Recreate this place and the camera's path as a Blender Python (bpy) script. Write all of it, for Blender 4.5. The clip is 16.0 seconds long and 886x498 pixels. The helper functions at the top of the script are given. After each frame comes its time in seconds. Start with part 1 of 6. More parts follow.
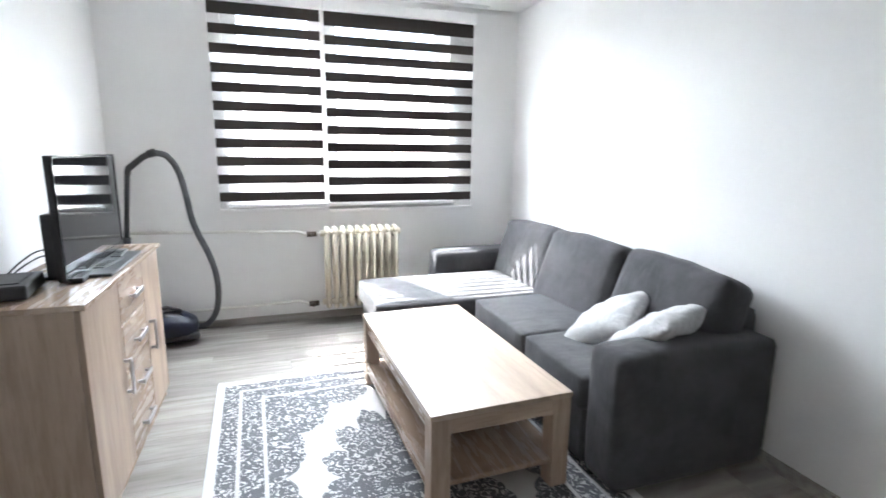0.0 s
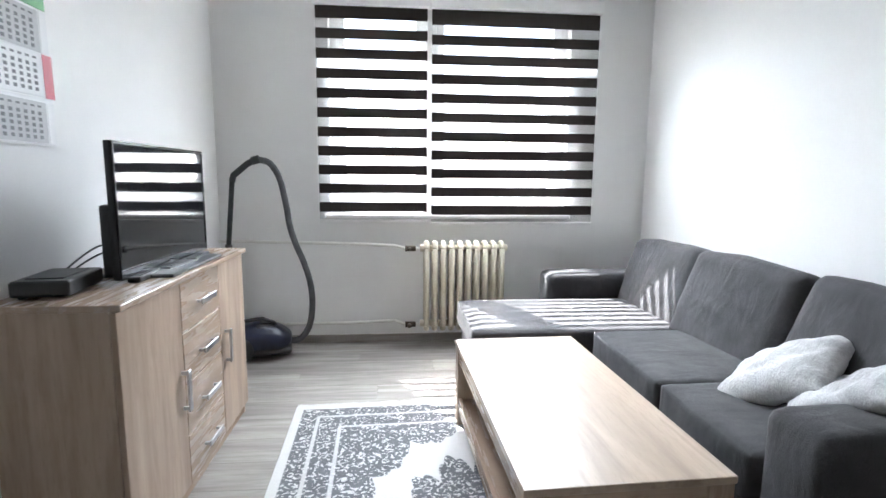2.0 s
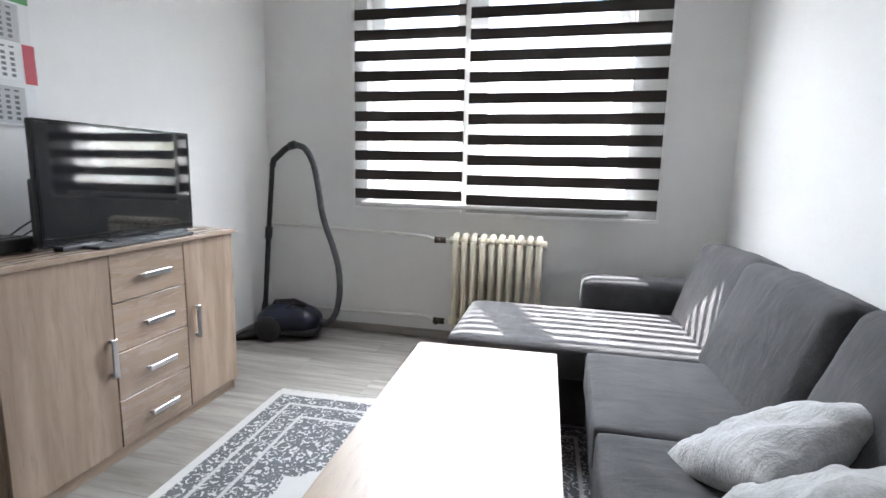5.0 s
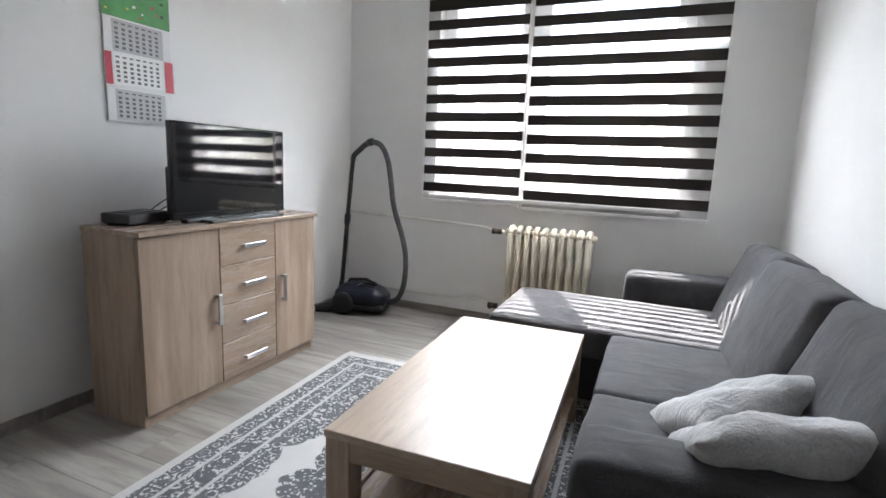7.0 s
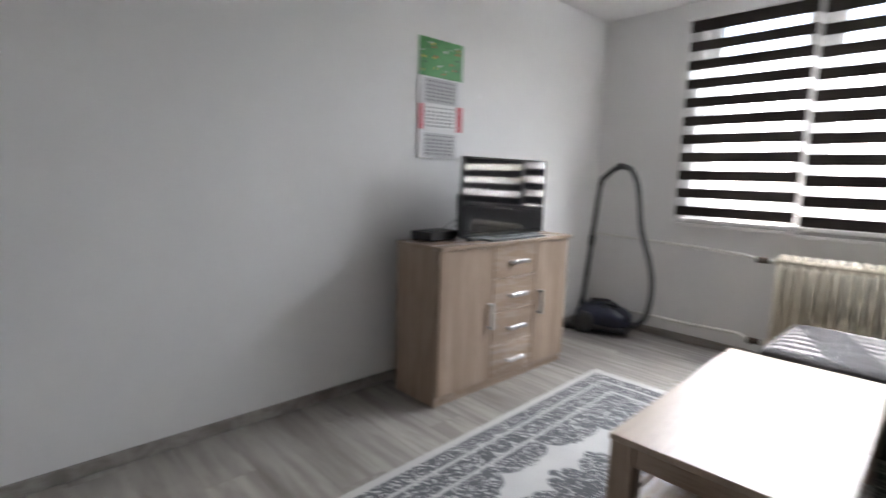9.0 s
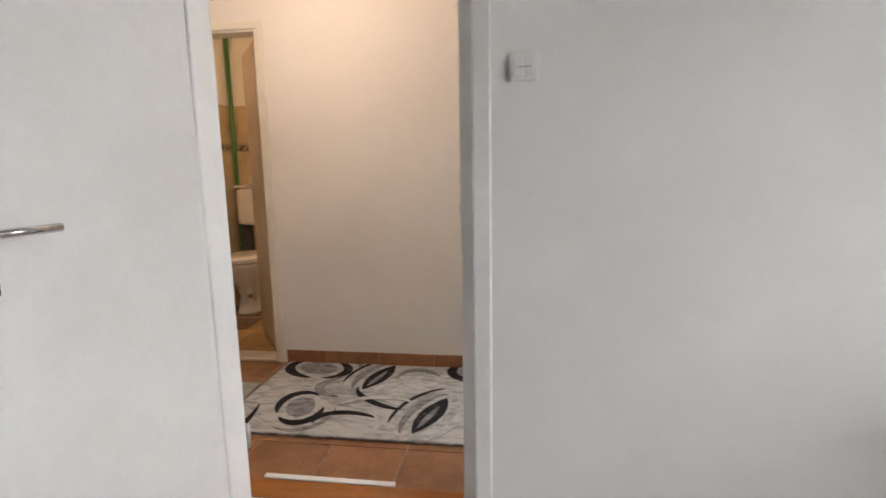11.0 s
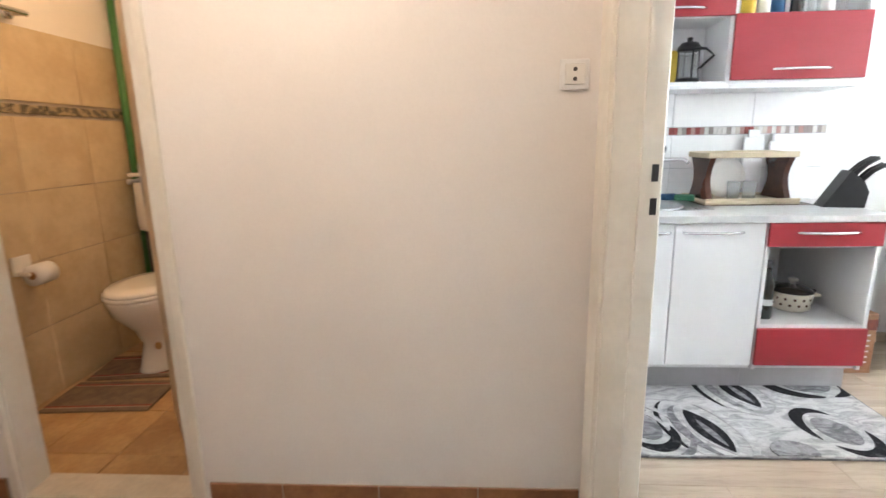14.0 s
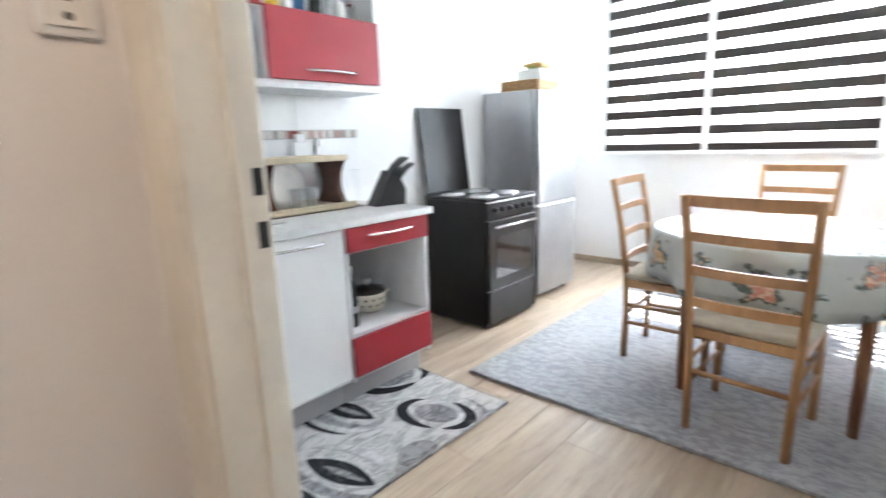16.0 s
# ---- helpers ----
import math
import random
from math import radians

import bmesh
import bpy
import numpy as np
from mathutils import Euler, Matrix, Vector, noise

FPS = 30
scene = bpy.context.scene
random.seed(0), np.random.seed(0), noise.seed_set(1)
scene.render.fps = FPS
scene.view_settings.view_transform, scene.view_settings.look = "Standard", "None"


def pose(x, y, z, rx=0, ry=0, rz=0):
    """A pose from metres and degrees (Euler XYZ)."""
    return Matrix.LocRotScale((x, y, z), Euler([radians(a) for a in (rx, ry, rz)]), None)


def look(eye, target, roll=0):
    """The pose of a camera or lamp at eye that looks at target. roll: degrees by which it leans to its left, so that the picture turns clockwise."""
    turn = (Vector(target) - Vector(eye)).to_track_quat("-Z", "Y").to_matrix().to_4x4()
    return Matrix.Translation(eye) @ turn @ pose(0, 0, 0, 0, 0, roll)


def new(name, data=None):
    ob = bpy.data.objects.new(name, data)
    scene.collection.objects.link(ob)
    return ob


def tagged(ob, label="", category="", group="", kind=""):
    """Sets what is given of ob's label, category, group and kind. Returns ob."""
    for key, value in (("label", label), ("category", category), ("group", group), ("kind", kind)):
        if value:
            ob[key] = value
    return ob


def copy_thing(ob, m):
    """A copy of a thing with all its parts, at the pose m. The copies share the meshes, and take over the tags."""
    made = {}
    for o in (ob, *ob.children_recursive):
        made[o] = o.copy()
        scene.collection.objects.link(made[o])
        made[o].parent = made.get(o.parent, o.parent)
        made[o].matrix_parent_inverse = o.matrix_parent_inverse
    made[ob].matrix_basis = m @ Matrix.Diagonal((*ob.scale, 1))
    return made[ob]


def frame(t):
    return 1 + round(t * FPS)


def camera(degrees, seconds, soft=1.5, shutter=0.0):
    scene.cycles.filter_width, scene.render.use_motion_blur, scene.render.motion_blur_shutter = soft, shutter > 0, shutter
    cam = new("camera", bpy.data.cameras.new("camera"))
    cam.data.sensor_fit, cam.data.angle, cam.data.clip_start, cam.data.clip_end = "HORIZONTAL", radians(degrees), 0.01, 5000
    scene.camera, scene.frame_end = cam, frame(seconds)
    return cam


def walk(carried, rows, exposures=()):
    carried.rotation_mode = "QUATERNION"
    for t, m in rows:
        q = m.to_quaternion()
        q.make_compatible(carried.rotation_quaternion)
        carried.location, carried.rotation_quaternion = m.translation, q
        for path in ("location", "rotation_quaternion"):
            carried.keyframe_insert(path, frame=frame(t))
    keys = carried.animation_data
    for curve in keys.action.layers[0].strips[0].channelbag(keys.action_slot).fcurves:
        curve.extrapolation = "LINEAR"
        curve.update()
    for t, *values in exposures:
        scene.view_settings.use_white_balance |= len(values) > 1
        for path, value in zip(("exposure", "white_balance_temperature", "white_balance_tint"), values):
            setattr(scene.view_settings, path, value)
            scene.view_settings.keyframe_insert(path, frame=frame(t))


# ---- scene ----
cam = camera(82.8, 16.0, shutter=0.5)
PATH = [
    (0, (1.057, -0.566, 1.318), (1.683, 1.295, 0.938), 0.6),
    (0.5, (1.05, -0.477, 1.283), (1.488, 1.447, 0.953), 0.6),
    (1, (1.1, -0.392, 1.238), (1.383, 1.566, 0.942), 0.2),
    (1.5, (1.142, -0.264, 1.209), (1.357, 1.704, 0.928), 0.4),
    (2, (1.223, -0.172, 1.184), (1.401, 1.801, 0.905), 0.5),
    (2.5, (1.37, -0.098, 1.183), (1.49, 1.876, 0.885), 0.5),
    (3, (1.545, -0.018, 1.176), (1.584, 1.956, 0.862), 0.5),
    (3.5, (1.691, 0.063, 1.162), (1.645, 2.037, 0.839), 0.5),
    (4, (1.832, 0.136, 1.165), (1.662, 2.101, 0.833), 0.6),
    (4.5, (1.962, 0.16, 1.149), (1.64, 2.107, 0.829), 0.7),
    (6.8, (2.3, -0.077, 1.156), (1.561, 1.752, 0.826), 2.7),
    (7, (2.32, -0.108, 1.153), (1.558, 1.711, 0.819), 2.4),
    (7.5, (2.357, -0.188, 1.149), (1.52, 1.598, 0.818), 1.8),
    (8, (2.367, -0.277, 1.163), (1.422, 1.453, 0.829), 1.5),
    (8.5, (2.316, -0.357, 1.180), (1.231, 1.29, 0.85), 1.1),
    (9, (2.24, -0.428, 1.189), (0.801, 0.918, 0.899), 1.6),
    (9.5, (2.188, -0.437, 1.189), (0.35, 0.306, 0.923), 1.3),
    (10, (1.987, -0.429, 1.174), (0.016, -0.188, 0.934), 0.7),
    (10.2, (1.902, -0.436, 1.171), (-0.08, -0.332, 0.92), 0.2),
    (12.3, (0.939, -0.762, 1.268), (-0.949, -1.297, 0.885), -2.0),
    (12.5, (0.84, -0.806, 1.285), (-1.05, -1.32, 0.885), -2.5),
    (13, (0.593, -0.929, 1.287), (-1.322, -1.323, 0.868), -1.6),
    (13.5, (0.378, -0.989, 1.26), (-1.561, -1.249, 0.845), -1.0),
    (14, (0.207, -1.036, 1.252), (-1.743, -1.141, 0.82), -1.0),
    (14.5, (0.008, -1.05, 1.248), (-1.936, -0.891, 0.805), -0.6),
    (15, (-0.143, -1.074, 1.248), (-2.009, -0.502, 0.812), -0.6),
    (15.5, (-0.23, -1.062, 1.236), (-1.891, -0.033, 0.813), -1.1),
    (16, (-0.349, -0.96, 1.21), (-1.674, 0.477, 0.787), -2.0),
]
walk(cam, [(t, look(eye, target, roll)) for t, eye, target, roll in PATH], exposures=[(0.0, 4.2, 6150, 10), (1.5, 3.9, 6150, 10), (3.0, 3.57, 6200, 10), (4.5, 3.42, 6250, 11), (7.0, 3.3, 6400, 12), (8.5, 3.15, 6450, 13), (9.0, 3.1, 6500, 14), (9.5, 3.5, 6700, 15), (10.0, 3.8, 6800, 14), (12.5, 3.85, 6900, 14), (13.0, 4.0, 6900, 14), (13.5, 4.15, 6800, 13), (14.0, 4.4, 6500, 11), (14.5, 4.4, 6350, 10), (15.0, 4.35, 6300, 10), (16.0, 4.12, 6250, 10)])

# ---------------------------------------------------------------- light
SUN_AZ, SUN_EL = math.atan2(-0.39, 0.92), radians(53.5)
world = bpy.data.worlds.new("sky_world")
scene.world = world
world.use_nodes = True
wt = world.node_tree
wt.nodes.clear()
sky = wt.nodes.new("ShaderNodeTexSky")
sky.sky_type = "NISHITA"
sky.sun_disc = False
sky.sun_elevation, sky.sun_rotation = SUN_EL, SUN_AZ
bg = wt.nodes.new("ShaderNodeBackground")
bg.inputs["Strength"].default_value = 0.12
wo = wt.nodes.new("ShaderNodeOutputWorld")
wt.links.new(sky.outputs[0], bg.inputs[0])
wt.links.new(bg.outputs[0], wo.inputs[0])


def lamp(name, kind, energy, colour, m, **size):
    data = bpy.data.lights.new(name, kind)
    data.energy, data.color = energy, colour
    if kind == "SUN":
        data.angle = radians(0.53)
    if kind == "AREA":
        data.shape, data.size, data.size_y = "RECTANGLE", size["w"], size["h"]
        data.spread = radians(size.get("spread", 180))
    if kind == "POINT":
        data.shadow_soft_size = size["r"]
    ob = new(name, data)
    ob.matrix_world = m
    return ob


to_sun = Vector((math.sin(SUN_AZ) * math.cos(SUN_EL), math.cos(SUN_AZ) * math.cos(SUN_EL), math.sin(SUN_EL)))
lamp("sun", "SUN", 5.0, (1.0, 0.97, 0.93), look(to_sun * 30, (0, 0, 0)))
# sky light standing in the two window openings
lamp("window_light_living", "AREA", 12.6, (0.89, 0.945, 1.0), pose(1.655, 3.68, 1.66, -45, 0, 0), w=1.9, h=1.4, spread=112)
lamp("window_light_kitchen", "AREA", 21.0, (0.86, 0.94, 1.0), pose(-1.45, 3.89, 1.7, -90, 0, 0), w=2.0, h=1.5)
# warm ceiling lamps of hall and bathroom
lamp("hall_lamp_light", "POINT", 1.35, (1.0, 0.78, 0.60), pose(-0.36, -1.6, 2.28), r=0.14)
lamp("bathroom_lamp_light", "POINT", 0.8, (1.0, 0.64, 0.34), pose(-2.0, -2.35, 2.2), r=0.08)


# ---------------------------------------------------------------- materials
def put(nt, v, sock):
    if isinstance(v, bpy.types.NodeSocket):
        nt.links.new(v, sock)
    else:
        sock.default_value = v


def rgba(c):
    return (c[0], c[1], c[2], 1.0)


def mth(nt, op, a, b=0.0, c=0.0):
    n = nt.nodes.new("ShaderNodeMath")
    n.operation = op
    put(nt, a, n.inputs[0]), put(nt, b, n.inputs[1]), put(nt, c, n.inputs[2])
    return n.outputs[0]


def step(nt, v, lo, hi, a=0.0, b=1.0):
    n = nt.nodes.new("ShaderNodeMapRange")
    n.interpolation_type = "SMOOTHSTEP"
    put(nt, v, n.inputs["Value"])
    n.inputs["From Min"].default_value, n.inputs["From Max"].default_value = lo, hi
    n.inputs["To Min"].default_value, n.inputs["To Max"].default_value = a, b
    return n.outputs["Result"]


def mix(nt, f, a, b):
    n = nt.nodes.new("ShaderNodeMix")
    n.data_type = "RGBA"
    put(nt, f, n.inputs[0])
    put(nt, a if isinstance(a, bpy.types.NodeSocket) else rgba(a), n.inputs[6])
    put(nt, b if isinstance(b, bpy.types.NodeSocket) else rgba(b), n.inputs[7])
    return n.outputs[2]


def noisy(nt, vec, scale, detail=4.0, rough=0.55, distort=0.0):
    n = nt.nodes.new("ShaderNodeTexNoise")
    nt.links.new(vec, n.inputs["Vector"])
    n.inputs["Scale"].default_value, n.inputs["Detail"].default_value = scale, detail
    n.inputs["Roughness"].default_value, n.inputs["Distortion"].default_value = rough, distort
    return n.outputs[0]


def coords(nt, scale=(1, 1, 1), shuffle=True):
    tc = nt.nodes.new("ShaderNodeTexCoord")
    mp = nt.nodes.new("ShaderNodeMapping")
    mp.inputs["Scale"].default_value = scale
    nt.links.new(tc.outputs["Object"], mp.inputs["Vector"])
    if shuffle:
        oi = nt.nodes.new("ShaderNodeObjectInfo")
        cm = nt.nodes.new("ShaderNodeCombineXYZ")
        for i, k in enumerate((31.0, 17.0, 23.0)):
            nt.links.new(mth(nt, "MULTIPLY", oi.outputs["Random"], k), cm.inputs[i])
        nt.links.new(cm.outputs[0], mp.inputs["Location"])
    return mp.outputs[0]


def blank(name):
    mat = bpy.data.materials.new(name)
    mat.use_nodes = True
    nt = mat.node_tree
    return mat, nt, nt.nodes["Principled BSDF"]


def bumped(nt, bsdf, height, strength, distance=0.01):
    b = nt.nodes.new("ShaderNodeBump")
    b.inputs["Strength"].default_value, b.inputs["Distance"].default_value = strength, distance
    nt.links.new(height, b.inputs["Height"])
    nt.links.new(b.outputs[0], bsdf.inputs["Normal"])


def surf(name, a, b, rough=0.5, rvar=0.08, big=3.0, fine=60.0, stretch=(1, 1, 1), bump=0.1, metal=0.0, spec=0.5, rand=0.0, sheen=0.0, grain=0.12, lo=0.35, hi=0.65, distort=0.0, coat=0.0):
    """Two colours mixed by large patches, fine grain over them, uneven gloss and relief."""
    mat, nt, bsdf = blank(name)
    vec = coords(nt, stretch)
    f1 = noisy(nt, vec, big, 5.0, 0.6, distort)
    f2 = noisy(nt, vec, fine, 3.0, 0.6)
    col = mix(nt, step(nt, f1, lo, hi), a, b)
    col = mix(nt, mth(nt, "MULTIPLY", step(nt, f2, 0.3, 0.75), grain), col, (a[0] * 0.35, a[1] * 0.35, a[2] * 0.35))
    if rand:
        oi = nt.nodes.new("ShaderNodeObjectInfo")
        h = nt.nodes.new("ShaderNodeHueSaturation")
        nt.links.new(mth(nt, "MULTIPLY_ADD", oi.outputs["Random"], 2 * rand, 1 - rand), h.inputs["Value"])
        nt.links.new(col, h.inputs["Color"])
        col = h.outputs[0]
    nt.links.new(col, bsdf.inputs["Base Color"])
    nt.links.new(mth(nt, "MULTIPLY_ADD", f1, 2 * rvar, rough - rvar), bsdf.inputs["Roughness"])
    bsdf.inputs["Metallic"].default_value = metal
    bsdf.inputs["Specular IOR Level"].default_value = spec
    bsdf.inputs["Sheen Weight"].default_value = sheen
    bsdf.inputs["Coat Weight"].default_value = coat
    if bump:
        bumped(nt, bsdf, f2, bump, 0.003)
    return mat


def wood(name, a, b, along="x", rough=0.45, scale=1.0, rand=0.06, bump=0.12, spec=0.4, rvar=0.08):
    """Veneer or laminate: streaks along one axis, darker flames, fine pores."""
    mat, nt, bsdf = blank(name)
    st = {"x": (0.9, 9, 9), "y": (9, 0.9, 9), "z": (9, 9, 0.9)}[along]
    vec = coords(nt, tuple(s * scale for s in st))
    flame = noisy(nt, vec, 0.9, 4.0, 0.55, 0.9)
    line = noisy(nt, vec, 4.0, 4.0, 0.65, 0.3)
    pore = noisy(nt, vec, 22.0, 2.0, 0.6)
    col = mix(nt, step(nt, flame, 0.32, 0.68), a, b)
    col = mix(nt, mth(nt, "MULTIPLY", step(nt, line, 0.42, 0.72), 0.55), col, (b[0] * 0.72, b[1] * 0.7, b[2] * 0.68))
    col = mix(nt, mth(nt, "MULTIPLY", step(nt, pore, 0.55, 0.75), 0.22), col, (b[0] * 0.45, b[1] * 0.42, b[2] * 0.4))
    oi = nt.nodes.new("ShaderNodeObjectInfo")
    h = nt.nodes.new("ShaderNodeHueSaturation")
    nt.links.new(mth(nt, "MULTIPLY_ADD", oi.outputs["Random"], 2 * rand, 1 - rand), h.inputs["Value"])
    nt.links.new(col, h.inputs["Color"])
    nt.links.new(h.outputs[0], bsdf.inputs["Base Color"])
    nt.links.new(mth(nt, "MULTIPLY_ADD", line, 2 * rvar, rough - rvar), bsdf.inputs["Roughness"])
    bsdf.inputs["Specular IOR Level"].default_value = spec
    bumped(nt, bsdf, pore, bump, 0.002)
    return mat


def sheer(name):
    """Thin white net of the blind: lets light through and scatters it."""
    mat, nt, bsdf = blank(name)
    nt.nodes.remove(bsdf)
    out = nt.nodes["Material Output"]
    tr, tl, df = nt.nodes.new("ShaderNodeBsdfTransparent"), nt.nodes.new("ShaderNodeBsdfTranslucent"), nt.nodes.new("ShaderNodeBsdfDiffuse")
    tr.inputs[0].default_value = (0.97, 0.97, 0.97, 1)
    vec = coords(nt, (1, 1, 1), False)
    thread = noisy(nt, vec, 400.0, 2.0)
    c = mix(nt, thread, (0.8, 0.8, 0.8), (0.95, 0.95, 0.94))
    nt.links.new(c, tl.inputs[0]), nt.links.new(c, df.inputs[0])
    m1, m2 = nt.nodes.new("ShaderNodeMixShader"), nt.nodes.new("ShaderNodeMixShader")
    m1.inputs[0].default_value, m2.inputs[0].default_value = 0.35, 0.18
    nt.links.new(tl.outputs[0], m1.inputs[1]), nt.links.new(df.outputs[0], m1.inputs[2])
    nt.links.new(tr.outputs[0], m2.inputs[1]), nt.links.new(m1.outputs[0], m2.inputs[2])
    nt.links.new(m2.outputs[0], out.inputs[0])
    return mat


def dark_band(name, a):
    """Close-woven dark blind fabric that glows a little against the light."""
    mat, nt, bsdf = blank(name)
    vec = coords(nt, (1, 1, 1), False)
    thread = noisy(nt, vec, 300.0, 2.0)
    c = mix(nt, thread, a, (a[0] * 1.6, a[1] * 1.6, a[2] * 1.6))
    nt.links.new(c, bsdf.inputs["Base Color"])
    bsdf.inputs["Roughness"].default_value = 0.85
    tl, ms = nt.nodes.new("ShaderNodeBsdfTranslucent"), nt.nodes.new("ShaderNodeMixShader")
    nt.links.new(c, tl.inputs[0])
    ms.inputs[0].default_value = 0.25
    nt.links.new(bsdf.outputs[0], ms.inputs[1]), nt.links.new(tl.outputs[0], ms.inputs[2])
    nt.links.new(ms.outputs[0], nt.nodes["Material Output"].inputs[0])
    return mat


def glass(name, tint=(1, 1, 1), rough=0.0):
    mat, nt, bsdf = blank(name)
    bsdf.inputs["Base Color"].default_value = rgba(tint)
    bsdf.inputs["Transmission Weight"].default_value = 1.0
    bsdf.inputs["Roughness"].default_value = rough
    bsdf.inputs["IOR"].default_value = 1.45
    return mat


def thin_glass(name):
    """Blown glass of a tumbler: mostly clear, with a faint gloss."""
    mat, nt, bsdf = blank(name)
    bsdf.inputs["Base Color"].default_value = (0.8, 0.83, 0.84, 1)
    bsdf.inputs["Roughness"].default_value = 0.05
    bsdf.inputs["Alpha"].default_value = 0.22
    return mat


def carpet_pattern(name):
    """Woven carpet: plain hem, two filigree borders between pale lines, a pale field with a scalloped edge and a medallion."""
    mat, nt, bsdf = blank(name)
    tc = nt.nodes.new("ShaderNodeTexCoord")
    sp = nt.nodes.new("ShaderNodeSeparateXYZ")
    nt.links.new(tc.outputs["Object"], sp.inputs[0])
    ax, ay = mth(nt, "ABSOLUTE", sp.outputs[0]), mth(nt, "ABSOLUTE", sp.outputs[1])
    cm = nt.nodes.new("ShaderNodeCombineXYZ")
    nt.links.new(ax, cm.inputs[0]), nt.links.new(ay, cm.inputs[1])
    sym = cm.outputs[0]
    # distance from the edge of the carpet (half sizes 0.8 and 1.15)
    edge = mth(nt, "MINIMUM", mth(nt, "SUBTRACT", 0.8, ax), mth(nt, "SUBTRACT", 1.15, ay))
    warp = noisy(nt, sym, 9.0, 2.0)
    vor = nt.nodes.new("ShaderNodeTexVoronoi")
    vor.inputs["Scale"].default_value = 21.0
    nt.links.new(sym, vor.inputs["Vector"])
    rings = mth(nt, "SINE", mth(nt, "MULTIPLY_ADD", vor.outputs["Distance"], 17.0, mth(nt, "MULTIPLY", warp, 9.0)))
    curl = noisy(nt, sym, 46.0, 2.0, 0.5, 1.6)
    fil = step(nt, mth(nt, "ADD", mth(nt, "MULTIPLY", rings, 0.55), mth(nt, "MULTIPLY_ADD", curl, 4.6, -2.3)), -0.62, -0.30)
    # scalloped outline of the pale field and of the medallion
    ang = mth(nt, "ARCTAN2", mth(nt, "MULTIPLY", ax, 1.5), ay)
    rad = mth(nt, "SQRT", mth(nt, "ADD", mth(nt, "POWER", mth(nt, "DIVIDE", ax, 0.50), 2.0), mth(nt, "POWER", mth(nt, "DIVIDE", ay, 0.86), 2.0)))
    lobes = mth(nt, "MULTIPLY", mth(nt, "ABSOLUTE", mth(nt, "SINE", mth(nt, "MULTIPLY", ang, 7.0))), 0.10)
    fine = mth(nt, "MULTIPLY", mth(nt, "ABSOLUTE", mth(nt, "SINE", mth(nt, "MULTIPLY", ang, 21.0))), 0.03)
    shape = mth(nt, "ADD", mth(nt, "ADD", rad, lobes), fine)
    field = step(nt, shape, 1.0, 0.985)
    medal = step(nt, mth(nt, "SUBTRACT", rad, mth(nt, "MULTIPLY", mth(nt, "ADD", lobes, fine), 1.4)), 0.56, 0.545)
    plain = mth(nt, "SUBTRACT", field, medal)
    lines = mth(nt, "ADD", mth(nt, "MULTIPLY", step(nt, edge, 0.115, 0.12), step(nt, edge, 0.137, 0.132)), mth(nt, "MULTIPLY", step(nt, edge, 0.225, 0.23), step(nt, edge, 0.247, 0.242)))
    hem = step(nt, edge, 0.045, 0.038)
    pale = mth(nt, "MINIMUM", 1.0, mth(nt, "ADD", mth(nt, "ADD", plain, mth(nt, "MULTIPLY", lines, 0.85)), hem))
    dark = mth(nt, "MULTIPLY", fil, mth(nt, "SUBTRACT", 1.0, pale))
    tuft = noisy(nt, tc.outputs["Object"], 260.0, 2.0)
    shade = noisy(nt, tc.outputs["Object"], 6.0, 4.0)
    light = mix(nt, shade, (0.53, 0.53, 0.53), (0.66, 0.65, 0.635))
    deep = mix(nt, noisy(nt, sym, 12.0, 2.0), (0.055, 0.058, 0.068), (0.145, 0.15, 0.165))
    col = mix(nt, dark, light, deep)
    col = mix(nt, mth(nt, "MULTIPLY", tuft, 0.25), col, (0.2, 0.2, 0.2))
    nt.links.new(col, bsdf.inputs["Base Color"])
    bsdf.inputs["Roughness"].default_value, bsdf.inputs["Sheen Weight"].default_value = 0.95, 0.2
    bsdf.inputs["Specular IOR Level"].default_value = 0.1
    bumped(nt, bsdf, mth(nt, "MULTIPLY_ADD", dark, -0.8, tuft), 0.5, 0.004)
    return mat


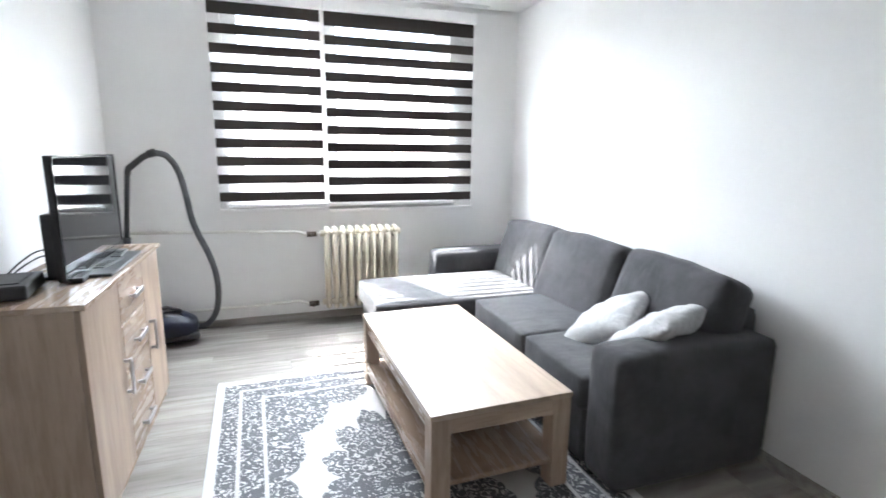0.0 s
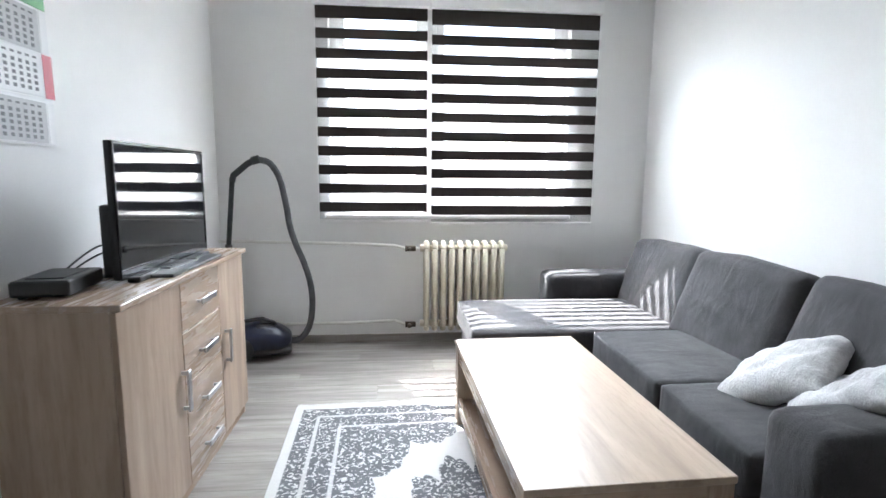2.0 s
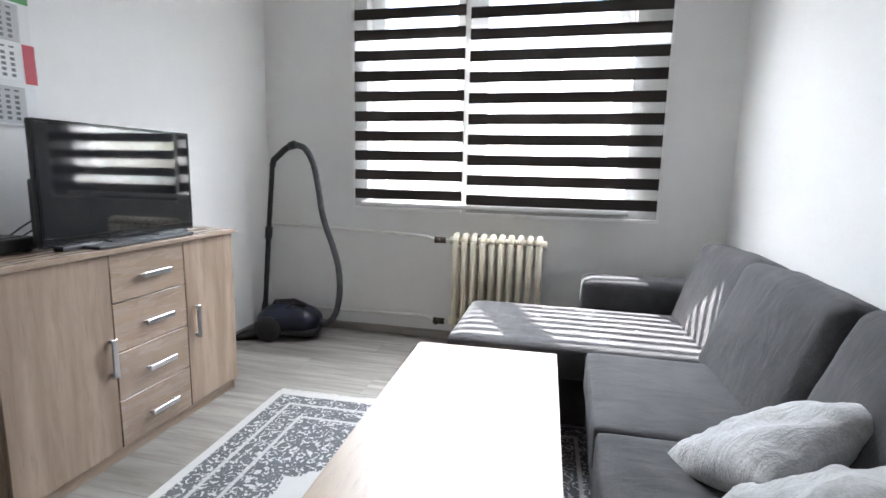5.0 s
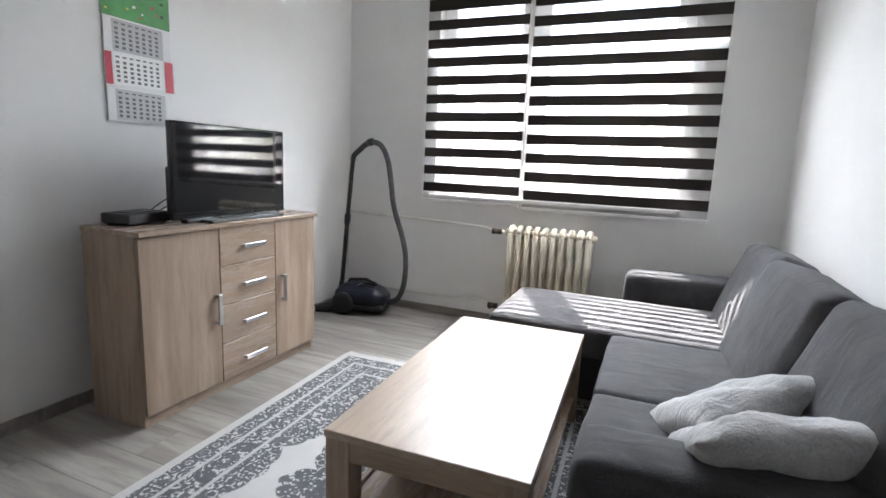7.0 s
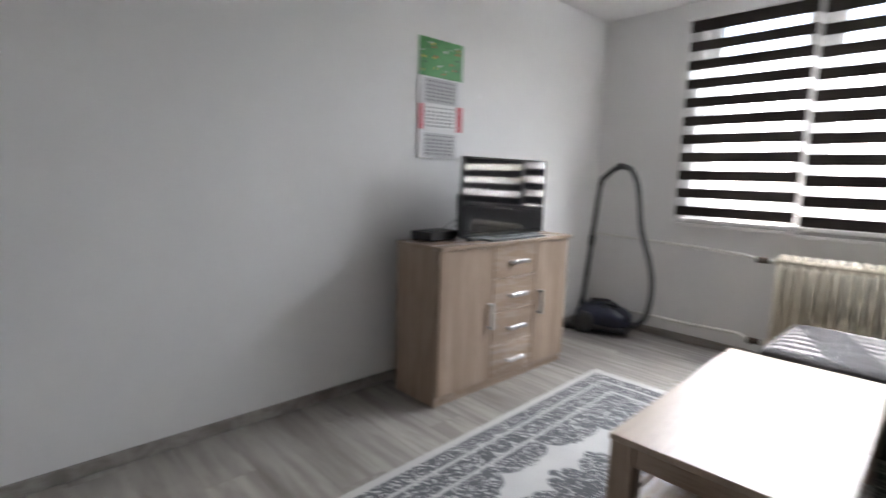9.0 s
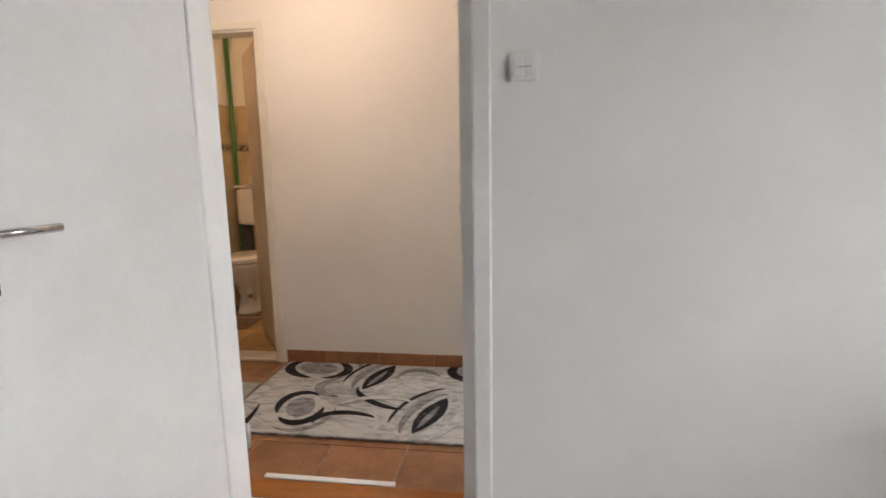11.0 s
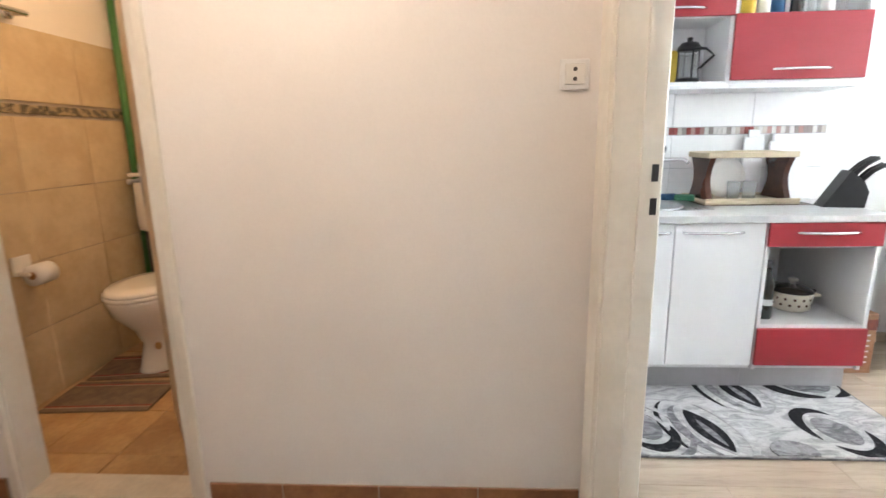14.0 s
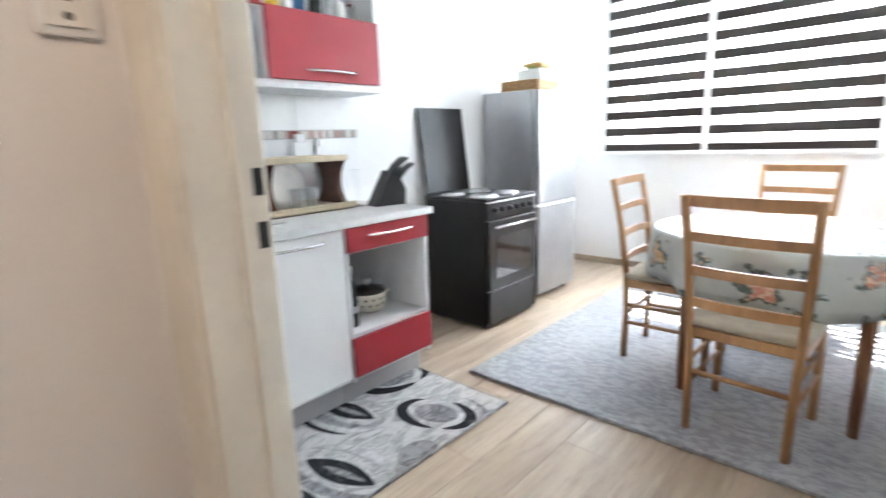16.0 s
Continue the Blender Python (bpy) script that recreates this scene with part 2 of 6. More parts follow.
def flower_cloth(name):
    """Grey-green tablecloth with scattered blossoms in ochre, pink and dark leaves."""
    mat, nt, bsdf = blank(name)
    vec = coords(nt, (1, 1, 1), False)
    base = mix(nt, noisy(nt, vec, 7.0, 3.0), (0.42, 0.46, 0.44), (0.56, 0.59, 0.57))
    vor = nt.nodes.new("ShaderNodeTexVoronoi")
    vor.inputs["Scale"].default_value = 6.0
    nt.links.new(vec, vor.inputs["Vector"])
    hue = nt.nodes.new("ShaderNodeSeparateColor")
    nt.links.new(vor.outputs["Color"], hue.inputs[0])
    d = mth(nt, "ADD", vor.outputs["Distance"], mth(nt, "MULTIPLY_ADD", noisy(nt, vec, 17.0, 4.0), 1.5, -0.75))
    leafs = step(nt, d, 0.46, 0.42)
    bloom = step(nt, d, 0.34, 0.28)
    petal = mix(nt, hue.outputs[0], (0.62, 0.36, 0.12), (0.60, 0.25, 0.2))
    petal = mix(nt, step(nt, noisy(nt, vec, 60.0), 0.45, 0.6), petal, (0.75, 0.6, 0.45))
    some = mth(nt, "MULTIPLY", step(nt, hue.outputs[1], 0.14, 0.18), step(nt, noisy(nt, vec, 16.0, 3.0), 0.36, 0.50))
    col = mix(nt, mth(nt, "MULTIPLY", leafs, some), base, (0.10, 0.13, 0.12))
    col = mix(nt, mth(nt, "MULTIPLY", bloom, some), col, petal)
    nt.links.new(col, bsdf.inputs["Base Color"])
    bsdf.inputs["Roughness"].default_value = 0.45
    bumped(nt, bsdf, noisy(nt, vec, 9.0, 2.0), 0.25, 0.01)
    return mat


WALL = surf("white_wall_paint", (0.81, 0.806, 0.798), (0.78, 0.776, 0.768), 0.75, 0.05, 1.2, 90.0, bump=0.10, grain=0.03, spec=0.25)
# made-up dark colour for the unseen end wall, soaks up bounce light
WALL_UNSEEN = surf("bounce_cutting_wall", (0.36, 0.34, 0.31), (0.32, 0.30, 0.27), 0.75, 0.05, 1.2, 90.0, bump=0.10, grain=0.03, spec=0.25)
WALL_HALL = surf("cream_wall_paint", (0.78, 0.75, 0.72), (0.745, 0.715, 0.685), 0.7, 0.05, 1.2, 110.0, bump=0.14, grain=0.04, spec=0.3)
CEIL = surf("ceiling_paint", (0.83, 0.83, 0.825), (0.81, 0.81, 0.805), 0.85, 0.05, 1.0, 80.0, bump=0.06, grain=0.02, spec=0.2)
FRAME_W = surf("white_gloss_paint", (0.80, 0.80, 0.79), (0.76, 0.76, 0.75), 0.35, 0.08, 4.0, 45.0, bump=0.05, grain=0.04)
FRAME_C = surf("cream_gloss_paint", (0.75, 0.715, 0.635), (0.70, 0.66, 0.575), 0.38, 0.08, 5.0, 45.0, bump=0.08, grain=0.06)
LAMINATE = wood("grey_oak_laminate", (0.40, 0.375, 0.345), (0.235, 0.215, 0.195), "x", 0.40, 0.75, 0.13, 0.10, 0.35)
LAMINATE_K = wood("light_oak_laminate", (0.52, 0.43, 0.33), (0.40, 0.31, 0.23), "y", 0.34, 0.75, 0.10, 0.10, 0.4)
GAP = surf("joint_dark", (0.09, 0.08, 0.075), (0.06, 0.055, 0.05), 0.8, 0.05)
GROUT = surf("pale_grout", (0.42, 0.37, 0.31), (0.34, 0.29, 0.24), 0.85, 0.05, 8.0)
TERRA = surf("brown_glazed_tile", (0.36, 0.17, 0.075), (0.24, 0.105, 0.05), 0.32, 0.12, 6.0, 50.0, bump=0.12, grain=0.25, rand=0.12)
TERRA_B = surf("ochre_bath_tile", (0.52, 0.33, 0.15), (0.40, 0.23, 0.10), 0.32, 0.12, 5.0, 40.0, bump=0.10, grain=0.2, rand=0.08)
BEIGE = surf("beige_wall_tile", (0.62, 0.50, 0.33), (0.54, 0.42, 0.27), 0.18, 0.06, 5.0, 30.0, bump=0.04, grain=0.10, rand=0.04)
WHITE_TILE = surf("white_glazed_tile", (0.84, 0.84, 0.83), (0.80, 0.80, 0.80), 0.14, 0.05, 5.0, 20.0, bump=0.02, grain=0.02, rand=0.02)
OAK = wood("sonoma_oak_upright", (0.44, 0.335, 0.255), (0.325, 0.240, 0.178), "z", 0.42, 0.9, 0.04)
OAK_Y = wood("sonoma_oak_lengthwise", (0.44, 0.335, 0.255), (0.325, 0.240, 0.178), "y", 0.27, 0.9, 0.04, 0.035, 0.8)
OAK_T = wood("sonoma_oak_tabletop", (0.49, 0.385, 0.295), (0.375, 0.285, 0.212), "y", 0.37, 0.9, 0.02, 0.03, 0.8, 0.03)
OAK_X = wood("sonoma_oak_cross", (0.44, 0.335, 0.255), (0.325, 0.240, 0.178), "x", 0.40, 0.9, 0.04)
STEEL = surf("brushed_steel", (0.62, 0.62, 0.63), (0.54, 0.54, 0.55), 0.30, 0.08, 6.0, 200.0, (1, 8, 1), bump=0.03, metal=1.0, grain=0.05)
CHROME = surf("chrome", (0.75, 0.75, 0.76), (0.68, 0.68, 0.70), 0.10, 0.04, 6.0, 80.0, bump=0.0, metal=1.0, grain=0.0)
SOFA = surf("anthracite_weave", (0.080, 0.078, 0.083), (0.056, 0.055, 0.059), 0.85, 0.04, 7.0, 300.0, bump=0.6, grain=0.55, spec=0.2, sheen=0.13)
def creased(mat, scale, amount):
    """Soft creases added under the weave of an upholstery cloth."""
    nt = mat.node_tree
    old = [n for n in nt.nodes if n.type == "BUMP"][0]
    b = nt.nodes.new("ShaderNodeBump")
    b.inputs["Strength"].default_value, b.inputs["Distance"].default_value = amount, 0.02
    nt.links.new(noisy(nt, coords(nt, (1.0, 2.2, 1.0)), scale, 3.0, 0.55, 0.8), b.inputs["Height"])
    nt.links.new(b.outputs[0], old.inputs["Normal"])


creased(SOFA, 6.5, 0.32)
PLUSH = surf("pale_grey_plush", (0.50, 0.50, 0.50), (0.40, 0.40, 0.41), 0.95, 0.03, 10.0, 160.0, bump=0.6, grain=0.35, spec=0.1, sheen=0.5)
creased(PLUSH, 9.0, 0.6)
BLACK_PL = surf("black_plastic", (0.018, 0.018, 0.02), (0.012, 0.012, 0.013), 0.38, 0.1, 10.0, 150.0, bump=0.05, grain=0.1)
SCREEN = surf("glossy_screen", (0.012, 0.012, 0.014), (0.010, 0.010, 0.012), 0.045, 0.01, 3.0, 30.0, bump=0.0, grain=0.0, spec=0.9)
HOSE = surf("grey_rubber_hose", (0.085, 0.085, 0.09), (0.06, 0.06, 0.065), 0.55, 0.08, 20.0, 100.0, bump=0.1)
NAVY = surf("dark_blue_plastic", (0.008, 0.012, 0.036), (0.006, 0.008, 0.022), 0.34, 0.1, 8.0, 60.0, bump=0.02)
IVORY = surf("ivory_radiator_enamel", (0.68, 0.62, 0.50), (0.62, 0.56, 0.44), 0.40, 0.08, 6.0, 60.0, bump=0.12, grain=0.10)
PIPE_W = surf("white_pipe_paint", (0.76, 0.75, 0.71), (0.70, 0.69, 0.65), 0.42, 0.08, 7.0, 60.0, bump=0.1, grain=0.06)
NET = sheer("white_blind_net")
BAND = dark_band("espresso_blind_fabric", (0.030, 0.024, 0.022))
PAPER = surf("calendar_paper", (0.78, 0.78, 0.78), (0.72, 0.72, 0.73), 0.6, 0.05, 6.0, 80.0, bump=0.02, grain=0.03)
PAPER_G = surf("grey_print", (0.50, 0.50, 0.51), (0.46, 0.46, 0.47), 0.6, 0.05)
INK = surf("dark_print", (0.16, 0.16, 0.17), (0.12, 0.12, 0.13), 0.6, 0.05)
RED_P = surf("red_print", (0.55, 0.045, 0.07), (0.48, 0.035, 0.06), 0.5, 0.05)
GREEN_P = surf("green_print", (0.10, 0.36, 0.11), (0.07, 0.27, 0.08), 0.45, 0.05, 9.0)
CARPET = carpet_pattern("patterned_carpet")
FRINGE = surf("cream_fringe", (0.66, 0.65, 0.62), (0.55, 0.54, 0.52), 0.9, 0.04, 40.0, 200.0, bump=0.3, grain=0.3)
SHAG = surf("marbled_grey_pile", (0.58, 0.575, 0.57), (0.27, 0.27, 0.275), 0.92, 0.03, 5.0, 170.0, (2.4, 1, 1), bump=0.5, grain=0.45, spec=0.1, sheen=0.3, distort=2.2, lo=0.40, hi=0.66)
SHAG_D = surf("black_pile", (0.022, 0.022, 0.025), (0.10, 0.10, 0.105), 0.92, 0.03, 26.0, 170.0, bump=0.5, grain=0.3, spec=0.1, lo=0.52, hi=0.75)
SHAG_M = surf("mid_grey_pile", (0.13, 0.13, 0.14), (0.36, 0.36, 0.37), 0.92, 0.03, 9.0, 170.0, (2.0, 1, 1), bump=0.5, grain=0.4, spec=0.1, sheen=0.2, distort=1.5)
SHAG_L = surf("pale_pile", (0.62, 0.615, 0.61), (0.34, 0.34, 0.345), 0.92, 0.03, 8.0, 170.0, (2.0, 1, 1), bump=0.5, grain=0.35, spec=0.1, sheen=0.3, distort=1.5)
MAT_L = surf("light_grey_mat", (0.50, 0.47, 0.45), (0.38, 0.36, 0.35), 0.95, 0.03, 14.0, 200.0, bump=0.5, grain=0.4)
RUG_K = surf("silver_grey_rug", (0.44, 0.455, 0.485), (0.25, 0.26, 0.29), 0.95, 0.03, 26.0, 150.0, (1, 1.6, 1), bump=0.8, grain=0.6, sheen=0.4, lo=0.38, hi=0.62)
WHITE_L = surf("white_laminate", (0.80, 0.80, 0.80), (0.77, 0.77, 0.775), 0.35, 0.06, 3.0, 60.0, bump=0.02, grain=0.02)
GREY_L = surf("grey_laminate", (0.48, 0.48, 0.49), (0.42, 0.42, 0.43), 0.35, 0.06, 3.0, 60.0, bump=0.02, grain=0.04)
WORKTOP = surf("speckled_worktop", (0.66, 0.66, 0.66), (0.60, 0.60, 0.60), 0.30, 0.06, 30.0, 250.0, bump=0.02, grain=0.12)
RED_F = surf("red_foil_front", (0.36, 0.026, 0.036), (0.34, 0.023, 0.032), 0.36, 0.04, 3.0, 90.0, (4, 1, 4), bump=0.02, grain=0.06)
STOVE = surf("black_enamel", (0.016, 0.015, 0.015), (0.014, 0.013, 0.013), 0.34, 0.02, 4.0, 60.0, bump=0.0, grain=0.05, spec=0.35)
OVEN_GLASS = surf("dark_oven_glass", (0.03, 0.03, 0.032), (0.022, 0.022, 0.024), 0.06, 0.02, 4.0, 40.0, bump=0.0, spec=0.9)
SILVER = surf("silver_lacquer", (0.50, 0.51, 0.53), (0.44, 0.45, 0.47), 0.34, 0.06, 3.0, 120.0, bump=0.03, metal=0.75, grain=0.05)
PORCELAIN = surf("porcelain", (0.80, 0.78, 0.74), (0.77, 0.75, 0.71), 0.12, 0.04, 3.0, 30.0, bump=0.0, grain=0.02, coat=0.3)
CREAM_E = surf("cream_enamel", (0.76, 0.70, 0.58), (0.72, 0.66, 0.54), 0.22, 0.05, 6.0, 60.0, bump=0.0, grain=0.04)
BROWN_E = surf("brown_plastic", (0.10, 0.035, 0.02), (0.06, 0.022, 0.014), 0.25, 0.06, 9.0, 50.0, bump=0.05)
SAND_E = surf("sand_plastic", (0.62, 0.52, 0.36), (0.56, 0.46, 0.31), 0.4, 0.06, 9.0, 50.0, bump=0.05)
CHAIR_W = wood("honey_beech", (0.45, 0.25, 0.115), (0.35, 0.185, 0.08), "z", 0.40, 1.0, 0.05)
TABLE_W = wood("brown_beech", (0.24, 0.11, 0.05), (0.17, 0.075, 0.035), "z", 0.40, 1.0, 0.05)
CLOTH = flower_cloth("flowered_oilcloth")
LINEN = surf("beige_seat_cloth", (0.48, 0.42, 0.33), (0.40, 0.35, 0.27), 0.9, 0.04, 14.0, 260.0, bump=0.4, grain=0.3)
GREEN_M = surf("green_pipe_paint", (0.05, 0.20, 0.05), (0.03, 0.14, 0.04), 0.35, 0.08, 9.0, 60.0, bump=0.1)
DOOR_BR = surf("cream_door_foil", (0.62, 0.52, 0.40), (0.56, 0.46, 0.34), 0.4, 0.06, 5.0, 60.0, bump=0.04)
YELLOW = surf("yellow_pack", (0.70, 0.48, 0.04), (0.62, 0.40, 0.03), 0.45, 0.06)
KRAFT = surf("printed_carton", (0.42, 0.24, 0.13), (0.34, 0.17, 0.09), 0.7, 0.06, 12.0, 60.0, grain=0.3)
WICKER = surf("wicker", (0.46, 0.28, 0.12), (0.32, 0.18, 0.07), 0.7, 0.06, 30.0, 120.0, (1, 1, 4), bump=0.6, grain=0.5)
BLUE_P = surf("blue_sponge", (0.05, 0.15, 0.30), (0.04, 0.11, 0.24), 0.9, 0.05, 40.0, 160.0, bump=0.5)
GREEN_S = surf("green_sponge", (0.08, 0.28, 0.16), (0.06, 0.22, 0.12), 0.9, 0.05, 40.0, 160.0, bump=0.5)
OIL_G = surf("dark_bottle_glass", (0.012, 0.018, 0.012), (0.010, 0.013, 0.010), 0.08, 0.03, bump=0.0, spec=0.8)
CLEAR = thin_glass("clear_glass")
PANE = glass("window_glass")
GROUND = surf("grass_and_asphalt", (0.06, 0.08, 0.04), (0.10, 0.10, 0.095), 0.95, 0.03, 0.05, 3.0, bump=0.2)
ORANGE_W = wood("varnished_threshold", (0.42, 0.16, 0.04), (0.32, 0.11, 0.03), "y", 0.25, 1.0, 0.03)
MARBLE = surf("pale_marble", (0.66, 0.58, 0.46), (0.56, 0.48, 0.37), 0.3, 0.06, 6.0, 50.0, grain=0.15)
SHADE_G = surf("opal_lamp_glass", (0.85, 0.82, 0.75), (0.82, 0.79, 0.72), 0.3, 0.03, bump=0.0)


# ---------------------------------------------------------------- mesh helpers
def bm_box(lo, hi, bevel=0.0, seg=1):
    bm = bmesh.new()
    bmesh.ops.create_cube(bm, size=1.0)
    lo, hi = Vector(lo), Vector(hi)
    for v in bm.verts:
        v.co = Vector(lo[i] + (v.co[i] + 0.5) * (hi[i] - lo[i]) for i in range(3))
    if bevel:
        bmesh.ops.bevel(bm, geom=bm.edges[:], offset=bevel, segments=seg, affect="EDGES", profile=0.6)
    return bm


def fuse(*bms):
    """Several pieces of one part as one mesh."""
    out = bmesh.new()
    for b in bms:
        me = bpy.data.meshes.new("tmp")
        b.to_mesh(me)
        b.free()
        out.from_mesh(me)
        bpy.data.meshes.remove(me)
    return out


def moved(bm, m):
    bm.transform(m)
    return bm


def bm_tube(points, r, seg=12, r_end=None, closed_ends=True):
    """A round bar swept along a line of points."""
    bm = bmesh.new()
    pts = [Vector(p) for p in points]
    rings, n = [], len(pts)
    side = None
    for i, p in enumerate(pts):
        t = (pts[min(i + 1, n - 1)] - pts[max(i - 1, 0)]).normalized()
        if side is None:
            side = t.orthogonal().normalized()
        side = (side - t * side.dot(t)).normalized()
        up = t.cross(side)
        rr = r if r_end is None else r + (r_end - r) * i / (n - 1)
        rings.append([bm.verts.new(p + rr * (math.cos(a) * side + math.sin(a) * up)) for a in (2 * math.pi * k / seg for k in range(seg))])
    for a, b in zip(rings, rings[1:]):
        for k in range(seg):
            bm.faces.new((a[k], a[(k + 1) % seg], b[(k + 1) % seg], b[k]))
    if closed_ends:
        bm.faces.new(list(reversed(rings[0])))
        bm.faces.new(rings[-1])
    bmesh.ops.recalc_face_normals(bm, faces=bm.faces[:])
    return bm


def spline(points, n=10):
    """A smooth line through the points."""
    p = [Vector(points[0])] + [Vector(q) for q in points] + [Vector(points[-1])]
    out = []
    for i in range(1, len(p) - 2):
        for k in range(n):
            t = k / n
            out.append(0.5 * ((2 * p[i]) + (p[i + 1] - p[i - 1]) * t + (2 * p[i - 1] - 5 * p[i] + 4 * p[i + 1] - p[i + 2]) * t * t + (3 * p[i] - p[i - 1] - 3 * p[i + 1] + p[i + 2]) * t ** 3))
    return out + [p[-2]]


def bm_lathe(profile, seg=24, m=None):
    """A turned body from (radius, height) pairs."""
    bm = bmesh.new()
    rings = []
    for r, z in profile:
        rings.append([bm.verts.new((max(r, 1e-4) * math.cos(2 * math.pi * k / seg), max(r, 1e-4) * math.sin(2 * math.pi * k / seg), z)) for k in range(seg)])
    for a, b in zip(rings, rings[1:]):
        for k in range(seg):
            bm.faces.new((a[k], a[(k + 1) % seg], b[(k + 1) % seg], b[k]))
    bm.faces.new(list(reversed(rings[0]))), bm.faces.new(rings[-1])
    bmesh.ops.recalc_face_normals(bm, faces=bm.faces[:])
    if m is not None:
        bm.transform(m)
    return bm


def bm_soft(size, r=0.06, puff=0.03, n=14, wrinkle=0.004, seed=0.0):
    """An upholstered block: rounded edges, swollen faces, uneven cloth."""
    bm = bmesh.new()
    bmesh.ops.create_cube(bm, size=2.0)
    bmesh.ops.subdivide_edges(bm, edges=bm.edges[:], cuts=n, use_grid_fill=True)
    h = Vector(size) / 2
    for v in bm.verts:
        u = v.co.copy()
        p = Vector((u.x * h.x, u.y * h.y, u.z * h.z))
        core = Vector(max(-(h[i] - r), min(h[i] - r, p[i])) for i in range(3))
        d = p - core
        if d.length > 1e-6:
            p = core + d.normalized() * min(r, max(abs(d[0]), abs(d[1]), abs(d[2])))
        for i in range(3):
            j, k = (i + 1) % 3, (i + 2) % 3
            if abs(u[i]) > 0.98:
                p[i] += math.copysign(puff * (1 - u[j] ** 2) * (1 - u[k] ** 2), u[i])
        w = noise.noise(Vector((p.x * 7 + seed, p.y * 7, p.z * 7))) + 0.6 * noise.noise(Vector((p.x * 24, p.y * 9 + seed, p.z * 17)))
        p += p.normalized() * w * wrinkle
        v.co = p
    return bm


def bm_pillow(w, thick, seed=0.0, n=22):
    """A stuffed square pillow with drawn-out corners and a seam."""
    bm = bmesh.new()
    top, bot = {}, {}
    for i in range(n + 1):
        for j in range(n + 1):
            u, v = 2 * i / n - 1, 2 * j / n - 1
            inw = 1 - 0.15 * (1 - u * u) * abs(v) ** 3 - 0.15 * (1 - v * v) * abs(u) ** 3
            x, y = u * w / 2 * inw, v * w / 2 * inw
            hgt = thick / 2 * max(0.0, (1 - u ** 4) * (1 - v ** 4)) ** 0.85
            wr = noise.noise(Vector((x * 11 + seed, y * 11, seed))) * 0.018 + noise.noise(Vector((x * 30 + seed, y * 26, seed))) * 0.008
            edge = min(1.0, hgt / (thick * 0.2))
            top[i, j] = bm.verts.new((x, y, hgt + wr * edge))
            bot[i, j] = top[i, j] if i in (0, n) or j in (0, n) else bm.verts.new((x, y, -hgt + wr * edge))
    for i in range(n):
        for j in range(n):
            bm.faces.new((top[i, j], top[i + 1, j], top[i + 1, j + 1], top[i, j + 1]))
            bm.faces.new((bot[i, j], bot[i, j + 1], bot[i + 1, j + 1], bot[i + 1, j]))
    return bm


def bm_flat(outline, z0, z1):
    """A flat piece with the given outline."""
    bm = bmesh.new()
    a = [bm.verts.new((x, y, z0)) for x, y in outline]
    b = [bm.verts.new((x, y, z1)) for x, y in outline]
    n = len(a)
    bm.faces.new(b)
    bm.faces.new(list(reversed(a)))
    for k in range(n):
        bm.faces.new((a[k], a[(k + 1) % n], b[(k + 1) % n], b[k]))
    bmesh.ops.recalc_face_normals(bm, faces=bm.faces[:])
    return bm


def mesh_of(name, bm, material, smooth=False):
    me = bpy.data.meshes.new(name)
    bm.to_mesh(me)
    bm.free()
    me.materials.append(material)
    if smooth:
        me.shade_smooth()
    return me


def part(name, bm, material, parent, label="", smooth=False, m=None):
    ob = new(name, mesh_of(name, bm, material, smooth))
    ob.parent = parent
    if m is not None:
        ob.matrix_local = m
    return tagged(ob, label)


def shared(name, me, parent, m):
    """One more piece on a mesh that is there already."""
    ob = new(name, me)
    ob.parent = parent
    ob.matrix_local = m
    return ob


def thing(name, m, label, category, group=""):
    ob = new(name)
    ob.empty_display_size = 0.1
    ob.matrix_world = m
    return tagged(ob, label, category, group)


def solo(name, bm, material, label, category, m=None, group="", smooth=False):
    ob = new(name, mesh_of(name, bm, material, smooth))
    if m is not None:
        ob.matrix_world = m
    return tagged(ob, label, category, group)


def setting(name, bm, material, label, category="wall", smooth=False):
    return tagged(new(name, mesh_of(name, bm, material, smooth)), label, category, "", "structure")


def wall_y(x0, x1, y0, y1, holes=(), top=2.46):
    """A wall along y between x0 and x1, with holes (from, to, sill, head)."""
    bms, y = [], y0
    for a, b, s, h in sorted(holes):
        bms.append(bm_box((x0, y, 0), (x1, a, top)))
        if s > 0:
            bms.append(bm_box((x0, a, 0), (x1, b, s)))
        bms.append(bm_box((x0, a, h), (x1, b, top)))
        y = b
    bms.append(bm_box((x0, y, 0), (x1, y1, top)))
    return fuse(*bms)


def wall_x(y0, y1, x0, x1, holes=(), top=2.46):
    """The same along x."""
    return moved(wall_y(-y1, -y0, x0, x1, holes, top), pose(0, 0, 0, 0, 0, -90) @ Matrix.Diagonal((1, 1, 1, 1)))


# ---------------------------------------------------------------- structure
TOP = 2.46
LIV_X, LIV_Y0, LIV_Y1 = 3.02, -1.80, 3.40
DOOR_A, DOOR_B = -1.655, -0.645      # living-room doorway, along y
KIT_X0, KIT_Y1 = -2.78, 3.55
KD_A, KD_B = -1.14, -0.174           # kitchen doorway, along x
BD_A, BD_B = -2.66, -1.99           # bathroom doorway, along y
W1 = (0.76, 2.43, 0.93, 2.395)       # living-room window
W2 = (-2.38, -0.52, 1.06, 2.42)     # kitchen window

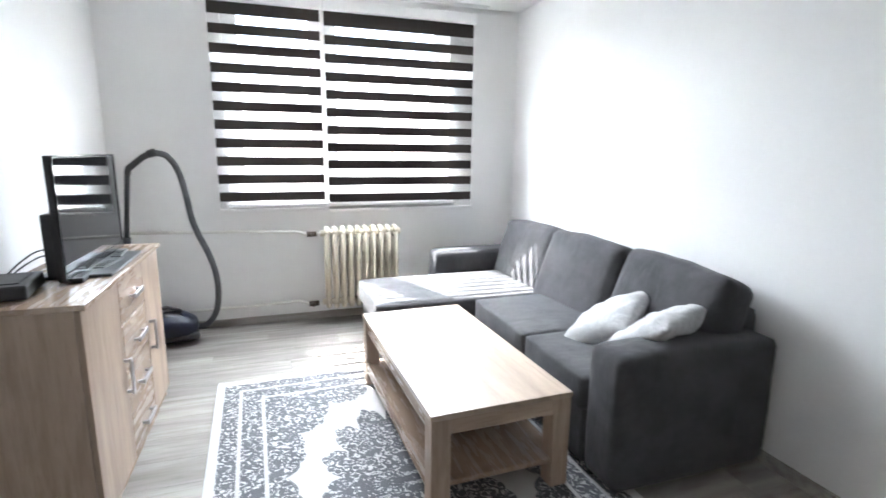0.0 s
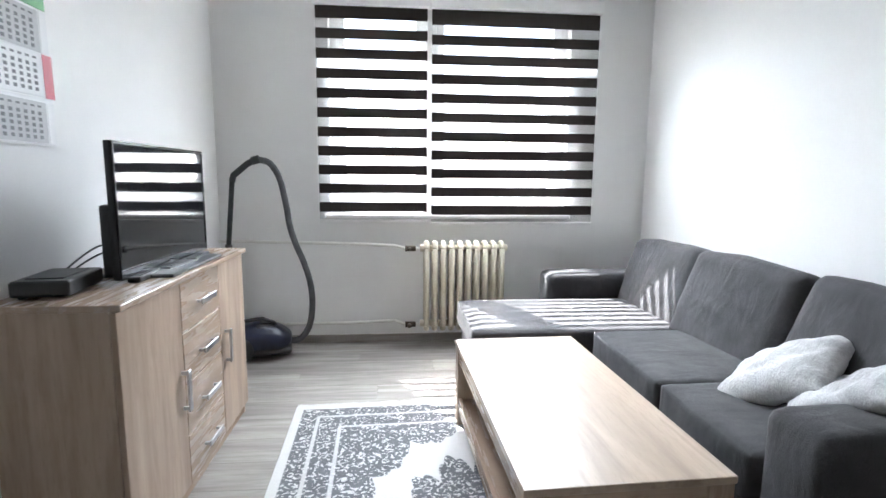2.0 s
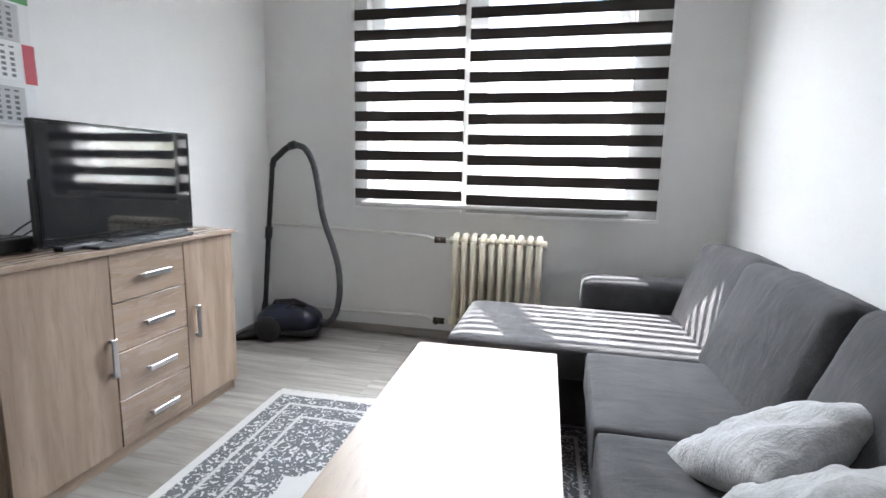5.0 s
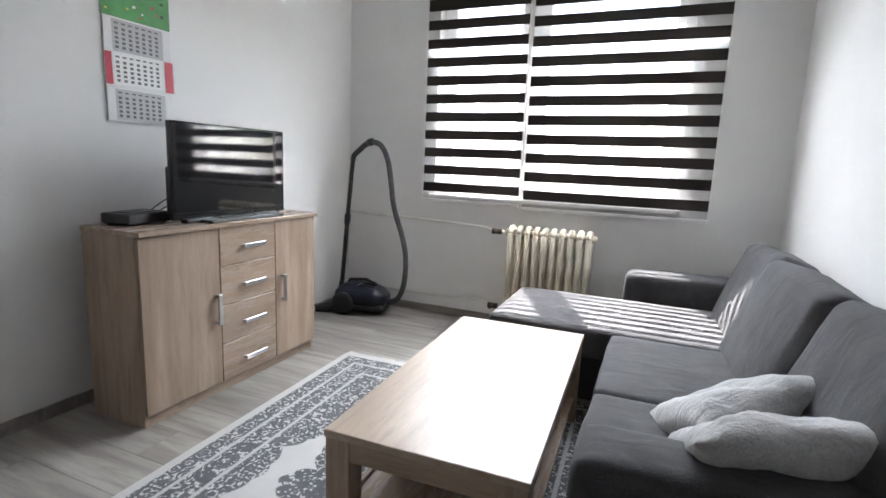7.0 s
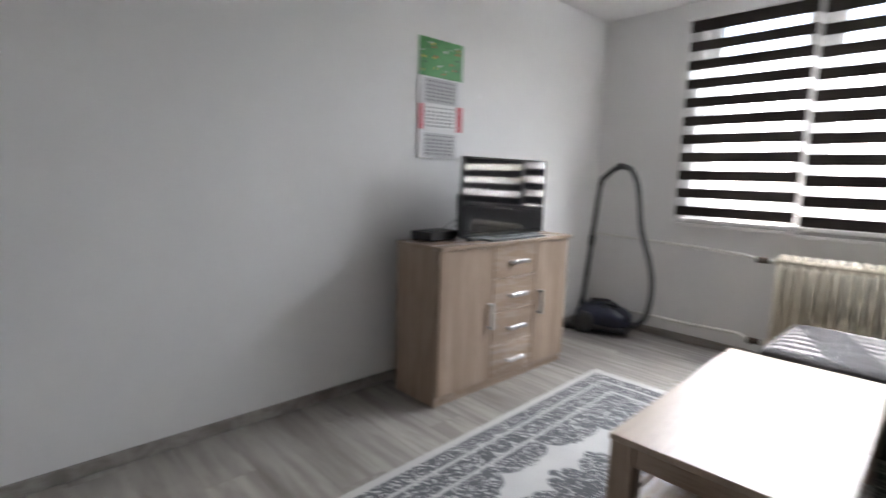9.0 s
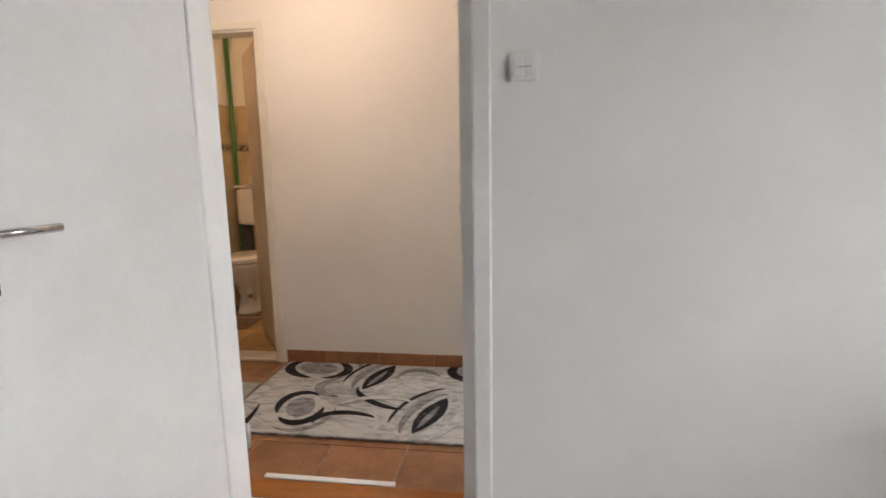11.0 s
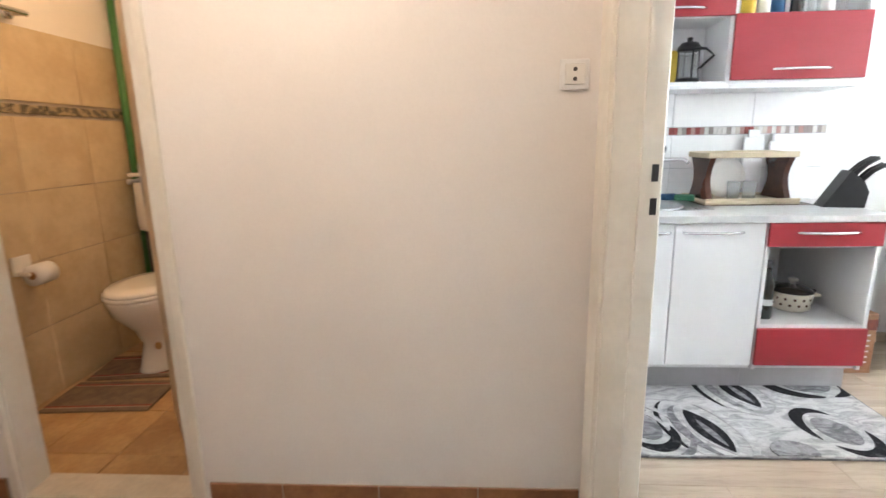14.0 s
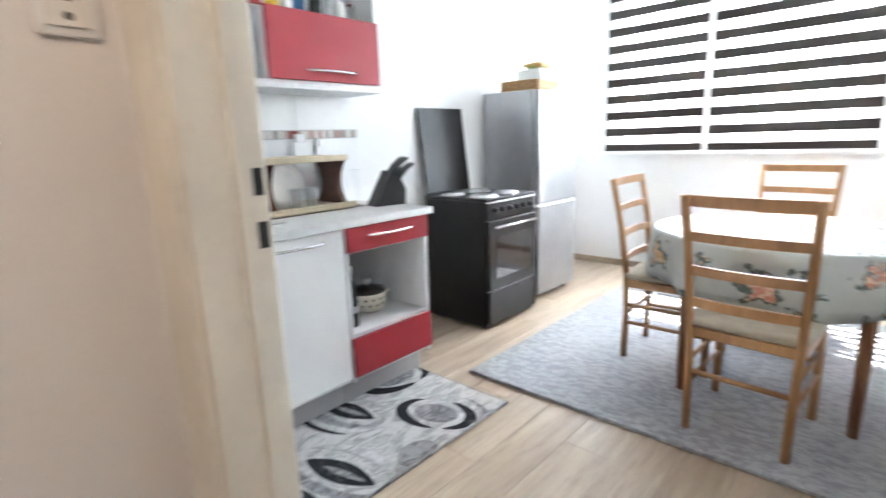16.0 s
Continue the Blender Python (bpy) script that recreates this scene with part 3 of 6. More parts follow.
setting("wall_living_west", wall_y(-0.06, 0.0, LIV_Y0, LIV_Y1, [(DOOR_A, DOOR_B, 0, 2.06)]), WALL, "white painted wall of the living room with a doorway")
setting("wall_living_window", wall_x(LIV_Y1, 3.60, 0.0, LIV_X, [W1]), WALL, "white painted window wall of the living room")
setting("wall_living_east", wall_y(LIV_X, LIV_X + 0.12, LIV_Y0, 3.60), WALL, "plain white painted wall behind the sofa")
# never in view; its dark colour keeps bounced light in the room low
setting("wall_living_south", wall_x(LIV_Y0 - 0.12, LIV_Y0, -0.06, LIV_X + 0.12), WALL_UNSEEN, "unseen end wall, coloured dark to cut bounce light")
setting("wall_hall_east", wall_y(-0.12, -0.0602, -4.0, -0.667, [(DOOR_A, DOOR_B - 0.0221, 0, 2.06)]), WALL_HALL, "cream painted hall wall with a doorway")
setting("wall_hall_west", wall_y(-1.40, -1.30, -4.0, -0.5502, [(BD_A, BD_B, 0, 2.02)]), WALL_HALL, "cream painted hall wall with the bathroom doorway")
setting("wall_hall_south", wall_x(-4.12, -4.0, -1.40, -0.06), WALL_HALL, "cream painted end wall of the hall")
setting("wall_hall_north", wall_x(-0.667, -0.6102, -1.2998, -0.06, [(KD_A, KD_B, 0, 2.06)]), WALL_HALL, "cream painted hall wall with the kitchen doorway")
setting("wall_kitchen_south", fuse(wall_x(-0.61, -0.55, -1.2998, -0.06, [(KD_A, KD_B, 0, 2.06)]), wall_x(-0.667, -0.55, -2.90, -1.4002)), WALL, "white painted kitchen wall with a doorway")
setting("wall_kitchen_west", wall_y(KIT_X0 - 0.12, KIT_X0, -0.5498, 3.85), WALL, "white painted kitchen wall behind the units")
setting("wall_kitchen_east", wall_y(-0.12, -0.0602, -0.5498, 3.85), WALL, "white painted kitchen side wall")
setting("wall_kitchen_window", wall_x(KIT_Y1, 3.85, KIT_X0, -0.1202, [W2]), WALL, "white painted window wall of the kitchen")
setting("wall_bathroom_south", wall_x(-3.28, -3.16, -3.02, -1.4002), WALL_HALL, "bathroom wall, painted above the tiles")
setting("wall_bathroom_west", wall_y(-3.02, -2.90, -3.1598, -1.78), WALL_HALL, "bathroom end wall, painted above the tiles")
setting("wall_bathroom_north", wall_x(-1.90, -1.78, -2.8998, -1.4002), WALL_HALL, "bathroom side wall")
setting("ceiling_living", bm_box((0, LIV_Y0, 2.435), (LIV_X, LIV_Y1, TOP + 0.12)), CEIL, "white painted ceiling", "ceiling")
setting("ceiling_hall", bm_box((-1.30, -4.0, TOP), (-0.12, -0.667, TOP + 0.12)), CEIL, "white painted ceiling", "ceiling")
setting("ceiling_bathroom", bm_box((-2.90, -3.16, TOP), (-1.40, -1.90, TOP + 0.12)), CEIL, "white painted ceiling", "ceiling")
setting("ceiling_kitchen", bm_box((KIT_X0, -0.55, TOP), (-0.12, KIT_Y1, TOP + 0.12)), CEIL, "white painted ceiling", "ceiling")
setting("ceiling_lintel", fuse(bm_box((-3.1, -4.2, TOP + 0.125), (3.14, 3.60, TOP + 0.22))), CEIL, "slab above the flat", "ceiling")
setting("ground", bm_box((-900, -900, -9.1), (900, 900, -9.0)), GROUND, "grass and asphalt far below the windows", "ground")

# skirting of the living room: narrow grey laminate strips
setting("baseboard_west", fuse(bm_box((0.0, DOOR_B + 0.062, 0.0), (0.014, LIV_Y1, 0.058), 0.003), bm_box((0.0, LIV_Y0, 0.0), (0.014, DOOR_A - 0.06, 0.058), 0.003)), LAMINATE, "grey laminate skirting strip", "baseboard")
setting("baseboard_window", bm_box((0.015, LIV_Y1 - 0.014, 0.0), (LIV_X - 0.015, LIV_Y1, 0.058), 0.003), LAMINATE, "grey laminate skirting strip", "baseboard")
setting("baseboard_east", bm_box((LIV_X - 0.014, LIV_Y0, 0.0), (LIV_X, LIV_Y1, 0.058), 0.003), LAMINATE, "grey laminate skirting strip", "baseboard")
setting("baseboard_kitchen", fuse(bm_box((KIT_X0, KIT_Y1 - 0.016, 0.0), (-0.12, KIT_Y1, 0.06), 0.003), bm_box((KIT_X0, 1.0, 0.0), (KIT_X0 + 0.016, KIT_Y1 - 0.017, 0.06), 0.003)), LAMINATE_K, "light oak skirting strip", "baseboard")


def door_frame_y(name, a, b, x0, x1, head, mat, label, cas=0.055, stop=0.012):
    """Lining and casings of a doorway in a wall along y; x0 < x1 are the wall's two faces."""
    t = 0.022
    ob = tagged(new(name), label, "door", "", "structure")
    lining = fuse(bm_box((x0 - 0.004, a, 0), (x1 + 0.004, a + t, head)), bm_box((x0 - 0.004, b - t, 0), (x1 + 0.004, b, head)), bm_box((x0 - 0.004, a + t, head - t), (x1 + 0.004, b - t, head)),
                  bm_box((x0 - 0.004, b - t - stop, 0), (x0 + 0.102, b - t, head - t)))
    part("lining", lining, mat, ob)
    for side, xa, xb in (("casing", x1, x1 + 0.014), ("casing", x0 - 0.014, x0)):
        part(side, fuse(bm_box((xa, a - cas + 0.01, 0), (xb, a + 0.01, head + cas), 0.004), bm_box((xa, b - 0.01, 0), (xb, b + cas - 0.01, head + cas), 0.004), bm_box((xa, a + 0.0101, head - 0.01), (xb, b - 0.0101, head + cas), 0.004)), mat, ob)
    return ob


d1 = door_frame_y("door_1", DOOR_A, DOOR_B, -0.12, 0.0, 2.04, FRAME_W, "white painted door frame of the living room", stop=0.030)
for z in (1.160, 1.055):
    part("strike_plate", fuse(bm_box((-0.041, DOOR_B - 0.054, z - 0.026), (-0.022, DOOR_B - 0.0515, z + 0.026)), bm_box((-0.036, DOOR_B - 0.056, z - 0.015), (-0.028, DOOR_B - 0.0535, z + 0.015))), STEEL, d1, "steel strike plate")
d2 = door_frame_y("door_2", BD_A, BD_B, -1.40, -1.30, 2.01, FRAME_C, "cream painted door frame of the bathroom", 0.035)
for z in (1.15, 1.03):
    part("strike_plate", bm_box((-1.362, BD_A + 0.0215, z - 0.03), (-1.338, BD_A + 0.024, z + 0.03)), STEEL, d2, "steel strike plate")

# kitchen doorway: frame in a wall along x
d3 = tagged(new("door_3"), "cream painted door frame of the kitchen", "door", "", "structure")
part("lining", fuse(bm_box((KD_A, -0.672, 0), (KD_A + 0.022, -0.545, 2.04)), bm_box((KD_B - 0.022, -0.672, 0), (KD_B, -0.545, 2.04)), bm_box((KD_A + 0.022, -0.672, 2.018), (KD_B - 0.022, -0.545, 2.04)),
                    bm_box((KD_A + 0.022, -0.60, 0), (KD_A + 0.034, -0.585, 2.018)), bm_box((KD_B - 0.034, -0.60, 0), (KD_B - 0.022, -0.585, 2.018))), FRAME_C, d3)
for ya, yb in ((-0.683, -0.667), (-0.55, -0.534)):
    part("casing", fuse(bm_box((KD_A - 0.10, ya, 0), (KD_A + 0.008, yb, 2.11), 0.004), bm_box((KD_B - 0.008, ya, 0), (KD_B + 0.05, yb, 2.11), 0.004), bm_box((KD_A + 0.0081, ya, 2.03), (KD_B - 0.0081, yb, 2.11), 0.004)), FRAME_C, d3)
for z in (1.155, 1.068):
    part("strike_plate", bm_box((KD_A + 0.0215, -0.568, z - 0.022), (KD_A + 0.0235, -0.551, z + 0.022)), BLACK_PL, d3, "dark lock recess")

# living-room door leaf, swung open into the room
leaf = tagged(new("door_leaf_living"), "white painted flush door standing wide open", "door")
leaf.matrix_world = pose(0.018, -1.472, 0.012, 0, 0, -1.0)
part("panel", bm_box((0.137, -0.04, 0), (0.83, 0.0, 2.0), 0.004), FRAME_W, leaf)
part("rebate", bm_box((0.1065, -0.04, 0), (0.1365, -0.007, 2.0), 0.004), FRAME_W, leaf)
part("hinge_stile", bm_box((-0.012, -0.04, 0), (0.106, -0.001, 2.0), 0.004), FRAME_W, leaf)
for z in (0.25, 1.75):
    part("hinge", fuse(bm_tube([(-0.008, 0.009, z - 0.045), (-0.008, 0.009, z + 0.045)], 0.007, 10)), STEEL, leaf, "steel hinge", True)
part("handle", fuse(bm_box((0.745, 0.0, 0.95), (0.785, 0.006, 1.15), 0.002), bm_tube([(0.765, 0.004, 1.07), (0.765, 0.05, 1.07), (0.65, 0.052, 1.07)], 0.009, 10)), CHROME, leaf, "chrome lever handle", True)

# bathroom door leaf, open inwards
leaf2 = tagged(new("door_leaf_bathroom"), "cream flush door opened into the bathroom", "door")
leaf2.matrix_world = pose(-1.395, BD_B - 0.03, 0.03, 0, 0, 180 + 37)
part("panel", bm_box((0, 0.0, 0), (0.62, 0.038, 1.96), 0.003), DOOR_BR, leaf2)
part("handle", fuse(bm_box((0.555, 0.0385, 0.96), (0.59, 0.045, 1.14), 0.002), bm_tube([(0.572, 0.042, 1.07), (0.572, 0.085, 1.07), (0.47, 0.088, 1.07)], 0.008, 10)), STEEL, leaf2, "steel lever handle", True)


def window_unit(name, w, y0, mull, label):
    """Frame, sashes and panes set in the depth of a window opening."""
    a, b, s, h = w
    ob = tagged(new(name), label, "window", "", "structure")
    ya, yb = y0 + 0.09, y0 + 0.15
    t = 0.055
    part("window_frame", fuse(bm_box((a, ya, s), (a + t, yb, h), 0.004), bm_box((b - t, ya, s), (b, yb, h), 0.004), bm_box((a + t, ya, s), (b - t, yb, s + t), 0.004), bm_box((a + t, ya, h - t), (b - t, yb, h), 0.004), bm_box((mull - 0.05, ya, s + t), (mull + 0.05, yb, h - t), 0.004)), FRAME_W, ob)
    for p, q in ((a + t, mull - 0.05), (mull + 0.05, b - t)):
        part("sash", fuse(bm_box((p, ya - 0.02, s + t), (p + 0.05, ya + 0.05, h - t), 0.004), bm_box((q - 0.05, ya - 0.02, s + t), (q, ya + 0.05, h - t), 0.004), bm_box((p + 0.05, ya - 0.02, s + t), (q - 0.05, ya + 0.05, s + t + 0.05), 0.004), bm_box((p + 0.05, ya - 0.02, h - t - 0.05), (q - 0.05, ya + 0.05, h - t), 0.004)), FRAME_W, ob)
        pane = part("pane", bm_box((p + 0.045, ya + 0.01, s + t + 0.045), (q - 0.045, ya + 0.016, h - t - 0.045)), PANE, ob, "clear window pane")
        pane.visible_shadow = False
    part("window_sill", bm_box((a - 0.03, y0 - 0.05, s - 0.03), (b + 0.03, ya, s - 0.001), 0.006), FRAME_W, ob)
    return ob


window_unit("window_1", W1, LIV_Y1, 1.45, "white two-sash window behind a striped blind")
window_unit("window_2", W2, KIT_Y1, -1.58, "white two-sash kitchen window behind a striped blind")


def zebra_blind(name, x0, x1, y, z0, z1, period, dark, first, label, rail=True):
    """Day-and-night roller blind: dark bands and sheer bands between a head rail and a weight bar."""
    ob = thing(name, pose(0, 0, 0), label, "blind", "striped window blinds")
    part("head_rail", bm_box((x0 - 0.01, y - 0.045, z1), (x1 + 0.01, y + 0.03, z1 + 0.075), 0.008, 2), FRAME_W, ob, "white cassette")
    part("weight_bar", bm_box((x0, y - 0.012, z0 - 0.022), (x1, y + 0.010, z0), 0.004, 2), FRAME_W, ob, "white bottom bar")
    z = z1 - first
    part("band", bm_box((x0, y - 0.0006, z), (x1, y + 0.0006, z1)), BAND, ob)
    w = x1 - x0
    dk = mesh_of("band", bm_box((0, -0.0006, 0), (w, 0.0006, dark)), BAND)
    nt = mesh_of("net", bm_box((0, -0.0004, 0), (w, 0.0004, period - dark)), NET)
    while z - period > z0 - 0.03:
        shared("net_band", nt, ob, pose(x0, y, z - (period - dark)))
        shared("band", dk, ob, pose(x0, y, z - period))
        z -= period
    if z - z0 > 0.01:
        part("net_band", bm_box((x0, y - 0.0004, z0), (x1, y + 0.0004, z)), NET, ob)
    return ob


zebra_blind("window_blind", 0.685, 1.425, 3.362, 0.895, 2.30, 0.1271, 0.066, 0.08, "dark brown and white striped roller blind, narrow, half open")
zebra_blind("window_blind", 1.455, 2.615, 3.362, 0.878, 2.30, 0.1271, 0.066, 0.10, "dark brown and white striped roller blind, wide, half open")
zebra_blind("window_blind", -2.41, -1.595, 3.51, 1.045, 2.42, 0.1400, 0.070, 0.110, "dark striped kitchen roller blind, half open")
zebra_blind("window_blind", -1.555, -0.50, 3.51, 1.045, 2.42, 0.1400, 0.070, 0.114, "dark striped kitchen roller blind, half open")
solo("curtain_rail", fuse(bm_box((0.62, 3.30, 2.425), (2.72, 3.36, 2.445), 0.003), bm_box((0.64, 3.315, 2.419), (2.70, 3.345, 2.4255))), FRAME_W, "white ceiling curtain rail above the blinds", "rail")
for x in (0.685, 2.63):
    solo("blind_cord", bm_tube([(x - 0.006, 3.35, 2.30), (x - 0.008, 3.35, 1.6), (x - 0.006, 3.352, 0.86)], 0.0018, 6), FRAME_W, "white bead cord of the blind", "cord", group="blind cords")


# ---------------------------------------------------------------- living room things
def radiator(x0, x1, y, z0, z1, n=10):
    """Old column radiator: cast sections side by side on two hubs."""
    ob = thing("radiator", pose(0, 0, 0), "ivory enamelled column radiator under the window", "radiator")
    pitch = (x1 - x0) / n
    d = 0.075
    bms = []
    for yy in (-d + 0.022, d - 0.022):
        bms.append(bm_tube([(0, yy, z0 + 0.05), (0, yy, z1 - 0.05)], 0.019, 10))
    prof = []
    for k in range(13):
        a = math.pi * k / 12
        prof.append((0, -(d - 0.022) * math.cos(a), z1 - 0.055 + 0.035 * math.sin(a)))
    bms.append(bm_tube(prof, 0.020, 10))
    bms.append(bm_tube([(p[0], p[1], z0 + z1 - p[2]) for p in prof], 0.020, 10))
    bms.append(bm_box((-0.013, -d + 0.03, z1 - 0.10), (0.013, d - 0.03, z1 - 0.03), 0.008, 2))
    bms.append(bm_box((-0.013, -d + 0.03, z0 + 0.03), (0.013, d - 0.03, z0 + 0.10), 0.008, 2))
    me = mesh_of("section", fuse(*bms), IVORY, True)
    for k in range(n):
        shared("section", me, ob, pose(x0 + pitch * (k + 0.5), y, 0))
    for z in (z1 - 0.055, z0 + 0.055):
        part("hub", bm_tube([(x0 - 0.015, y, z), (x1 + 0.015, y, z)], 0.024, 12), IVORY, ob, "", True)
    for xx in (x0 + 0.08, x1 - 0.08):
        part("bracket", bm_box((xx - 0.008, y, z0 + 0.12), (xx + 0.008, LIV_Y1, z0 + 0.14)), IVORY, ob)
    return ob


radiator(1.39, 1.972, 3.285, 0.11, 0.757)
for z, lab in ((0.752 - 0.052, "thin white heating pipe, upper run along the wall"), (0.158, "thin white heating pipe, lower run along the wall")):
    p = thing("heating_pipe", pose(0, 0, 0), lab, "pipe", "heating pipes")
    rise = 0.045 if z > 0.5 else -0.012
    part("tube", bm_tube([(0.0, 3.365, z + rise), (0.9, 3.365, z + rise * 0.5), (1.20, 3.35, z + 0.01), (1.27, 3.29, z), (1.37, 3.285, z)], 0.011, 10), PIPE_W, p, "", True)
    part("valve", fuse(bm_tube([(1.285, 3.285, z), (1.345, 3.285, z)], 0.020, 12), bm_tube([(1.30, 3.285, z), (1.30, 3.23, z)], 0.013, 10), bm_tube([(1.272, 3.285, z), (1.286, 3.285, z)], 0.024, 6)), surf("tarnished_brass", (0.09, 0.068, 0.05), (0.05, 0.04, 0.034), 0.4, 0.1, 20.0, metal=0.7), p, "tarnished brass valve", True)


def bar_handle(length, horizontal, parent, at):
    """Flat silver grip on two feet; its long side lies along y or z."""
    x, y, z = at
    h = length / 2
    if horizontal:
        bm = fuse(bm_box((x + 0.020, y - h, z - 0.010), (x + 0.028, y + h, z + 0.012), 0.002), bm_box((x, y - h + 0.004, z - 0.005), (x + 0.0205, y - h + 0.016, z + 0.005)), bm_box((x, y + h - 0.016, z - 0.005), (x + 0.0205, y + h - 0.004, z + 0.005)))
    else:
        bm = fuse(bm_box((x + 0.020, y - 0.012, z - h), (x + 0.028, y + 0.012, z + h), 0.002), bm_box((x, y - 0.005, z - h + 0.004), (x + 0.0205, y + 0.005, z - h + 0.016)), bm_box((x, y - 0.005, z + h - 0.016), (x + 0.0205, y + 0.005, z + h - 0.004)))
    return part("handle", bm, STEEL, parent, "brushed metal handle")


sb = thing("sideboard", pose(0.122, 1.218, 0), "light oak sideboard with two doors and four drawers", "sideboard")
SW, SD, SH = 1.112, 0.322, 0.838
for y in (0.0, SW - 0.016):
    part("side_panel", bm_box((0, y, 0), (SD, y + 0.016, SH - 0.0205), 0.001), OAK, sb)
part("back_panel", bm_box((0, 0.0165, 0.02), (0.006, SW - 0.0165, SH - 0.0205)), OAK, sb)
part("bottom_panel", bm_box((0.0065, 0.0165, 0.056), (SD - 0.02, SW - 0.0165, 0.070)), OAK_Y, sb)
part("top", bm_box((-0.003, -0.003, SH - 0.02), (SD + 0.034, SW + 0.012, SH), 0.002), OAK_Y, sb)
part("plinth", bm_box((SD - 0.02, 0.016, 0.0), (SD - 0.004, SW - 0.016, 0.055)), OAK_Y, sb)
for a, b, hy in ((0.002, 0.401, 0.378), (0.779, SW - 0.002, 0.826)):
    dr = part("door", bm_box((SD + 0.001, a, 0.058), (SD + 0.018, b, SH - 0.023), 0.0015), OAK, sb)
    bar_handle(0.15, False, dr, (SD + 0.018, hy, 0.430 if a < 0.1 else 0.445))
for k in range(4):
    z = 0.056 + k * 0.1915
    dw = part("drawer", bm_box((SD + 0.001, 0.405, z), (SD + 0.018, 0.775, z + 0.1875), 0.0015), OAK_Y, sb)
    bar_handle(0.145, True, dw, (SD + 0.018, 0.606, z + 0.084))

tv = thing("television", pose(0.347, 1.835, 0.838, 0, 0, 0.0), "black flat television standing on the sideboard", "television")
part("housing", fuse(bm_box((-0.022, -0.360, 0.014), (0.0, 0.360, 0.454), 0.006, 2), bm_box((-0.060, -0.345, 0.02), (-0.02, 0.345, 0.255), 0.012, 2)), BLACK_PL, tv)
part("screen", bm_box((0.0, -0.347, 0.046), (0.003, 0.347, 0.444)), SCREEN, tv, "glossy dark screen")
part("bezel", fuse(bm_box((0.0, -0.360, 0.014), (0.006, 0.360, 0.0445), 0.002), bm_box((0.0, -0.360, 0.4455), (0.006, 0.360, 0.454), 0.002), bm_box((0.0, -0.360, 0.045), (0.006, -0.3485, 0.445), 0.002), bm_box((0.0, 0.3485, 0.045), (0.006, 0.360, 0.445), 0.002)), surf("piano_black", (0.01, 0.01, 0.011), (0.012, 0.012, 0.013), 0.12, 0.03, bump=0.0), tv, "piano black bezel")
part("stand", fuse(bm_box((-0.05, -0.05, 0.012), (-0.02, 0.05, 0.12), 0.006), bm_box((-0.13, -0.24, 0.0), (0.11, 0.24, 0.013), 0.006, 2)), BLACK_PL, tv, "flat black foot")
solo("set_top_box", fuse(bm_box((-0.075, -0.115, 0.006), (0.075, 0.115, 0.052), 0.010, 3), bm_box((-0.06, -0.10, 0.0), (-0.045, -0.085, 0.008)), bm_box((0.045, 0.085, 0.0), (0.06, 0.10, 0.008)), bm_box((-0.05, -0.08, 0.051), (0.05, 0.08, 0.055), 0.003)), BLACK_PL, "flat black set-top box on the sideboard", "receiver", pose(0.21, 1.405, 0.838, 0, 0, 8))
for k, (x, y, r, ln) in enumerate(((0.360, 1.60, 4, 0.17), (0.395, 1.80, -7, 0.20), (0.378, 2.02, 5, 0.19))):
    rc = thing("remote_control", pose(x, y, 0.838, 0, 0, r), "slim black remote control lying on the sideboard", "remote", "remote controls")
    part("body", bm_box((-0.021, -ln / 2, 0.0), (0.021, ln / 2, 0.019), 0.006, 2), BLACK_PL, rc)
    part("keypad", fuse(*[bm_box((-0.015 + 0.011 * i, -ln / 2 + 0.02 + 0.018 * j, 0.0185), (-0.007 + 0.011 * i, -ln / 2 + 0.030 + 0.018 * j, 0.021)) for i in range(3) for j in range(6)]), HOSE, rc, "grey rubber keys")
for pts in ([(0.17, 1.46, 0.868), (0.17, 1.50, 0.885), (0.21, 1.54, 0.93), (0.25, 1.57, 0.955), (0.315, 1.60, 0.95)], [(0.15, 1.49, 0.862), (0.16, 1.53, 0.868), (0.20, 1.57, 0.905), (0.25, 1.60, 0.93), (0.315, 1.62, 0.92)]):
    solo("cable", bm_tube(spline(pts, 6), 0.0032, 6), HOSE, "thin grey cable behind the television", "cable", group="television cables", smooth=True)

# wall calendar
cal = thing("wall_calendar", pose(0.003, 1.443, 1.284), "three-part wall calendar with a green header", "calendar")
part("backing", bm_box((0, 0, 0), (0.0015, 0.335, 0.655)), PAPER, cal)
part("header", bm_box((0.0018, -0.002, 0.458), (0.0032, 0.338, 0.667)), GREEN_P, cal, "green picture header")
rnd = random.Random(5)
MOTIF = [surf("header_" + n, c, c, 0.5, 0.03, bump=0.0) for n, c in (("white", (0.75, 0.75, 0.72)), ("red", (0.55, 0.06, 0.05)), ("yellow", (0.7, 0.55, 0.1)), ("dark", (0.05, 0.08, 0.06)))]
for k in range(26):
    y, z = rnd.uniform(0.012, 0.30), rnd.uniform(0.475, 0.645)
    s = rnd.uniform(0.007, 0.014)
    part("picture_spot", bm_box((0.0034, y, z), (0.004, y + s * 1.4, z + s), 0.0), MOTIF[k % 4], cal)
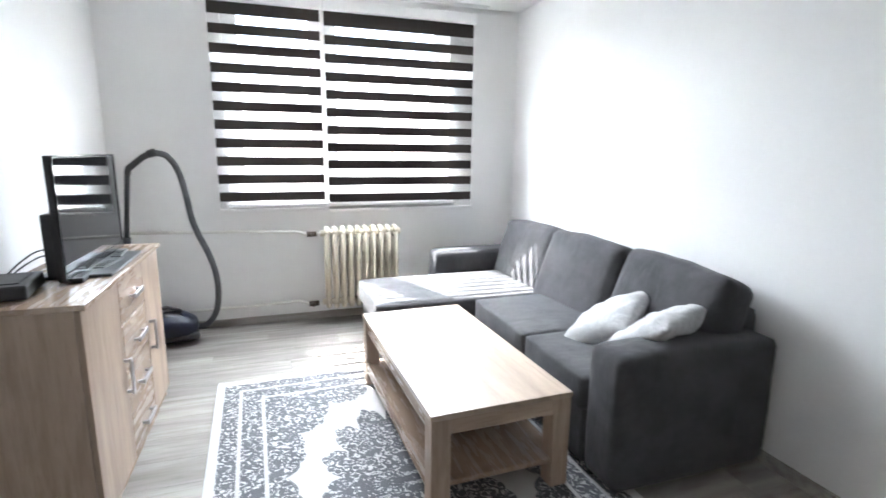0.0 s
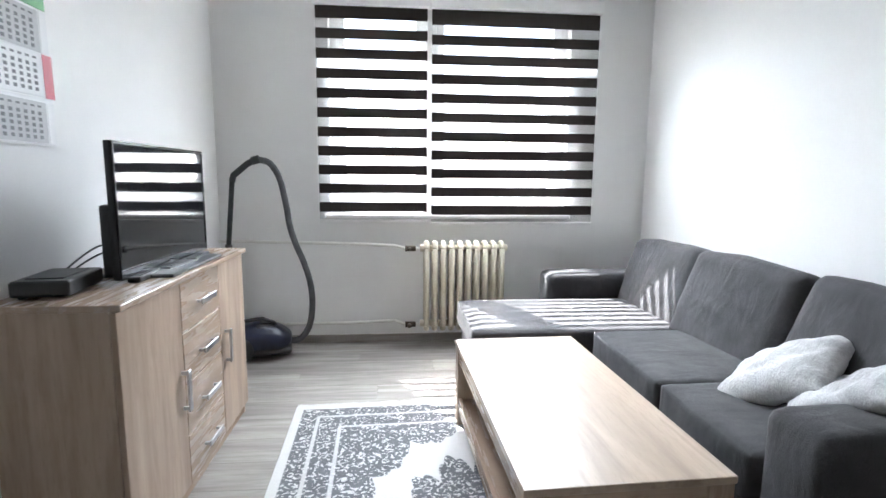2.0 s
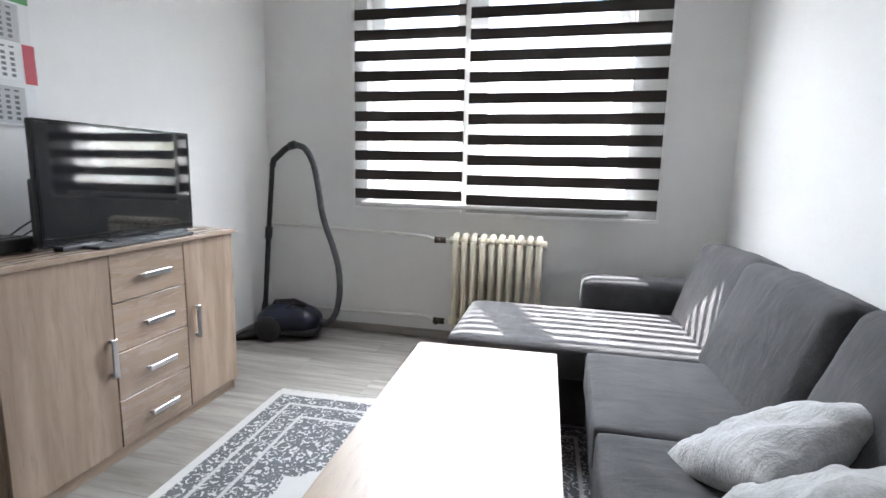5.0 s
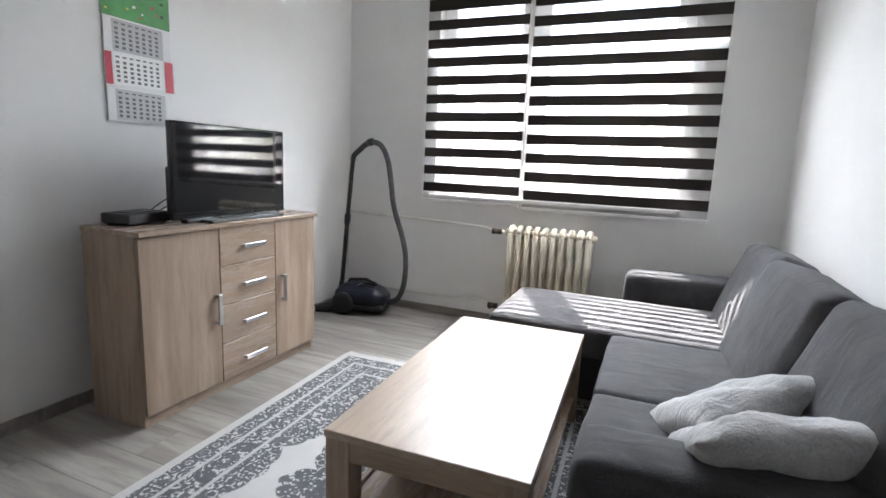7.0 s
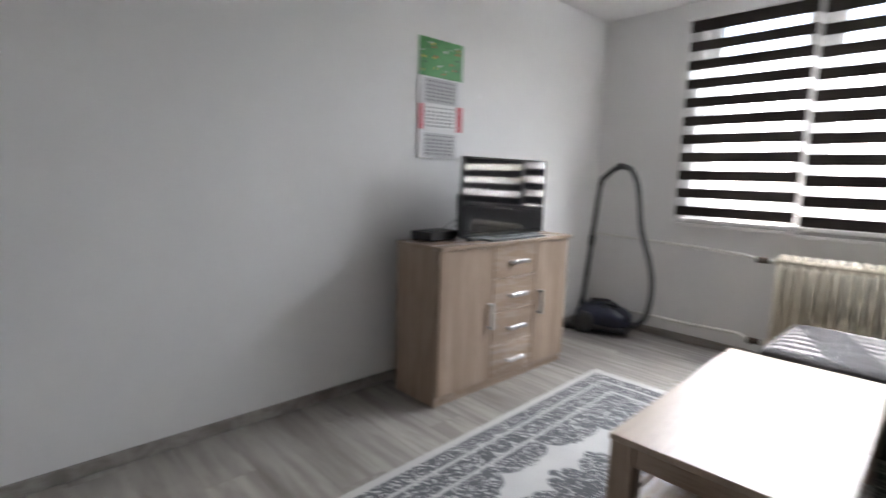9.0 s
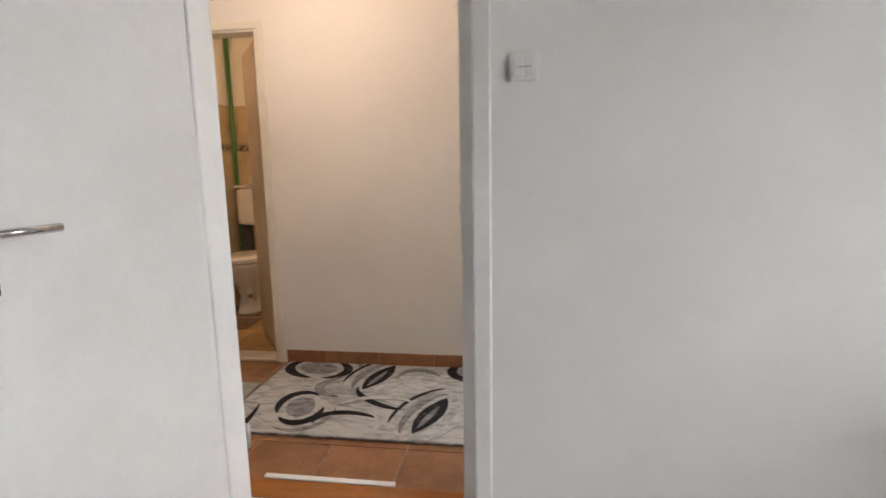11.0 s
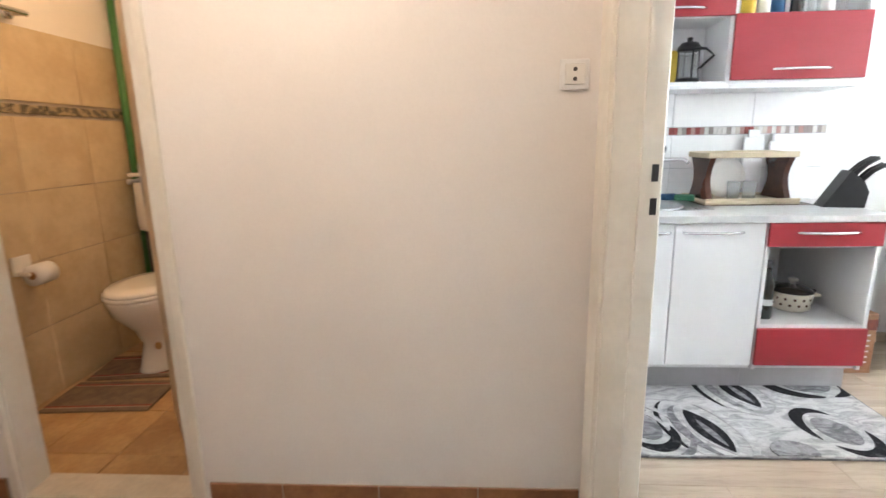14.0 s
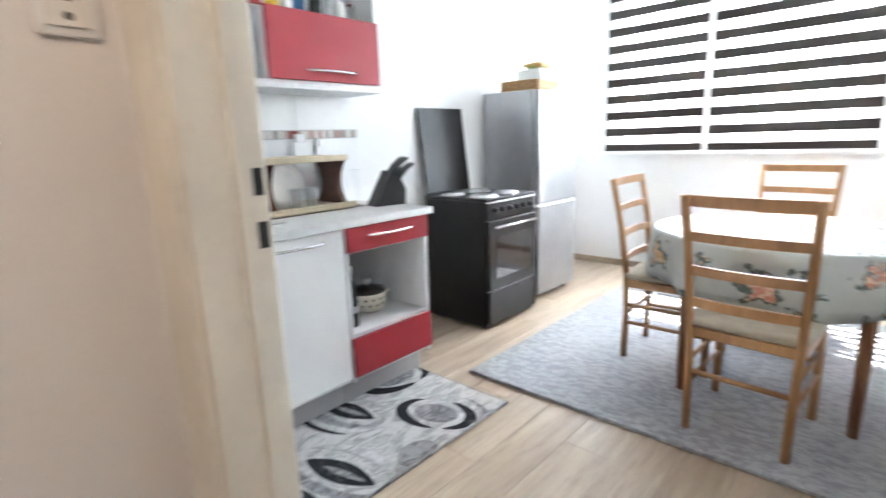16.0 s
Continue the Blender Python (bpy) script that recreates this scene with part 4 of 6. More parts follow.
for k, (z, tilt) in enumerate(((0.307, 0.0), (0.160, 1.0), (0.004, 0.0))):
    pad = part("month_sheet", bm_box((0, 0, 0), (0.004, 0.335, 0.145), 0.001), PAPER if k == 1 else PAPER, cal, "", m=pose(0.002, 0.0, z, tilt, 0, 0))
    side = RED_P if k == 1 else PAPER_G
    part("side_strip", bm_box((0.0042, 0.002, 0.002), (0.005, 0.034, 0.143)), side if k == 1 else PAPER, pad)
    part("side_strip", bm_box((0.0042, 0.298, -0.004 if k == 1 else 0.002), (0.005, 0.345 if k == 1 else 0.333, 0.143)), side if k == 1 else PAPER, pad)
    part("number_field", bm_box((0.0042, 0.04, 0.004), (0.0048, 0.292, 0.141)), PAPER if k == 1 else PAPER_G, pad)
    part("date_print", fuse(*[bm_box((0.0049, 0.052 + 0.033 * c, 0.016 + 0.020 * r), (0.0053, 0.068 + 0.033 * c, 0.028 + 0.020 * r)) for r in range(5) for c in range(7)], *[bm_box((0.0049, 0.052 + 0.033 * c, 0.122), (0.0053, 0.070 + 0.033 * c, 0.129)) for c in range(7)]), INK, pad)
    part("ring_strip", bm_box((0.001, 0.0, -0.006), (0.0035, 0.335, -0.001)), FRAME_W, pad)


def wall_plate(name, m, label, rockers):
    ob = thing(name, m, label, "socket" if "socket" in name else "switch")
    part("plate", fuse(bm_box((0, -0.041, -0.041), (0.009, 0.041, 0.041), 0.004, 2)), FRAME_W, ob)
    if rockers == "socket":
        part("insert", bm_box((0.0085, -0.028, -0.028), (0.014, 0.028, 0.028), 0.003, 2), PORCELAIN, ob)
        for z in (-0.013, 0.013):
            part("pin_hole", bm_lathe([(0.006, 0), (0.006, 0.002)], 12, pose(0.0135, 0, z, 0, 90, 0)), GAP, ob)
    else:
        for y in (-0.0155, 0.0155):
            part("rocker", bm_box((0.0085, y - 0.0145, -0.030), (0.013, y + 0.0145, 0.030), 0.002, 2), FRAME_W, ob)
        part("slot", bm_box((0.0132, -0.02, -0.004), (0.0138, 0.02, 0.0)), PAPER_G, ob)
    return ob


wall_plate("light_switch", pose(0.001, -0.503, 1.475), "white double light switch on the wall", "switch")
wall_plate("wall_socket", pose(-1.299, -0.738, 1.42), "white surface-mounted wall socket with dark pin holes", "socket")
wall_plate("wall_socket", pose(-1.299, -2.84, 1.69), "white wall socket beside the bathroom door", "socket")

# vacuum cleaner parked in the corner with its hose hanging free
vc = thing("vacuum_cleaner", pose(0.30, 3.14, 0, 0, 0, 12), "dark blue cylinder vacuum cleaner with an upright tube and looped hose", "vacuum cleaner")
body = bm_soft((0.40, 0.25, 0.20), 0.09, 0.012, 10, 0.0)
for v in body.verts:
    if v.co.z > 0:
        v.co.z *= 1.0 - 0.35 * max(0.0, v.co.x / 0.2) - 0.15 * max(0.0, -v.co.x / 0.2)
part("body", moved(body, pose(0, 0, 0.125)), NAVY, vc, "dark blue plastic body", True)
part("bumper", moved(bm_soft((0.42, 0.265, 0.05), 0.024, 0.0, 8, 0.0), pose(0, 0, 0.06)), BLACK_PL, vc, "", True)
part("lid", moved(bm_soft((0.16, 0.17, 0.07), 0.03, 0.008, 8, 0.0), pose(0.05, 0, 0.185, 0, 12, 0)), surf("smoked_plastic", (0.03, 0.03, 0.035), (0.02, 0.02, 0.024), 0.15, 0.04), vc, "smoked dust bin", True)
part("carry_handle", bm_tube([(-0.12, 0, 0.21), (-0.10, 0, 0.245), (0.03, 0, 0.255), (0.10, 0, 0.225), (0.13, 0, 0.18)], 0.012, 10), BLACK_PL, vc, "", True)
for y in (-0.135, 0.135):
    w = part("wheel", bm_lathe([(0.075, 0), (0.085, 0.006), (0.085, 0.022), (0.05, 0.03)], 24, pose(-0.11, y - 0.015 if y > 0 else y + 0.015, 0.086, 90 if y < 0 else -90, 0, 0)), BLACK_PL, vc, "", True)
inv = vc.matrix_world.inverted()
loc = lambda pts: [inv @ Vector(p) for p in pts]
part("floor_nozzle", fuse(moved(bm_box((-0.14, -0.05, 0), (0.14, 0.05, 0.045), 0.014, 2), inv @ pose(0.10, 3.05, 0.0, 0, 0, 35)), bm_tube(loc([(0.09, 3.08, 0.04), (0.075, 3.17, 0.12), (0.07, 3.20, 0.20)]), 0.021, 12)), BLACK_PL, vc, "", True)
part("tube", fuse(bm_tube(loc([(0.07, 3.20, 0.18), (0.115, 3.20, 0.69)]), 0.0175, 14), bm_tube(loc([(0.112, 3.20, 0.66), (0.12, 3.20, 0.74)]), 0.024, 14), bm_tube(loc([(0.115, 3.20, 0.70), (0.16, 3.20, 1.16)]), 0.0165, 14)), BLACK_PL, vc, "black telescopic tube", True)
part("grip", fuse(bm_tube(loc([(0.16, 3.20, 1.15), (0.17, 3.20, 1.19), (0.26, 3.20, 1.265), (0.31, 3.20, 1.29)]), 0.021, 12), bm_tube(loc([(0.29, 3.20, 1.283), (0.335, 3.20, 1.296)]), 0.027, 12)), BLACK_PL, vc, "", True)
ctrl = [(0.32, 3.2, 1.293), (0.40, 3.2, 1.27), (0.46, 3.2, 1.17), (0.495, 3.2, 1.0), (0.515, 3.2, 0.86), (0.55, 3.2, 0.74), (0.60, 3.19, 0.62), (0.64, 3.18, 0.48), (0.65, 3.17, 0.33), (0.625, 3.165, 0.19), (0.56, 3.165, 0.105), (0.47, 3.165, 0.10)]


def bm_hose(points, r, seg=12):
    """A ribbed hose: rings of changing radius along a line."""
    bm = bmesh.new()
    side, rings, n = None, [], len(points)
    for i, p in enumerate(points):
        t = (points[min(i + 1, n - 1)] - points[max(i - 1, 0)]).normalized()
        side = t.orthogonal().normalized() if side is None else (side - t * side.dot(t)).normalized()
        up = t.cross(side)
        rr = r if i % 2 else r * 0.86
        rings.append([bm.verts.new(p + rr * (math.cos(2 * math.pi * k / seg) * side + math.sin(2 * math.pi * k / seg) * up)) for k in range(seg)])
    for a, b in zip(rings, rings[1:]):
        for k in range(seg):
            bm.faces.new((a[k], a[(k + 1) % seg], b[(k + 1) % seg], b[k]))
    return bm


part("hose", bm_hose([inv @ p for p in spline(ctrl, 22)], 0.022), HOSE, vc, "ribbed grey hose", True)

# coffee table
ct = thing("coffee_table", pose(1.537, 0.968, 0, 0, 0, 1.8), "light oak coffee table with a lower shelf", "table")
TW, TL, TH = 0.575, 1.19, 0.412
part("tabletop", bm_box((-0.004, -0.004, TH - 0.022), (TW + 0.004, TL + 0.004, TH), 0.002), OAK_T, ct)
for x in (0.0, TW - 0.075):
    for y in (0.0, TL - 0.075):
        part("leg", bm_box((x, y, 0.012), (x + 0.075, y + 0.075, TH - 0.0225), 0.002), OAK, ct)
for x in (0.006, TW - 0.024):
    part("apron", bm_box((x, 0.0755, TH - 0.085), (x + 0.018, TL - 0.0755, TH - 0.0225)), OAK_Y, ct)
for y in (0.006, TL - 0.024):
    part("apron", bm_box((0.0755, y, TH - 0.085), (TW - 0.0755, y + 0.018, TH - 0.0225)), OAK_X, ct)
part("shelf", fuse(bm_box((0.012, 0.0755, 0.115), (TW - 0.012, TL - 0.0755, 0.135), 0.001), bm_box((0.0755, 0.012, 0.115), (TW - 0.0755, 0.0755, 0.135)), bm_box((0.0755, TL - 0.0755, 0.115), (TW - 0.0755, TL - 0.012, 0.135))), OAK_Y, ct)
part("rail", bm_box((0.004, 0.0755, 0.085), (0.020, TL - 0.0755, 0.150), 0.001), OAK_Y, ct)

# corner sofa
so = thing("corner_sofa", pose(0, 0, 0), "anthracite fabric corner sofa with a chaise and three back cushions", "sofa")
part("base", fuse(bm_box((2.215, 1.04, 0.045), (2.97, 2.98, 0.30), 0.02, 2), bm_box((1.62, 2.29, 0.045), (2.25, 2.90, 0.29), 0.02, 2)), SOFA, so)
part("pull_strap", moved(bm_soft((0.014, 0.10, 0.03), 0.006, 0.002, 4, 0.001), pose(2.213, 1.50, 0.285)), SOFA, so, "", True)
for y, h, tall, front in ((0.935, 0.215, 0.555, 2.212), (3.075, 0.235, 0.535, 2.195)):
    part("armrest", moved(bm_soft((2.985 - front, h, tall), 0.042, 0.008, 14, 0.003, y), pose((2.985 + front) / 2, y, 0.035 + tall / 2)), SOFA, so, "", True)
part("backrest", moved(bm_soft((0.12, 2.15, 0.64), 0.045, 0.01, 12, 0.003, 3.0), pose(2.952, 2.03, 0.365)), SOFA, so, "", True)
for k, (ya, yb) in enumerate(((1.035, 1.540), (1.541, 2.190))):
    part("seat_cushion", moved(bm_soft((0.72, yb - ya, 0.155), 0.020, 0.008, 18, 0.004, 1.0 + k), pose(2.552, (ya + yb) / 2, 0.358)), SOFA, so, "", True)
    part("piping", bm_tube(spline([(2.200, ya + 0.03, 0.424), (2.198, (ya + yb) / 2, 0.426), (2.200, yb - 0.03, 0.424)], 4), 0.0045, 6), SOFA, so, "", True)
part("chaise_cushion", moved(bm_soft((1.24, 0.705, 0.15), 0.030, 0.006, 16, 0.003, 4.0), pose(2.215, 2.585, 0.348)), SOFA, so, "long chaise cushion", True)
for k, (ya, yb, top) in enumerate(((2.305, 3.015, 0.0), (1.625, 2.285, 0.014), (0.94, 1.605, 0.010))):
    part("back_cushion", moved(bm_soft((0.19, yb - ya, 0.47), 0.045, 0.020, 22, 0.007, 5.0 + k), pose((2.82, 2.795, 2.815)[k], (ya + yb) / 2, 0.572 + top, 0, 19, 0) @ pose(0, 0, 0, 2.5 * (k - 1), 0, (0, 3, -2)[k])), SOFA, so, "plump back cushion", True)
for x, y in ((2.26, 1.02), (2.90, 1.02), (1.67, 2.35), (1.67, 2.85), (2.90, 2.95), (2.26, 2.95)):
    part("foot", bm_lathe([(0.022, 0.0), (0.026, 0.03), (0.026, 0.046)], 14, pose(x, y, 0)), BLACK_PL, so)

for m, lab, w in ((pose(2.575, 1.40, 0.520, -17, -29, -4) @ pose(0, 0, 0, 0, 0, 35), "pale grey plush scatter pillow leaning on the seat", 0.44), (pose(2.59, 1.105, 0.562, -28, -23, -10) @ pose(0, 0, 0, 0, 0, 33), "pale grey plush scatter pillow tipped over the armrest", 0.44)):
    solo("scatter_pillow", bm_pillow(w, 0.125, m.translation.y * 9), PLUSH, lab, "pillow", m, "scatter pillows", True)

# patterned carpet with fringes on its short ends
rug = thing("carpet", pose(1.54, 1.21, 0.004, 0, 0, 2.0), "grey and cream patterned carpet with short fringes", "carpet")
part("woven_top", bm_box((-0.80, -1.15, 0.0), (0.80, 1.15, 0.009), 0.002), CARPET, rug)
for s in (-1, 1):
    fr = []
    for k in range(150):
        x = -0.797 + k * 0.0107
        j = rnd.uniform(-0.004, 0.004)
        ln = rnd.uniform(0.022, 0.034)
        fr.append(bm_box((x, min(s * 1.151, s * (1.151 + ln)), 0.0), (x + 0.0075, max(s * 1.151, s * (1.151 + ln)), 0.005)))
    part("fringe", fuse(*fr), FRINGE, rug, "cream fringe")


# ---------------------------------------------------------------- pile motifs of the two leaf rugs
def leaf_outline(a, b, w, n=16):
    """A pointed leaf from a to b."""
    a, b = Vector(a), Vector(b)
    d = b - a
    s = Vector((-d.y, d.x)).normalized()
    up = [a + d * (k / n) + s * w * math.sin(math.pi * k / n) ** 0.8 for k in range(n + 1)]
    dn = [a + d * (k / n) - s * w * math.sin(math.pi * k / n) ** 0.8 for k in range(n - 1, 0, -1)]
    return [(p.x, p.y) for p in up + dn]


def arc_outline(c, rx, ry, a0, a1, w, turn=0.0, n=22):
    """A brush stroke that follows an ellipse and tapers at both ends."""
    def at(t, grow):
        x, y = (rx + grow) * math.cos(t), (ry + grow) * math.sin(t)
        q = radians(turn)
        return (c[0] + x * math.cos(q) - y * math.sin(q), c[1] + x * math.sin(q) + y * math.cos(q))
    out, inn = [], []
    for k in range(n + 1):
        t = radians(a0 + (a1 - a0) * k / n)
        g = w * math.sin(math.pi * min(1, max(0, k / n))) ** 0.7
        out.append(at(t, g / 2 + 0.0005)), inn.append(at(t, -g / 2 - 0.0005))
    return out + inn[::-1]


def ell_outline(c, rx, ry, turn=0.0, n=28):
    q = radians(turn)
    return [(c[0] + rx * math.cos(t) * math.cos(q) - ry * math.sin(t) * math.sin(q), c[1] + rx * math.cos(t) * math.sin(q) + ry * math.sin(t) * math.cos(q)) for t in (2 * math.pi * k / n for k in range(n))]


def clipped(poly, x0, x1, y0, y1):
    """The part of an outline inside the rug."""
    for ax, lim, sign in ((0, x0, 1), (0, x1, -1), (1, y0, 1), (1, y1, -1)):
        out = []
        for i, p in enumerate(poly):
            q = poly[i - 1]
            ip, iq = sign * (p[ax] - lim) >= 0, sign * (q[ax] - lim) >= 0
            if ip != iq:
                t = (lim - q[ax]) / (p[ax] - q[ax])
                out.append((q[0] + t * (p[0] - q[0]), q[1] + t * (p[1] - q[1])))
            if ip:
                out.append(p)
        poly = out
        if len(poly) < 3:
            return None
    return poly


def leaf_rug(name, x0, x1, y0, y1, motifs, label):
    ob = thing(name, pose(0, 0, 0.003), label, "rug", "leaf-patterned rugs")
    part("woven_top", bm_box((x0, y0, 0), (x1, y1, 0.010), 0.003), SHAG, ob)
    part("edging", fuse(bm_box((x0 - 0.006, y0 - 0.006, 0), (x1 + 0.006, y0 - 0.0005, 0.008)), bm_box((x0 - 0.006, y1 + 0.0005, 0), (x1 + 0.006, y1 + 0.006, 0.008)), bm_box((x0 - 0.006, y0, 0), (x0 - 0.0005, y1, 0.008)), bm_box((x1 + 0.0005, y0, 0), (x1 + 0.006, y1, 0.008))), SHAG_M, ob, "grey bound edge")
    for k, (mat, poly) in enumerate(motifs):
        poly = clipped(poly, x0 + 0.004, x1 - 0.004, y0 + 0.004, y1 - 0.004)
        if poly:
            part("motif", bm_flat(poly, 0.0085, 0.0104 + 0.00012 * k), mat, ob)
    return ob


def leaf_motif(a, b):
    """A black leaf with pale and grey brush strokes curving round it."""
    a, b = Vector(a), Vector(b)
    d = b - a
    turn, c = math.degrees(math.atan2(d.y, d.x)), (a + b) / 2
    r = d.length / 2
    return [(SHAG_L, leaf_outline(a - d * 0.06, b + d * 0.06, 0.072)), (SHAG_D, leaf_outline(a, b, 0.058)), (SHAG_M, leaf_outline(a + d * 0.25, b - d * 0.12, 0.016)),
            (SHAG_L, arc_outline(c, r * 1.35, 0.135, 15, 150, 0.045, turn)), (SHAG_M, arc_outline(c, r * 1.25, 0.105, 190, 330, 0.040, turn)), (SHAG_D, arc_outline(c, r * 1.6, 0.175, 200, 300, 0.024, turn)), (SHAG_L, arc_outline(c, r * 1.45, 0.15, 215, 345, 0.028, turn))]


def bud_motif(c, turn, s=1.0):
    """A dark oval held between two black strokes."""
    return [(SHAG_M, ell_outline(c, 0.105 * s, 0.072 * s, turn)), (SHAG_L, arc_outline(c, 0.135 * s, 0.095 * s, 60, 250, 0.030 * s, turn)), (SHAG_D, arc_outline(c, 0.165 * s, 0.115 * s, 130, 285, 0.052 * s, turn)), (SHAG_D, arc_outline(c, 0.165 * s, 0.115 * s, -60, 80, 0.050 * s, turn)),
            (SHAG_L, arc_outline(c, 0.205 * s, 0.15 * s, 95, 200, 0.032 * s, turn)), (SHAG_M, arc_outline(c, 0.235 * s, 0.18 * s, -40, 75, 0.030 * s, turn))]


# ---------------------------------------------------------------- hall
leaf_rug("runner_rug", -1.285, -0.445, -1.93, -0.70,
         bud_motif((-1.19, -1.70), 75, 1.15) + bud_motif((-0.70, -1.60), 20, 1.0) + leaf_motif((-1.28, -1.25), (-0.925, -1.35)) + leaf_motif((-0.87, -0.875), (-0.50, -0.985)) + bud_motif((-1.20, -0.72), 70, 1.1) + [(SHAG_M, arc_outline((-0.98, -1.40), 0.14, 0.20, 200, 330, 0.05, 20)), (SHAG_D, arc_outline((-0.62, -1.95), 0.36, 0.14, 10, 100, 0.03, 10)), (SHAG_D, arc_outline((-0.86, -1.18), 0.22, 0.10, 190, 320, 0.034, 60)), (SHAG_L, arc_outline((-0.72, -1.22), 0.20, 0.12, 20, 160, 0.04, 100)), (SHAG_M, arc_outline((-1.05, -1.05), 0.18, 0.13, 100, 240, 0.04, 30)), (SHAG_D, arc_outline((-0.55, -1.30), 0.18, 0.11, 60, 200, 0.035, 80))],
         "grey rug with black leaf and ring motifs on the hall tiles")
solo("door_mat", bm_box((-0.96, -2.62, 0.003), (-0.40, -1.955, 0.012), 0.004), MAT_L, "pale grey doormat on the hall tiles", "mat")
solo("threshold_strip", bm_box((-0.155, -1.50, 0.003), (-0.128, -0.975, 0.010), 0.002), FRAME_W, "loose white metal strip on the hall tiles", "strip")
setting("trim_threshold_living", bm_box((-0.118, DOOR_A + 0.024, 0.0), (-0.006, DOOR_B - 0.024, 0.012), 0.003), ORANGE_W, "orange varnished wooden door threshold", "threshold")
setting("trim_threshold_edge", bm_box((-0.0055, DOOR_A + 0.024, 0.0), (0.018, DOOR_B - 0.024, 0.010), 0.003), FRAME_W, "pale metal edge strip of the threshold", "threshold")
setting("trim_threshold_bath", bm_box((-1.415, BD_A + 0.024, 0.0), (-1.285, BD_B - 0.024, 0.025), 0.006), MARBLE, "pale stone bathroom threshold", "threshold")
setting("trim_threshold_kitchen", bm_box((KD_A + 0.024, -0.68, 0.0), (KD_B - 0.024, -0.63, 0.007), 0.002), STEEL, "flat metal strip in the kitchen doorway", "threshold")

shoe = thing("shoe_cabinet", pose(0, 0, 0), "low white shoe cabinet with an oak top", "cabinet")
part("body", bm_box((-1.295, -3.60, 0.06), (-0.98, -2.82, 0.475), 0.002), WHITE_L, shoe)
part("top", bm_box((-1.297, -3.61, 0.475), (-0.965, -2.81, 0.498), 0.002), OAK_Y, shoe, "oak top board")
part("plinth", bm_box((-1.29, -3.59, 0.0), (-1.0, -2.84, 0.06)), GREY_L, shoe)
for z in (0.065, 0.27):
    part("flap", bm_box((-0.979, -3.595, z), (-0.963, -2.825, z + 0.198), 0.002), WHITE_L, shoe)

hl = thing("ceiling_light", pose(-0.36, -1.6, TOP), "round opal glass ceiling lamp in the hall", "lamp", "ceiling lamps")
part("base_plate", bm_lathe([(0.11, -0.02), (0.11, 0.0)], 28), FRAME_W, hl)
bl = thing("ceiling_light", pose(-2.0, -2.35, TOP), "round ceiling lamp holder in the bathroom", "lamp", "ceiling lamps")
part("base_plate", bm_lathe([(0.08, -0.03), (0.08, 0.0)], 28), FRAME_W, bl)

solo("door_wedge", bm_flat([(0, 0), (0.09, 0), (0.09, 0.035)], 0.0, 0.03), SAND_E, "small pale wooden door wedge beside the kitchen door frame", "wedge", pose(-1.105, -0.53, 0.001, 90, 0, 70))

# ---------------------------------------------------------------- bathroom
wc = thing("toilet", pose(-2.40, -2.80, 0.0), "white porcelain toilet with a closed lid", "toilet")


def egg(rx, ry, k=0.25, n=32):
    return [(rx * math.cos(t) * (1.0 + (k if math.cos(t) > 0 else 0.0)), ry * math.sin(t)) for t in (2 * math.pi * i / n for i in range(n))]


def bm_loft(rings):
    bm = bmesh.new()
    vs = [[bm.verts.new((x + ox, y, z)) for x, y in egg(rx, ry)] for rx, ry, z, ox in rings]
    for a, b in zip(vs, vs[1:]):
        n = len(a)
        for i in range(n):
            bm.faces.new((a[i], a[(i + 1) % n], b[(i + 1) % n], b[i]))
    bm.faces.new(list(reversed(vs[0]))), bm.faces.new(vs[-1])
    bmesh.ops.recalc_face_normals(bm, faces=bm.faces[:])
    return bm


part("bowl", bm_loft([(0.13, 0.11, 0.0, -0.02), (0.115, 0.095, 0.03, -0.02), (0.095, 0.08, 0.14, -0.03), (0.12, 0.11, 0.22, -0.02), (0.18, 0.165, 0.31, 0.0), (0.20, 0.182, 0.375, 0.0), (0.20, 0.182, 0.39, 0.0)]), PORCELAIN, wc, "", True)
part("seat", bm_loft([(0.205, 0.187, 0.392, 0.0), (0.208, 0.19, 0.40, 0.0), (0.205, 0.187, 0.41, 0.0)]), PORCELAIN, wc, "white plastic seat", True)
part("lid", bm_loft([(0.203, 0.185, 0.412, 0.0), (0.206, 0.188, 0.42, 0.0), (0.19, 0.17, 0.434, 0.0), (0.12, 0.11, 0.438, 0.0)]), PORCELAIN, wc, "", True)
part("mark", bm_lathe([(0.018, 0.0), (0.018, 0.001)], 12, pose(0.095, 0.05, 0.14, 0, 80, 0)), TERRA_B, wc, "small ochre sticker")
wc.scale = (1.14, 1.10, 1.17)
cist = thing("cistern", pose(-2.80, -2.86, 0.72), "white plastic cistern high on the bathroom wall", "cistern")
part("tank", moved(bm_soft((0.17, 0.40, 0.33), 0.03, 0.006, 6, 0.0), pose(0, 0, 0.165)), PORCELAIN, cist, "", True)
part("lid", bm_box((-0.095, -0.21, 0.335), (0.09, 0.21, 0.36), 0.01, 2), PORCELAIN, cist)
part("flush_pipe", bm_tube([(0.0, 0, 0.02), (0.0, 0, -0.25), (0.08, 0, -0.36), (0.18, 0, -0.40)], 0.022, 12), PORCELAIN, cist, "", True)
solo("water_pipe", bm_tube([(-2.84, -3.105, 0.30), (-2.84, -3.105, 1.4), (-2.84, -3.105, 2.40)], 0.021, 12), GREEN_M, "green painted riser pipe in the bathroom corner", "pipe", smooth=True)
